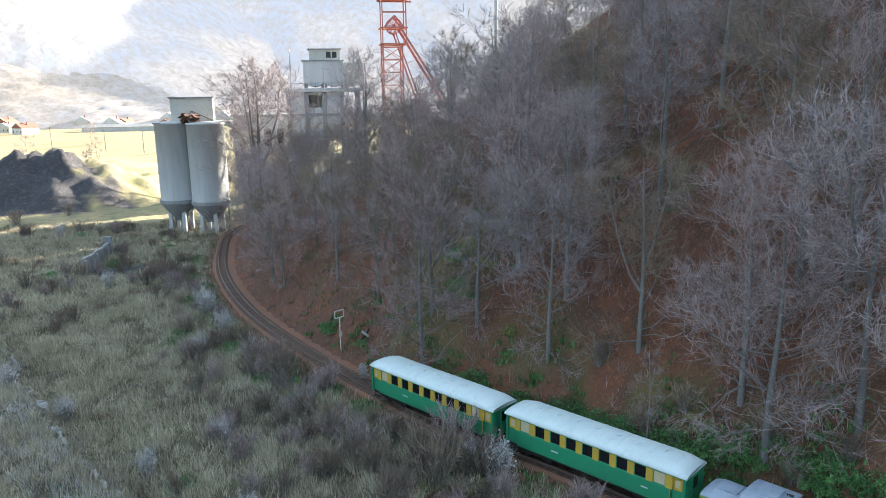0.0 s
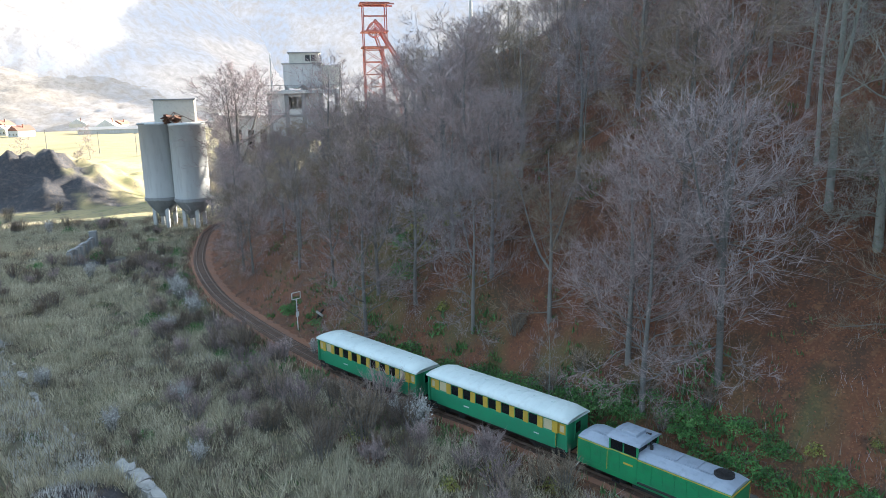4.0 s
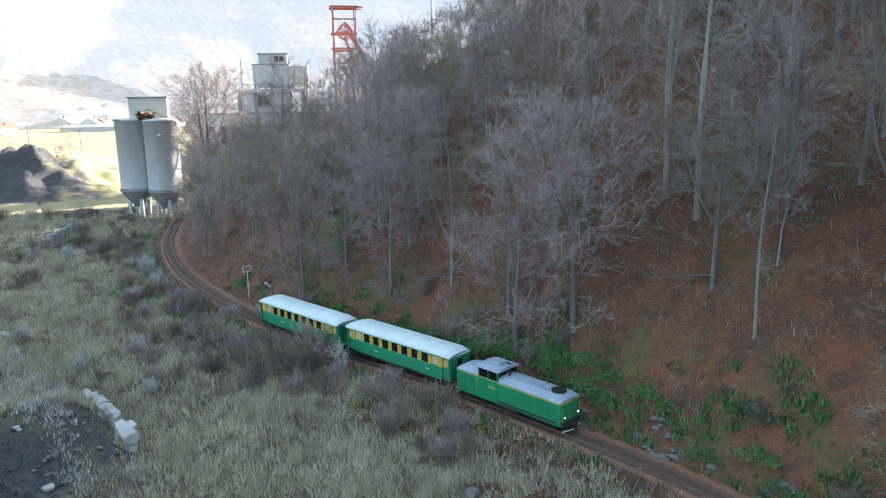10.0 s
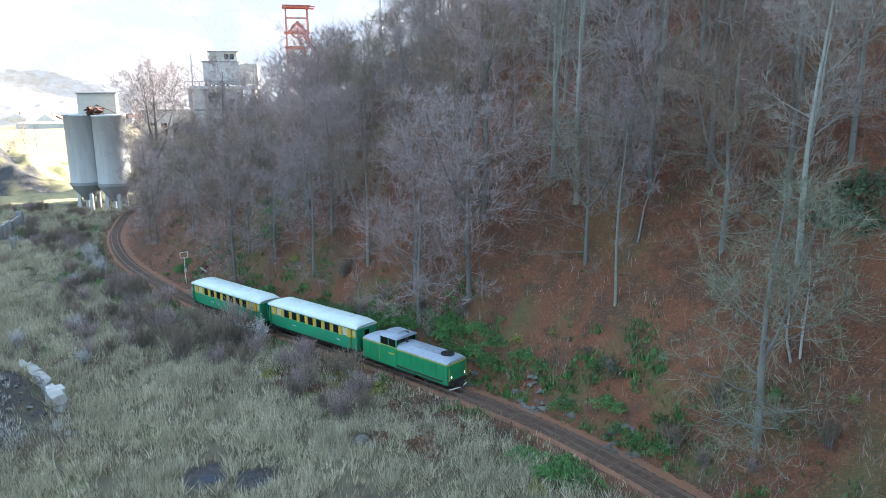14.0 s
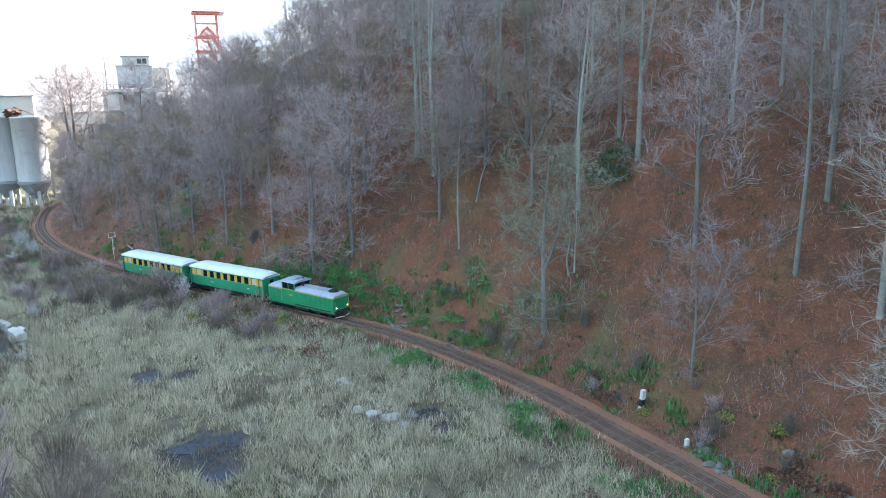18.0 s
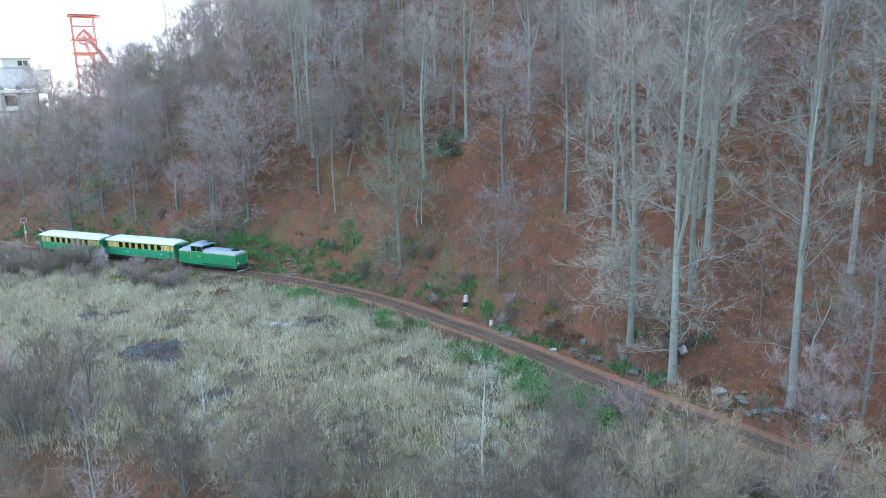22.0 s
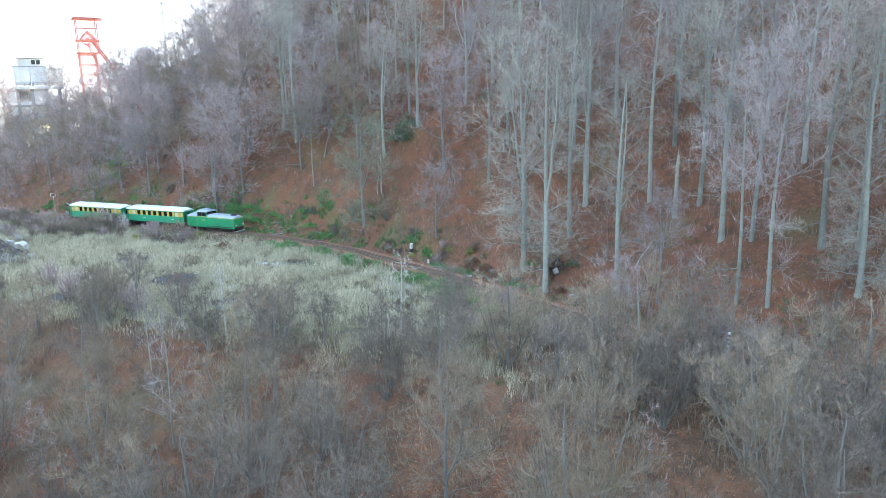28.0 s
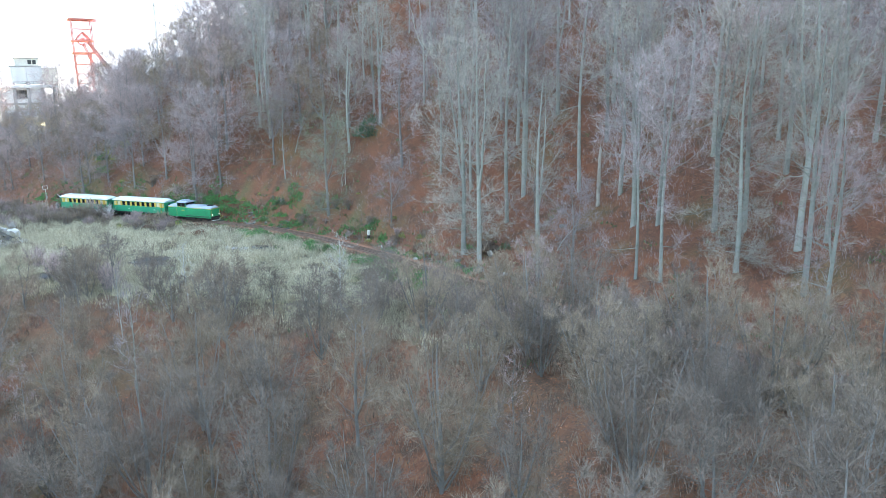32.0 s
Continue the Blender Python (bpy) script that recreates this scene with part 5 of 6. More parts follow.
rubble("stone_rubble", "pale broken stones on dark slag behind the wall", ROCK, 46, -13.0, 22.5, 4.5, 4.0, 0.34, 3)
rubble("slag_lumps", "dark lumps of slag behind the broken wall", COAL, 150, -13.0, 22.5, 5.0, 4.5, 0.24, 4)
rubble("concrete_rubble", "heap of pale concrete rubble in the grass", ROCK, 70, 20.3, 4.7, 2.1, 1.1, 0.42, 5)
rubble("concrete_rubble", "small pile of pale stones in the grass", ROCK, 30, 18.2, 10.3, 0.7, 1.1, 0.36, 6)
rubble("slag_lumps", "black slag lumps lying in the grass", COAL, 110, 23.3, 4.4, 1.1, 1.0, 0.26, 7)
rubble("slag_lumps", "bluish black slag spread in the grass", COAL, 160, 9.3, 2.9, 2.4, 1.6, 0.16, 8)
rubble("slag_lumps", "bluish black slag spread in the grass", COAL, 120, 14.2, -8.8, 1.8, 0.7, 0.16, 9)
for _k, (_x, _y) in enumerate([(23.6, 22.6), (27.6, 16.2), (37.4, -5.0), (40.6, -12.4), (42.4, -17.8), (19.4, 26.8), (45.4, -24.6)]):
    rubble("cutting_rocks", "grey rocks breaking out at the foot of the slope", ROCK, 34, _x, _y, 1.0, 1.7, 0.42, 20 + _k)


# ---- trees ----
def ribbon(v, f, p0, d, length, width, rs, bend):
    """A small blade, bent once, that tapers to a point, appended to v and f."""
    side = d.cross(Vector(rs.normal(size=3))).normalized() * width / 2
    p1 = p0 + d * (length * 0.5)
    p2 = p1 + (d + bend).normalized() * (length * 0.5)
    k = len(v)
    v += [p0 - side, p0 + side, p1 + side * 0.7, p1 - side * 0.7, p2]
    f += [(k, k + 1, k + 2, k + 3), (k + 3, k + 2, k + 4)]


def spike(v, f, p0, d, length, width, rs):
    """A twig: one thin tapering blade."""
    side = d.cross(Vector(rs.normal(size=3))).normalized() * width / 2
    k = len(v)
    v += [p0 - side, p0 + side, p0 + d * length]
    f.append((k, k + 1, k + 2))


def at_path(path, u):
    q = u * (len(path) - 1)
    i = min(int(q), len(path) - 2)
    return path[i].lerp(path[i + 1], q - i), (path[i + 1] - path[i]).normalized()


def unit(a):
    return a / np.maximum(np.linalg.norm(a, axis=-1, keepdims=True), 1e-9)


def sprout(rs, bones, n, lo, spread, rise):
    """Where n shoots leave each of the bent branches in bones, and which way they go."""
    q0, q1, q2 = bones
    k = np.repeat(np.arange(len(q0)), n)
    g = rs.uniform(lo, 1.0, len(k))[:, None]
    early = g < 0.5
    foot = np.where(early, q0[k] + (q1 - q0)[k] * 2 * g, q1[k] + (q2 - q1)[k] * (2 * g - 1))
    d = unit(np.where(early, (q1 - q0)[k], (q2 - q1)[k]))
    side = rs.normal(size=(len(k), 3)) * spread
    return foot, unit(d * 0.8 + side + np.array([0, 0, rise])), g[:, 0], k


def bent(rs, foot, way, length, curl, lift):
    mid = foot + way * (length * 0.5)[:, None]
    tip = mid + unit(way + rs.normal(size=way.shape) * curl + np.array([0, 0, lift])) * (length * 0.5)[:, None]
    return foot, mid, tip


def blades(rs, bones, width):
    """Thin bent blades along the bones: points and triangles."""
    q0, q1, q2 = bones
    side = unit(np.cross(q1 - q0, rs.normal(size=q0.shape))) * (np.broadcast_to(width, len(q0)) / 2)[:, None]
    v = np.stack([q0 - side, q0 + side, q1 + side * 0.7, q1 - side * 0.7, q2], 1).reshape(-1, 3)
    k = np.arange(len(q0))[:, None, None] * 5
    return v, (k + np.array([[0, 1, 2], [0, 2, 3], [3, 2, 4]])).reshape(-1, 3)


def spikes(rs, foot, way, length, width):
    side = unit(np.cross(way, rs.normal(size=way.shape))) * (np.broadcast_to(width, len(foot)) / 2)[:, None]
    v = np.stack([foot - side, foot + side, foot + way * length[:, None]], 1).reshape(-1, 3)
    return v, np.arange(len(v)).reshape(-1, 3)


def tri_mesh(name, v, tris, material):
    """A mesh of triangles, straight from arrays."""
    me = bpy.data.meshes.new(name)
    me.vertices.add(len(v))
    me.vertices.foreach_set("co", np.ascontiguousarray(v, np.float32).ravel())
    me.loops.add(tris.size)
    me.loops.foreach_set("vertex_index", np.ascontiguousarray(tris, np.int32).ravel())
    me.polygons.add(len(tris))
    me.polygons.foreach_set("loop_start", np.arange(0, tris.size, 3, dtype=np.int32))
    me.materials.append(material)
    me.update()
    return me


def stacked(*pairs):
    v, t, k = [], [], 0
    for a, b in pairs:
        v.append(a)
        t.append(b + k)
        k += len(a)
    return np.concatenate(v), np.concatenate(t)


def tree_meshes(seed, h, r, first, reach, limbs, subs, shoots, twigs, bark, twig, up=0.6, fork=0, fork_at=(0.35, 0.6), twig_w=0.014, lean=0.0, low=0, sides=8, flare=1.4):
    """A bare broadleaved tree: trunk, limbs and branches as one mesh, the shoots and twigs as another."""
    rs = np.random.RandomState(seed)
    tv, tf = [], []

    def add(geo):
        k = len(tv)
        tv.extend(geo[0])
        tf.extend([tuple(i + k for i in q) for q in geo[1]])

    n = 10
    ph, amp = rs.uniform(0, 6.28), h * 0.011
    trunk = [Vector((amp * math.sin(ph + 4.5 * i / n) * i / n * 2 + lean * h * (i / n) ** 1.4, amp * math.cos(ph * 1.7 + 4 * i / n) * i / n * 2, h * i / n - (0.6 if i == 0 else 0))) for i in range(n + 1)]
    if flare:
        trunk.insert(1, trunk[0].lerp(trunk[1], 0.45))
    radii = [r * (1 - 0.93 * (i / n) ** 1.15) + 0.012 for i in range(n + 1)]
    if flare:
        radii = [r * flare, r * 1.06, *radii[1:]]
    add(tube(trunk, radii, sides))
    stems = [(trunk, r, first)]
    for k in range(fork):
        u = rs.uniform(*fork_at)
        p, _ = at_path(trunk, u)
        a = 6.28 * k / max(fork, 1) + rs.uniform(-0.6, 0.6)
        out = Vector((math.cos(a), math.sin(a), 0))
        rise, wide = h * rs.uniform(0.84, 1.0) - p.z, h * reach * (rs.uniform(0.35, 0.7) if fork < 4 else rs.uniform(0.45, 0.95))
        path = [p + out * (wide * (i / 5) ** 0.75) + Vector((0, 0, rise * (i / 5) ** 1.1)) + Vector(rs.normal(size=3)) * h * 0.008 * i / 5 for i in range(6)]
        fr = r * (0.62 if fork < 4 else 0.4) * (1.1 - u * 0.6)
        add(tube(path, [fr * (1 - 0.9 * i / 5) + 0.012 for i in range(6)], 6))
        stems.append((path, fr, 0.12))
    q, total = [], limbs + low
    for k in range(total):
        main = k < limbs
        path0, rr, start = stems[k % len(stems)] if main else stems[0]
        u = start + (0.97 - start) * ((k // len(stems) + rs.rand()) / (limbs / len(stems))) if main else rs.uniform(0.14, first)
        u = min(u, 0.985)
        p, _ = at_path(path0, u)
        w = (u - start) / (1 - start)
        a = 2.4 * k + rs.uniform(-0.5, 0.5)
        span = reach * h * (math.sin(math.pi * (0.30 + 0.64 * max(w, 0))) ** 0.75 if main else rs.uniform(0.5, 0.8)) * rs.uniform(0.65, 1.1) * (1 if path0 is trunk else 0.75)
        slope = up * rs.uniform(0.3, 1.3) + 0.9 * max(w, 0) ** 2 if main else rs.uniform(-0.22, 0.15)
        out = Vector((math.cos(a), math.sin(a), slope)).normalized()
        limb = [p]
        for i in range(1, 5):
            limb.append(limb[-1] + (out + Vector((0, 0, 0.05 * i * up if main else -0.05 * i)) + Vector(rs.normal(size=3)) * 0.13).normalized() * span / 4)
        lr = max(0.018, min(rr * 0.36 * (1.15 - u), span * 0.014))
        add(tube(limb, [lr, lr * 0.78, lr * 0.55, lr * 0.34, 0.006], 4 if lr > 0.04 else 3))
        q.append([limb[0], limb[2], limb[4]])
    q = np.array(q, float)
    bones = q[:, 0], q[:, 1], q[:, 2]
    size = np.linalg.norm(q[:, 2] - q[:, 0], axis=1)
    foot, way, g, k = sprout(rs, bones, subs, 0.15, 0.62, 0.06 * up)
    length = size[k] * rs.uniform(0.32, 0.62, len(k)) * (1.2 - 0.45 * g)
    branch = bent(rs, foot, way, length, 0.30, 0.20 * up)
    bv, bt = blades(rs, branch, np.clip(length * 0.013, 0.012, 0.036))
    foot, way, g, k2 = sprout(rs, branch, shoots, 0.12, 0.5, 0.16 * up)
    shoot_l = np.clip(length[k2] * rs.uniform(0.4, 0.85, len(k2)), 0.3, 1.9)
    shoot = bent(rs, foot, way, shoot_l, 0.18, 0.22 * up)
    foot, way, g, k3 = sprout(rs, shoot, twigs, 0.05, 0.42, 0.22 * up)
    cv, ct = stacked(blades(rs, shoot, twig_w * 1.5), spikes(rs, foot, way, np.clip(shoot_l[k3] * rs.uniform(0.5, 1.05, len(k3)), 0.2, 1.3), twig_w * rs.uniform(0.7, 1.3, len(k3))))
    m = len(tv)
    wood = mesh_of("trunk", tv + bv.tolist(), tf + (bt + m).tolist(), bark, True)
    return wood, tri_mesh("crown", cv, ct, twig)


def plant(meshes, x, y, scale, a, name, label, category, group, sink=0.15, stretch=1.0):
    c = thing(name, on_ground(x, y, a, -sink) @ Matrix.Diagonal((scale, scale, scale * stretch, 1)), label, category, group)
    part("trunk", meshes[0], None, c)
    part("crown", meshes[1], None, c)
    return c


# tall beeches with clear boles, wood-edge trees, thin saplings; each kind in several growths
TALL_H, MID_H, LIGHT_H = 25.0, 14.0, 14.0
TALL = [tree_meshes(100 + k, TALL_H, (0.28, 0.21, 0.24, 0.30, 0.19, 0.25)[k], (0.38, 0.46, 0.34, 0.42, 0.48, 0.36)[k], 0.25, 24, 7, 5, 8, BARK, (TWIG_GREY, TWIG, TWIG_PINK)[k % 3], 0.75, fork=(1, 0, 2, 1, 0, 2)[k], twig_w=0.021, low=(3, 2, 5, 3, 2, 4)[k], sides=9) for k in range(6)]
FEATHERED = [tree_meshes(150 + k, TALL_H, 0.28, 0.38, 0.23, 24, 7, 5, 8, BARK, TWIG_GREY, 0.75, fork=k, twig_w=0.020, low=24) for k in range(2)]
MID = [tree_meshes(200 + k, MID_H, 0.19, (0.22, 0.28, 0.18)[k % 3], 0.42, 24, 7, 5, 8, BARK_DARK, (TWIG_PINK, TWIG, TWIG_TAN)[k % 3], 0.65, fork=k % 3, twig_w=0.020, low=3) for k in range(6)]
LIGHT = [tree_meshes(300 + k, LIGHT_H, 0.13, 0.24, 0.44, 13, 5, 4, 4, BARK_DARK, TWIG_PINK if k % 2 else TWIG, 0.65, twig_w=0.066, sides=4, flare=0) for k in range(4)]
SAPLING = [tree_meshes(400 + k, 7.0, 0.045, 0.22, 0.26, 14, 4, 4, 4, BARK_DARK if k % 2 else BARK, (TWIG, TWIG_PINK)[k % 2], 0.8, twig_w=0.016, sides=5) for k in range(4)]
BANK = [tree_meshes(540 + k, 11.0, 0.15, 0.22, 0.42, 26, 8, 5, 7, BARK_DARK, (TWIG_TAN, TWIG_DARK, TWIG_DARK, TWIG_TAN)[k], 0.8, fork=1 + k % 3, fork_at=(0.2, 0.45), twig_w=0.019, low=2) for k in range(4)]
ROUND = [tree_meshes(500 + k, 8.5, 0.14, 0.2, 0.46, 32, 8, 5, 8, BARK_DARK, (TWIG_DARK, TWIG_TAN, TWIG_TAN, TWIG_PINK)[k], 1.1, fork=6, fork_at=(0.04, 0.2), twig_w=0.018, sides=6) for k in range(4)]
BIG = [tree_meshes(700 + k, 22.0, 0.34, 0.18, (0.36, 0.28)[k], (50, 26)[k], 9, 5, (9, 3)[k], BARK_DARK, TWIG, 0.65, fork=3, fork_at=(0.2, 0.45), twig_w=0.026, low=2) for k in range(2)]
MOSSY = [tree_meshes(640, 14.0, 0.20, 0.16, 0.42, 30, 8, 5, 7, BARK_DARK, TWIG_OLIVE, 0.4, fork=1, twig_w=0.020, low=6)]
PALE = [tree_meshes(600 + k, 7.0, 0.08, 0.3, 0.28, 12, 4, 3, 3, BIRCH, BIRCH, 0.9, twig_w=0.02) for k in range(2)]

taken = []


def free(x, y, gap):
    if any((x - a) ** 2 + (y - b) ** 2 < gap * gap for a, b in taken):
        return False
    taken.append((x, y))
    return True


rng = random.Random(77)
# trees told apart along the line: place, height, kind
KNOWN = [(43.7, -13.6, 25, "f"), (49.5, -13.0, 27, "t"), (53.0, -10.4, 25, "t"), (55.0, -6.8, 25, "t"), (57.5, -15.7, 26, "t"), (64.3, -10.7, 24, "t"), (66.8, -12.8, 24, "t"), (62.1, -2.2, 23, "t"),
         (57.3, -26.8, 22, "t"), (58.3, -29.4, 23, "t"), (46.9, -25.7, 20, "t"), (49.4, -2.4, 20, "t"), (52.4, -34.3, 19, "t"), (53.5, -36.5, 21, "t"), (58.4, -40.3, 20, "f"), (61.1, -34.3, 23, "t"),
         (62.1, -37.0, 24, "t"), (63.0, -42.4, 24, "t"), (65.0, -43.4, 24, "t"), (70.0, -33.7, 24, "t"), (68.9, -24.6, 24, "t"), (38.2, 17.9, 17, "t"), (43.0, 17.3, 19, "t"), (46.9, 2.1, 20, "t"),
         (56.3, -2.0, 23, "t"), (39.5, 1.1, 8, "m"), (33.4, 12.0, 14, "o"), (27.4, 35.6, 20, "t"), (28.6, 32.4, 21, "f"), (29.4, 24.3, 14, "t"), (20.2, 32.2, 15, "m"), (36.5, 37.2, 20, "t"), (39.7, 36.9, 20, "t"),
         (16.1, 36.2, 13, "m"), (12.0, 41.7, 12, "m"), (20.2, 39.2, 15, "m"), (8.4, 47.2, 12, "m"), (2.4, 49.5, 11, "m"), (-0.9, 53.4, 12, "m"), (-5.6, 59.1, 10, "m"), (-18.4, 74.8, 10, "m"), (6.8, 44.2, 11, "m"),
         (22.0, 37.4, 16, "m"), (16.3, 33.4, 13, "m"), (-16.6, 72.0, 9, "m"), (-21.5, 84.0, 11, "m"), (-26.0, 97.0, 12, "m"), (59.6, -46.5, 21, "t"), (48.8, -29.0, 9, "m")]
for x, y, h, k in KNOWN:
    taken.append((x, y))
    kind, full = {"t": (TALL, TALL_H), "f": (FEATHERED, TALL_H), "m": (MID, MID_H), "o": (MOSSY, 14.0)}[k]
    label = {"t": "tall bare grey-barked beech with a clear trunk", "f": "tall bare beech feathered with low pale branches", "m": "bare dark-barked tree at the wood's edge", "o": "bare tree with green mossy twigs"}[k]
    plant(rng.choice(kind), x, y, h / full, rng.uniform(0, 360), "beech_tree", label, "tree", "trees of the hillside wood")

far_trees = []
for _ in range(16000):
    x, y = rng.uniform(-30, 175), rng.uniform(-95, 190)
    z, d, e = lie(x, y)
    south = y < 2
    if d < 3.2 or d > 110 or (d < 7 and rng.random() < (0.8 if south else 0.25)):
        continue
    if not free(x, y, (5.4 if south else 3.7) + 0.022 * max(0, d - 25)):
        continue
    if d < 18 and 2 < y < 50 and rng.random() < 0.38:
        continue
    mine = -24 < x < 30 and y > 98
    if (28 < x < 46 and -7 < y < 19 and d < 13 and rng.random() < 0.6) or math.hypot(x - 3, y - 55.5) < 3.5:
        continue
    if mine and rng.random() < 0.35:
        continue
    small, turn = rng.random(), rng.uniform(0, 360)
    tall = south or (d > 16 and y < 45)
    if d > 36:
        far_trees.append((x, y, rng.uniform(0.9, 1.25) * (1.2 if tall else 0.85) * (0.5 if mine else 0.68 if y > 80 and x < 20 else 1.0), turn, rng.randrange(len(LIGHT))))
    elif small < (0.30 if tall else 0.22):
        plant(rng.choice(SAPLING), x, y, rng.uniform(0.7, 1.35), turn, "sapling", "thin bare sapling on the leaf covered slope", "sapling", "saplings of the wood")
    elif tall:
        plant(rng.choice(TALL), x, y, rng.uniform(0.72, 1.0) * (1.0 if south else 0.72), turn, "beech_tree", "tall bare grey-barked beech on the slope", "tree", "trees of the hillside wood")
    else:
        plant(rng.choice(MID), x, y, rng.uniform(0.65, 1.05) * (0.5 if mine else (0.6 if x < 0 else 0.8) if y > 80 else 1.0), turn, "bare_tree", "bare broadleaved tree with purplish twigs", "tree", "trees of the hillside wood")


def far_stand(kind, which, name, label):
    """The trees high on the hill, joined."""
    data = []
    for me in (m[which] for m in LIGHT):
        co = np.empty(len(me.vertices) * 3, np.float32)
        me.vertices.foreach_get("co", co)
        me.calc_loop_triangles()
        tri = np.empty(len(me.loop_triangles) * 3, np.int32)
        me.loop_triangles.foreach_get("vertices", tri)
        data.append((co.reshape(-1, 3), tri.reshape(-1, 3)))
    pairs = []
    for x, y, s, turn, i in far_trees:
        co, tri = data[i]
        c_, s_ = math.cos(radians(turn)), math.sin(radians(turn))
        pairs.append((np.stack([(co[:, 0] * c_ - co[:, 1] * s_) * s + x, (co[:, 0] * s_ + co[:, 1] * c_) * s + y, co[:, 2] * s + height(x, y) - 0.15], 1), tri))
    ob = new(name, tri_mesh(name, *stacked(*pairs), kind))
    return tagged(ob, label, "wood", kind="stuff")


# far trunks and crowns take paler tones in place of haze
far_stand(BARK, 0, "distant_trunks", "trunks of the bare wood high on the hill")
far_stand(TWIG_HAZE, 1, "distant_crowns", "purplish grey crowns of the bare wood high on the hill, paled for haze")

# trees round the silos and the bunker
for x, y, h in [(-28.6, 112.0, 23), (-13.0, 126.0, 20)]:
    plant(BIG[0 if x < -20 else 1], x, y, h * 1.28 / 22, rng.uniform(0, 360), "wide_crowned_tree", "large wide-crowned bare tree beside the mine", "tree", "trees by the mine", stretch=0.8)
for x, y, h in [(-33, 124, 15), (-29.5, 129, 15), (-35.5, 129, 14), (-27, 122, 12), (-38, 126, 13), (-12, 138, 11), (-7, 146, 11), (-3, 150, 12), (-24, 116, 10), (-25, 107, 10), (-20, 104, 11), (-13, 112, 11)]:
    plant(rng.choice(MID), x, y, 0.88 * h / MID_H, rng.uniform(0, 360), "bare_tree", "bare tree beside the mine buildings", "tree", "trees by the mine")

# lower bank in front of the field
for _ in range(2600):
    x, y = rng.uniform(-40, 60), rng.uniform(-84, 24)
    z, d, e = lie(x, y)
    if e < (0.5 if y > -27 else (-6 if y > -42 else -20)) or e > 34 or d > (-3.2 if y < -40 else -8.5):
        continue
    if y > -6 and rng.random() < 0.55:
        continue
    low = (0.55 if y > -34 else 0.8) if e < 5 else (0.8 if y > -25 else 1.0)
    if math.hypot(x - 3, y) < 9 or not free(x, y, 4.3 if e > 4 else 3.3):
        continue
    k = rng.random()
    if k < 0.66:
        plant(rng.choice(ROUND[:3]), x, y, rng.uniform(0.8, 1.25) * low, rng.uniform(0, 360), "bushy_tree", "bushy bare tree on the lower bank", "tree", "trees of the lower bank")
    elif k < 0.76:
        plant(rng.choice(SAPLING), x, y, rng.uniform(0.8, 1.5) * low, rng.uniform(0, 360), "sapling", "thin bare sapling on the lower bank", "sapling", "saplings of the lower bank")
    else:
        plant(rng.choice(BANK), x, y, rng.uniform(0.65, 1.0) * low, rng.uniform(0, 360), "bare_tree", "bare tree with grey twigs on the lower bank", "tree", "trees of the lower bank")
for x, y, s in [(26.6, -26.0, 1.0), (13.6, -18.5, 0.95), (36.5, 14.0, 0.8)]:
    plant(rng.choice(PALE), x, y, s, rng.uniform(0, 360), "birch_tree", "slender white-barked bare birch", "tree", "birches")
plant(ROUND[3], 44.9, -29.5, 0.62, 40, "bare_tree", "fan-shaped pinkish bare shrub tree beside the track", "tree", "trees of the lower bank")

# dead wood on the slope
snag = thing("dead_trunk", on_ground(57.2, -20.2), "broken pale dead tree trunk", "tree stump")
part("trunk", tube([(0, 0, -0.3), (0.05, 0, 2.5), (0.1, 0.05, 5.2), (0.2, 0.1, 6.2)], [0.24, 0.20, 0.17, 0.12], 10, True), DEADWOOD, snag)
part("splinter", tube([(0.12, 0.1, 5.9), (0.26, 0.16, 6.7)], [0.09, 0.01], 5), DEADWOOD, snag)
part("splinter", tube([(0.28, 0.05, 5.9), (0.30, 0.0, 6.45)], [0.07, 0.01], 5), DEADWOOD, snag)
for x, y, a, l in [(31.5, 26.5, 55, 7), (40.5, 17.5, 110, 6), (36, 14, 70, 4), (50, -24, 30, 5), (44, 6, 80, 4)]:
    log = thing("fallen_branch", on_ground(x, y, a, 0.1), "pale fallen branch lying on red leaves", "branch", "fallen branches")
    zs_ = [height(x + q * l * math.cos(radians(a)), y + q * l * math.sin(radians(a))) - height(x, y) for q in (0, 0.25, 0.5, 0.75, 1)]
    part("limb", tube([(q * l, 0.15 * math.sin(q * 7), zz + 0.08 + 0.25 * q) for q, zz in zip((0, 0.25, 0.5, 0.75, 1), zs_)], [0.075, 0.065, 0.05, 0.035, 0.012], 6), BARK, log)
    part("side_twig", tube([(l * 0.5, 0.1, zs_[2] + 0.2), (l * 0.65, 0.7, zs_[3] + 0.7), (l * 0.8, 1.0, zs_[4] + 0.8)], [0.03, 0.02, 0.008], 5), BARK, log)


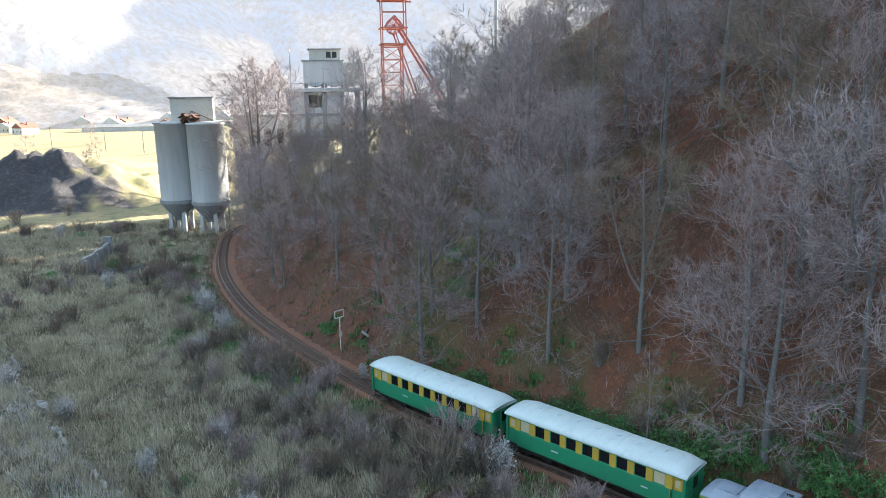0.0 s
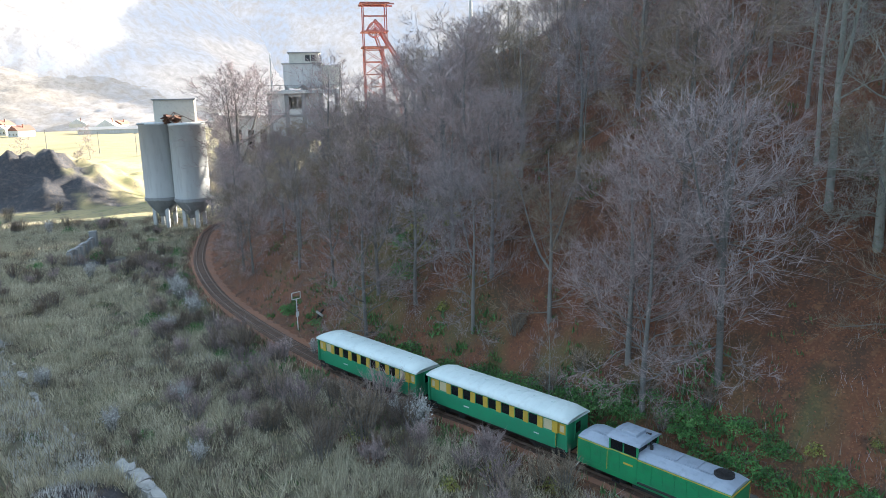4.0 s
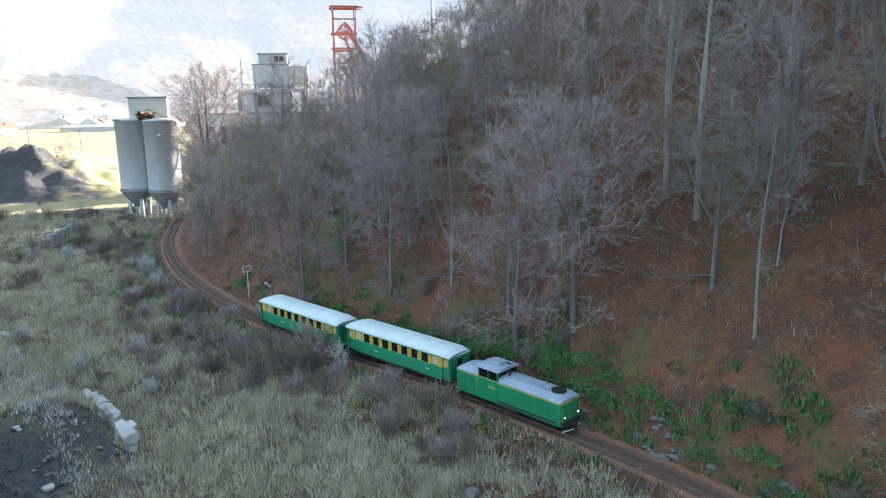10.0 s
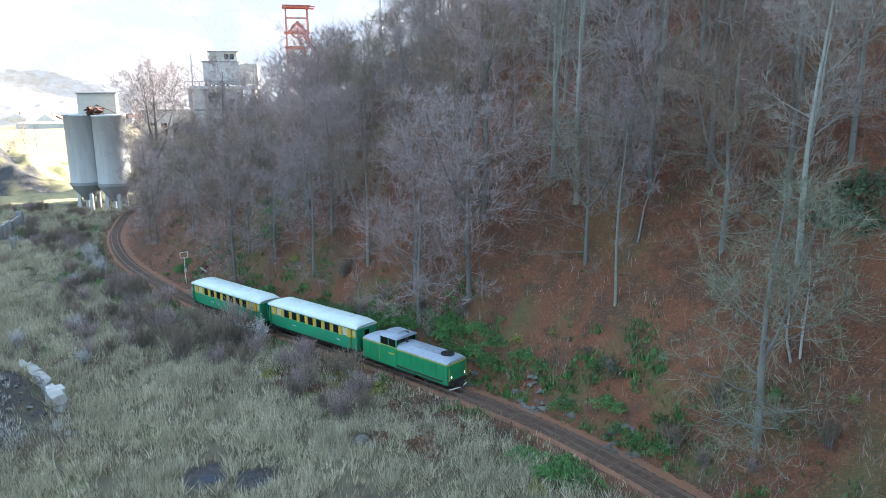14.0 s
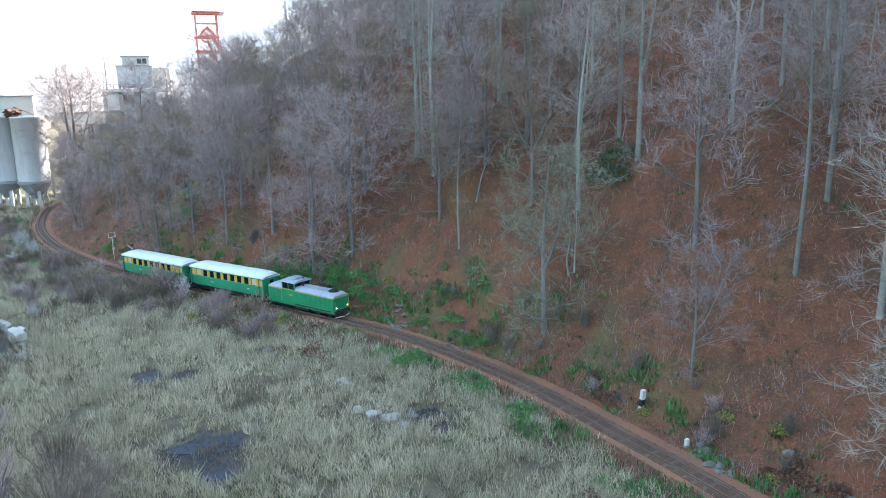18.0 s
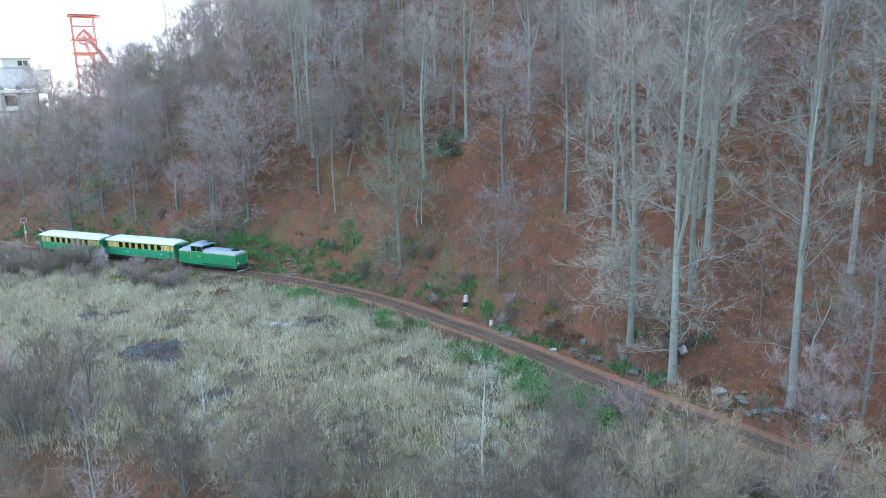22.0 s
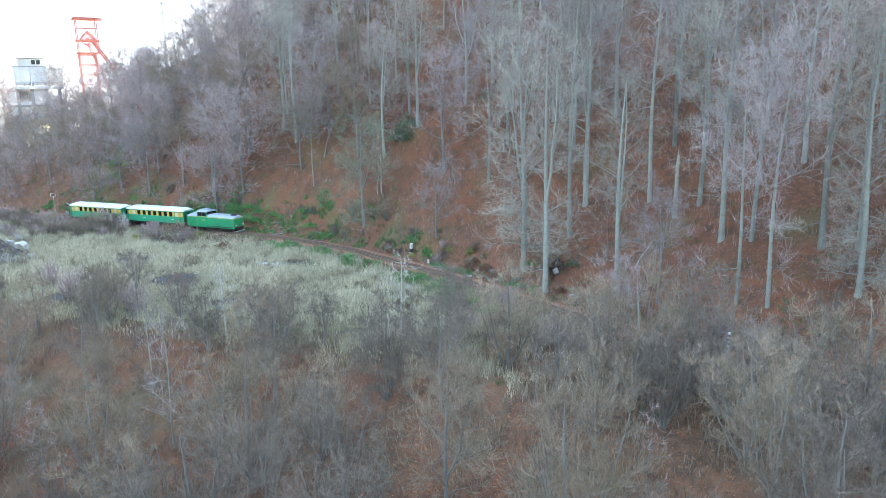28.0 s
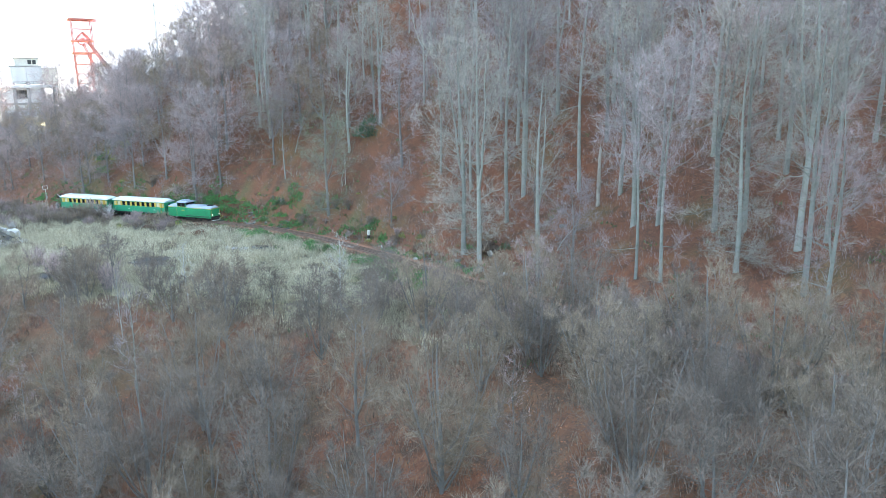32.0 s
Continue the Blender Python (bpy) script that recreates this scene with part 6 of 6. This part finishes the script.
# ---- undergrowth ----
def leaf_mass(seed, n, rx, rz, size, material, stems=14, flat=0.0):
    """A shrub: arching stems and many small leaf blades."""
    rs = np.random.RandomState(seed)
    sv, sf, lv, lf = [], [], [], []
    for _ in range(stems):
        a, q = rs.uniform(0, 6.28), rs.uniform(0.3, 1.0)
        tip = Vector((rx * q * math.cos(a), rx * q * math.sin(a), rz * rs.uniform(0.5, 1.05)))
        geo = tube([(0, 0, -0.1), tip * 0.5 + Vector((0, 0, rz * 0.2)), tip], [0.02, 0.014, 0.006], 3)
        k = len(sv)
        sv.extend(geo[0])
        sf.extend([tuple(i + k for i in g) for g in geo[1]])
    for _ in range(n):
        a, q = rs.uniform(0, 6.28), math.sqrt(rs.uniform(0, 1))
        lump = 1 + 0.3 * math.sin(3 * a + seed) + 0.15 * math.sin(7 * a)
        p = Vector((rx * q * lump * math.cos(a), rx * q * lump * math.sin(a), 0))
        p.z = rz * max(0.05, (1 - q ** 2.2)) * rs.uniform(0.35, 1.1) * (0.8 + 0.3 * math.sin(5 * a + 3 * q))
        u = Vector(rs.normal(size=3)).normalized()
        w = u.cross(Vector(rs.normal(size=3))).normalized()
        s = size * rs.uniform(0.6, 1.4)
        k = len(lv)
        lv += [p - u * s, p + w * s * 0.45, p + u * s, p - w * s * 0.45]
        lf.append((k, k + 1, k + 2, k + 3))
    return mesh_of("stems", sv, sf, BARK_DARK), mesh_of("leaves", lv, lf, material)


def shrub(meshes, x, y, s, name, label, category, group, stretch=1.0):
    c = thing(name, on_ground(x, y, rng.uniform(0, 360)) @ Matrix.Diagonal((s, s, s * stretch, 1)), label, category, group)
    tagged(part("stem_mass", meshes[0], None, c), kind="stuff")
    tagged(part("foliage", meshes[1], None, c), kind="stuff")


def twig_bush(seed, h, spread, stems, twig, seeds=0):
    """A leafless thicket of thin rods, with pale seed heads on some."""
    rs = np.random.RandomState(seed)
    sv, sf, tv, tf = [], [], [], []
    for _ in range(stems):
        a, q = rs.uniform(0, 6.28), rs.uniform(0.1, 1)
        foot = Vector((0.3 * spread * q * math.cos(a), 0.3 * spread * q * math.sin(a), -0.1))
        tip = Vector((spread * q * math.cos(a), spread * q * math.sin(a), h * rs.uniform(0.6, 1.0)))
        mid = foot.lerp(tip, 0.5) + Vector((0, 0, h * 0.1))
        geo = tube([foot, mid, tip], [0.025, 0.018, 0.006], 3)
        k = len(sv)
        sv.extend(geo[0])
        sf.extend([tuple(i + k for i in g) for g in geo[1]])
        for _ in range(26):
            g = rs.uniform(0.2, 1)
            p = foot.lerp(mid, g * 2) if g < 0.5 else mid.lerp(tip, g * 2 - 1)
            d = ((tip - foot).normalized() + Vector(rs.normal(size=3)) * 0.5).normalized()
            spike(tv, tf, p, d, h * rs.uniform(0.15, 0.4), 0.03, rs)
        for _ in range(seeds):
            p = mid.lerp(tip, rs.uniform(0.2, 1.0)) + Vector(rs.normal(size=3)) * 0.14
            for _ in range(2):
                ribbon(tv, tf, p, Vector(rs.normal(size=3)).normalized(), 0.16, 0.10, rs, Vector((0, 0, 0)))
    return mesh_of("stems", sv, sf, BARK_DARK), mesh_of("twigs", tv, tf, twig)


BRAMBLE = [leaf_mass(10 + k, 950, 1.5, 1.0, 0.105, LEAF_GREEN) for k in range(3)]
EVERGREEN = [leaf_mass(15 + k, 800, 1.5, 1.2, 0.10, LEAF_DARK) for k in range(2)]
YELLOWED = [leaf_mass(20 + k, 420, 1.0, 1.0, 0.13, LEAF_YELLOW) for k in range(2)]
RUSTY = [leaf_mass(30 + k, 600, 1.3, 0.8, 0.13, LEAF_RUST) for k in range(2)]
THICKET = [twig_bush(40 + k, 1.9, 1.3, 26, (WEED, TWIG_TAN, TWIG_PINK)[k]) for k in range(3)]
CLEMATIS = [twig_bush(50 + k, 2.4, 1.1, 20, SEED, 9) for k in range(2)]


def beside(s, off):
    x, y, a = along(s)
    return x - off * math.sin(radians(a)), y + off * math.cos(radians(a))


def near_station(x, y):
    return float(CHAIN[np.hypot(RAILWAY[:, 0] - x, RAILWAY[:, 1] - y).argmin()])


def band(meshes, x0, y0, x1, y1, offs, n, s, name, label, category, group, stretch=1.0):
    """Shrubs along a stretch of the line, at offsets to its hill side (positive) or field side."""
    a, b = near_station(x0, y0), near_station(x1, y1)
    for _ in range(n):
        x, y = beside(rng.uniform(a, b), rng.uniform(*offs))
        shrub(rng.choice(meshes), x, y, rng.uniform(*s), name, label, category, group, stretch)


GREEN_LABEL, BUSHES = "low green bramble thicket beside the track", "bushes beside the track"
band(BRAMBLE, -1, 44, 10, 34, (2.0, 4.0), 34, (0.5, 1.0), "bramble_bush", GREEN_LABEL, "bush", BUSHES)
band(BRAMBLE, 10, 34, 19, 24, (2.2, 5.0), 40, (0.4, 0.8), "bramble_bush", GREEN_LABEL, "bush", BUSHES)
band(BRAMBLE, 20, 23, 27, 13, (2.2, 5.0), 10, (0.4, 0.7), "bramble_bush", GREEN_LABEL, "bush", BUSHES)
band(BRAMBLE, 24, 18, 33, 1, (-3.8, -2.2), 16, (0.5, 0.9), "bramble_bush", GREEN_LABEL, "bush", BUSHES)
band(BRAMBLE, 33, -5, 40, -22, (-4.8, -2.2), 34, (0.5, 1.0), "bramble_bush", GREEN_LABEL, "bush", BUSHES)
band(BRAMBLE, -30, 95, 4, 40, (-6.0, -2.4), 34, (0.5, 1.0), "bramble_bush", GREEN_LABEL, "bush", BUSHES)
band(BRAMBLE, -13, 59, -5, 48, (2.4, 3.6), 5, (0.4, 0.7), "bramble_bush", GREEN_LABEL, "bush", BUSHES)
band(YELLOWED, -14, 58, 30, 8, (-6.5, -2.2), 16, (0.4, 0.9), "yellowing_bush", "small bush with yellowed leaves", "bush", BUSHES)
band(YELLOWED, 0, 44, 40, -18, (2.4, 8.0), 14, (0.3, 0.6), "yellowing_bush", "small bush with yellowed leaves", "bush", BUSHES)
band(YELLOWED, 36, -8, 44, -34, (-5, -2.2), 10, (0.4, 0.9), "yellowing_bush", "small bush with yellowed leaves", "bush", BUSHES)
band(RUSTY, -6, 50, 22, 20, (-7.5, -2.4), 18, (0.4, 0.9), "rust_coloured_weeds", "rust coloured dry weeds beside the track", "weeds", "weeds beside the track")
band(RUSTY, 30, 5, 44, -32, (2.4, 5.0), 20, (0.3, 0.7), "rust_coloured_weeds", "rust coloured dry weeds beside the track", "weeds", "weeds beside the track")
band(RUSTY, 34, -4, 46, -38, (-7.0, -2.4), 12, (0.4, 0.8), "rust_coloured_weeds", "rust coloured dry weeds beside the track", "weeds", "weeds beside the track")
band(THICKET, -30, 96, 16, 26, (-8, -2.2), 105, (0.5, 1.1), "bare_thicket", "leafless dark thicket of thin rods", "bush", BUSHES)
band(THICKET[1:], 40, -20, 58, -66, (-9, -2.4), 70, (0.7, 1.6), "bare_thicket", "leafless dark thicket of thin rods", "bush", BUSHES)
band(THICKET[1:], 40, -20, 58, -66, (2.4, 4.2), 22, (0.5, 1.1), "bare_thicket", "leafless grey thicket of thin rods", "bush", BUSHES)
band(THICKET, 0, 44, 40, -18, (2.5, 6.5), 26, (0.4, 0.9), "bare_thicket", "leafless dark thicket of thin rods", "bush", BUSHES)
for x, y, s in [(3.0, 36.2, 1.0), (1.6, 37.6, 0.8), (-20, 62, 1.0), (-23.5, 68, 1.1), (-25, 71, 0.9), (-20.5, 57, 0.8), (-30, 46, 0.8), (-25, 44, 0.8), (-17, 37, 0.8), (-38, 78, 0.9), (-14, 41.5, 0.7), (-6, 50, 0.6), (-60, 110, 1.0), (-10, 33, 0.6)]:
    shrub(rng.choice(CLEMATIS), x, y, s, "clematis_bush", "bush hung with fluffy grey seed heads", "bush", "grey seed-head bushes")
for x, y, s in [(0.3, 39.0, 1.5), (-1.5, 37.5, 1.4), (-5.2, 39.3, 1.3), (-7.5, 42.0, 1.3), (-2.8, 33.4, 1.2), (-0.6, 35.6, 1.4), (-9.5, 44.6, 1.2), (2.2, 36.6, 1.2), (-12, 50.5, 1.3), (-15, 54, 1.2),
                (2.3, 0.9, 1.4), (6.3, -10.3, 1.5), (4.2, -4.5, 1.6), (0.2, -2.6, 1.5), (2.6, -8.4, 1.6), (-2.5, 4.2, 1.4)]:
    shrub(rng.choice(THICKET), x, y, s, "tall_thicket", "tall leafless thicket of dark rods", "bush", "bushes of the field", 1.15)
for x, y, s in [(6.4, -7.4, 0.5), (3.4, -11.5, 0.5)]:
    plant(BANK[1], x, y, s, rng.uniform(0, 360), "bare_tree", "small bare tree beside black slag", "tree", "trees of the lower bank")
for k in range(18):
    t, q = rng.uniform(0, 6.28), 3.6 * math.sqrt(rng.random())
    shrub(rng.choice(YELLOWED if k % 3 else BRAMBLE), 3.0 + 0.8 * q * math.cos(t), 55.6 + q * math.sin(t), rng.uniform(0.5, 0.95), "yellow_green_bush", "yellow-green leafy bush on the leaf covered slope", "bush", "bushes of the slope")
for x, y, s in [(40.9, 17.5, 1.5), (42.2, 18.6, 1.1), (2.0, 56.0, 0.6), (3.2, 58.4, 0.7), (0.4, 59.0, 0.6), (28.2, 20.7, 0.8), (47.0, -18.0, 0.5)]:
    shrub(rng.choice(EVERGREEN), x, y, s, "evergreen_bush", "dark green leafy bush on the leaf covered slope", "bush", "evergreen bushes of the slope", 1.3)
for _ in range(700):
    x, y = rng.uniform(-75, 0), rng.uniform(34, 118)
    z, d, e = lie(x, y)
    if d > -7 or e > -2:
        continue
    if fbm(np.array([x]), np.array([y]), 25, 14)[0] < 0.0:
        continue
    shrub(rng.choice(THICKET if rng.random() < 0.85 else BRAMBLE), x, y, rng.uniform(0.5, 1.1), "bare_bush", "leafless dark bush in the rough grass", "bush", "bushes of the field")
for x, y, s in [(-80, 118, 1.6), (-86, 124, 1.8), (-74, 122, 1.4), (-92, 116, 1.8), (-70, 132, 1.0), (-98, 128, 1.6), (-66, 112, 1.2)]:
    shrub(rng.choice(THICKET), x, y, s, "bare_thicket", "leafless thicket at the sunlit field's edge", "bush", "bushes of the field")
for x, y, h in [(-88, 178, 9), (-105, 182, 8), (-112, 170, 7), (-150, 260, 9), (-120, 250, 8), (-190, 300, 10), (-95, 260, 8), (-170, 350, 10), (-130, 350, 9), (-210, 340, 10), (-240, 330, 11), (-80, 300, 9), (-60, 260, 9), (-200, 280, 8)]:
    plant(rng.choice(LIGHT), x, y, h / 14, rng.uniform(0, 360), "bare_tree", "lone bare tree in the sunlit valley", "tree", "trees of the valley")


def scatter(name, label, material, n, lo, hi, keep, tufts, tall, wide, spread, seed, flat=False, fan=0.0):
    """Small plants or leaves past counting, as one mesh: upright blades, or leaves lying flat."""
    rs = np.random.RandomState(seed)
    x, y = rs.uniform(lo[0], hi[0], n), rs.uniform(lo[1], hi[1], n)
    z, d, e = land(x, y)
    ok = keep(x, y, d, e)
    x, y, z = (np.repeat(g[ok], tufts) for g in (x, y, z))
    m = len(x)
    a, q = rs.uniform(0, 6.283, m), spread * np.sqrt(rs.uniform(0, 1, m))
    x, y = x + q * np.cos(a), y + q * np.sin(a)
    z = land(x, y)[0] if flat else z
    b, w = rs.uniform(0, 6.283, m), wide * rs.uniform(0.6, 1.3, m)
    cx, cy = w * np.cos(b), w * np.sin(b)
    if flat:
        z = z + rs.uniform(0.02, 0.09, m)
        t = rs.uniform(-0.06, 0.06, m)
        v = np.stack([np.stack([x - cx, y - cy, z], 1), np.stack([x + cy * 0.6, y - cx * 0.6, z + t], 1), np.stack([x + cx, y + cy, z + t * 0.5], 1), np.stack([x - cy * 0.6, y + cx * 0.6, z - t * 0.3], 1)], 1).reshape(-1, 3)
        f = np.arange(m * 4).reshape(-1, 4)
    else:
        hgt = tall * rs.uniform(0.5, 1.2, m)
        lx, ly = rs.normal(0, 0.35, m) * hgt, rs.normal(0, 0.35, m) * hgt
        lx, ly = lx + fan * q * np.cos(a), ly + fan * q * np.sin(a)
        v = np.stack([np.stack([x - cx, y - cy, z - 0.05], 1), np.stack([x + cx, y + cy, z - 0.05], 1), np.stack([x + lx, y + ly, z + hgt], 1)], 1).reshape(-1, 3)
        f = np.arange(m * 3).reshape(-1, 3)
    ob = new(name, tri_mesh(name, v, f if not flat else np.concatenate([f[:, :3], f[:, [0, 2, 3]]]), material))
    return tagged(ob, label, "undergrowth", kind="stuff")


def off_slag(x, y):
    ok = np.ones(len(x), bool)
    for px, py, r in SLAG:
        ok &= np.hypot(x - px, y - py) > r
    return ok


def clumps(x, y):
    return fbm(x, y, 7, 16) + 0.5 * fbm(x, y, 2.6, 17)


scatter("dry_grass", "tall dry straw-coloured grass covering the field", STRAW, 250000, (-72, -42), (48, 122),
        lambda x, y, d, e: (d < -1.25) & (e < 3.5) & (y + 4 * clumps(x, y) > -29) & off_slag(x, y) & (clumps(x, y) > -0.45), 4, 0.40, 0.022, 0.36, 31)
scatter("grass_tussocks", "bleached tussocks of long dry grass", TUSSOCK, 80000, (-72, -42), (48, 122),
        lambda x, y, d, e: (d < -2.4) & (e < 3.0) & (y + 4 * clumps(x, y) > -29) & off_slag(x, y) & (fbm(x, y, 19, 71) + 0.8 * fbm(x, y, 4.5, 72) > -0.30), 18, 0.72, 0.022, 0.22, 34, fan=1.5)
scatter("plume_grass", "pale feathery plumes of tall dry grass", TUSSOCK, 60000, (-50, -40), (44, 75),
        lambda x, y, d, e: (d < -2.6) & (e < 2.5) & off_slag(x, y) & (clumps(x, y) > 0.2), 9, 0.85, 0.02, 0.40, 32)
scatter("pale_weeds", "grey fluffy weeds along the broken wall", FLUFF, 34000, (-46, 14), (-2, 66),
        lambda x, y, d, e: ((y > 30 + clumps(x, y)) | (offset(x, y, WALL_LINE) < -2.5)) & (np.abs(offset(x, y, WALL_LINE) + 1.6) < 2.4 + 1.2 * clumps(x, y)), 8, 0.32, 0.028, 0.3, 33)
scatter("dead_weeds", "dark brown dead weeds in patches over the field", WEED, 60000, (-75, -45), (48, 125),
        lambda x, y, d, e: (d < -1.8) & (e < 5) & off_slag(x, y) & (fbm(x, y, 16, 21) + 0.6 * fbm(x, y, 5, 22) + 0.25 * smooth(0, -25, x) > 0.30), 7, 0.7, 0.026, 0.35, 51)
scatter("bramble_cover", "green bramble leaves spreading along the foot of the slope", LEAF_GREEN, 60000, (-14, -24), (45, 62),
        lambda x, y, d, e: (d > 1.7) & (d < 6.0 + 2.5 * fbm(x, y, 9, 41)) & (fbm(x, y, 6, 42) + 0.45 * fbm(x, y, 2.2, 43) + 0.35 * smooth(6, 18, y) * smooth(44, 36, y) > 0.42), 7, 0.4, 0.075, 0.4, 62)
scatter("nettle_cover", "green nettles and brambles on the field side of the track", LEAF_GREEN, 26000, (-14, -28), (46, 62),
        lambda x, y, d, e: (d < -1.2) & (d > -4.6 + 1.2 * fbm(x, y, 5, 44)) & (fbm(x, y, 7, 45) + 0.4 * fbm(x, y, 2, 46) + 0.5 * smooth(0, -8, y) > 0.55), 7, 0.45, 0.075, 0.4, 63)
scatter("rust_brush", "rust brown brush beside the track", LEAF_RUST, 22000, (-12, -34), (46, 48),
        lambda x, y, d, e: (d < -1.8) & (d > -6.5 + 1.5 * fbm(x, y, 5, 47)) & (fbm(x, y, 8, 48) + 0.4 * fbm(x, y, 2.5, 49) + 0.5 * smooth(-8, -14, y) + 0.5 * smooth(10, 16, y) * smooth(36, 30, y) > 0.5), 6, 0.5, 0.035, 0.4, 64)
scatter("bank_leaves", "brown fallen leaves on the lower bank", LITTER, 60000, (-40, -84), (60, 20),
        lambda x, y, d, e: (d < -2.5) & ((e > 2.5) | (y < -30)) & (e < 32), 2, 0, 0.085, 0.4, 65, True)
scatter("green_herbs", "green herbs and nettles between the grass", HERB, 26000, (-75, -45), (50, 125),
        lambda x, y, d, e: (d < -1.6) & (e < 4) & off_slag(x, y) & (fbm(x, y, 11, 23) + 0.5 * smooth(-9, -2, d) > 0.55), 7, 0.35, 0.05, 0.35, 52)
scatter("slag_weeds", "sparse dead weeds on bare slag", WEED, 30000, (-22, -12), (26, 32),
        lambda x, y, d, e: (d < -2) & ~off_slag(x, y) & (clumps(x, y) > -0.2), 4, 0.35, 0.02, 0.3, 60)
scatter("trackside_weeds", "tangled dead weeds and rods along the track", WEED, 34000, (-36, -64), (60, 105),
        lambda x, y, d, e: (d < -1.15) & (d > -5.5 + 2 * clumps(x, y)), 6, 0.8, 0.02, 0.4, 57)
scatter("trackside_herbs", "green and yellowing herbs along the track", HERB, 26000, (-36, -64), (60, 105),
        lambda x, y, d, e: (d < -1.15) & (d > -5.0 + 2 * clumps(x, y)) & (fbm(x, y, 6, 27) > -0.1), 5, 0.5, 0.045, 0.4, 58)
scatter("pale_tufts", "pale dry stalks between the trackside weeds", SEED, 14000, (-36, -64), (60, 105),
        lambda x, y, d, e: (d < -1.8) & (d > -7) & (fbm(x, y, 5, 28) > 0.3), 4, 0.8, 0.022, 0.35, 59)
scatter("bank_brush", "thin brown brush covering the lower bank", WEED, 34000, (-40, -84), (60, 25),
        lambda x, y, d, e: (d < -2.5) & ((e > 2) | (y < -28)) & (e < 34) & (fbm(x, y, 9, 24) > -0.5), 5, 0.9, 0.024, 0.5, 53)
scatter("foot_brush", "dark brush and rods along the foot of the slope", WEED, 30000, (-30, -64), (62, 100),
        lambda x, y, d, e: (d > 1.7) & (d < 6.5 + 2 * clumps(x, y)) & (fbm(x, y, 7, 30) > -0.25), 5, 0.6, 0.02, 0.4, 61)
scatter("slope_rods", "thin grey-brown rods and twigs standing on the slope", TWIG, 30000, (-30, -75), (75, 100),
        lambda x, y, d, e: (d > 2.0) & (d < 32) & (fbm(x, y, 10, 26) > -0.3), 4, 0.85, 0.014, 0.5, 56)
scatter("fallen_leaves", "red and tan fallen leaves on the slope", LITTER, 420000, (-30, -70), (72, 95),
        lambda x, y, d, e: (d > 0.75) & (d < 30) & (fbm(x, y, 4, 29) > -0.6), 1, 0, 0.062, 0.2, 54, True)
scatter("slope_herbs", "sparse green herbs on the slope", HERB, 34000, (-15, -60), (70, 90),
        lambda x, y, d, e: (d > 2.2) & (d < 26) & (fbm(x, y, 9, 25) + 0.9 * smooth(10, 4, d) + 0.8 * smooth(9, 4, np.hypot(x - 2.5, y - 58.5)) > 0.7), 6, 0.3, 0.05, 0.35, 55)


# ---- sleepers ----
sleeper = mesh_of("sleeper", *box(-0.11, 0.11, -0.78, 0.78, 0.03, 0.19, 0.012), WOOD)
rng = random.Random(9)
lo, hi = near_station(-26, 82), near_station(56, -62)
s, k = lo, 0
while s < hi and k < 298:
    x, y, a = along(s)
    part("sleeper", sleeper, None, railway, m=pose(x, y, -0.025, 0, 0, a + rng.uniform(-2, 2)))
    s += 0.66 + rng.uniform(-0.02, 0.02)
    k += 1
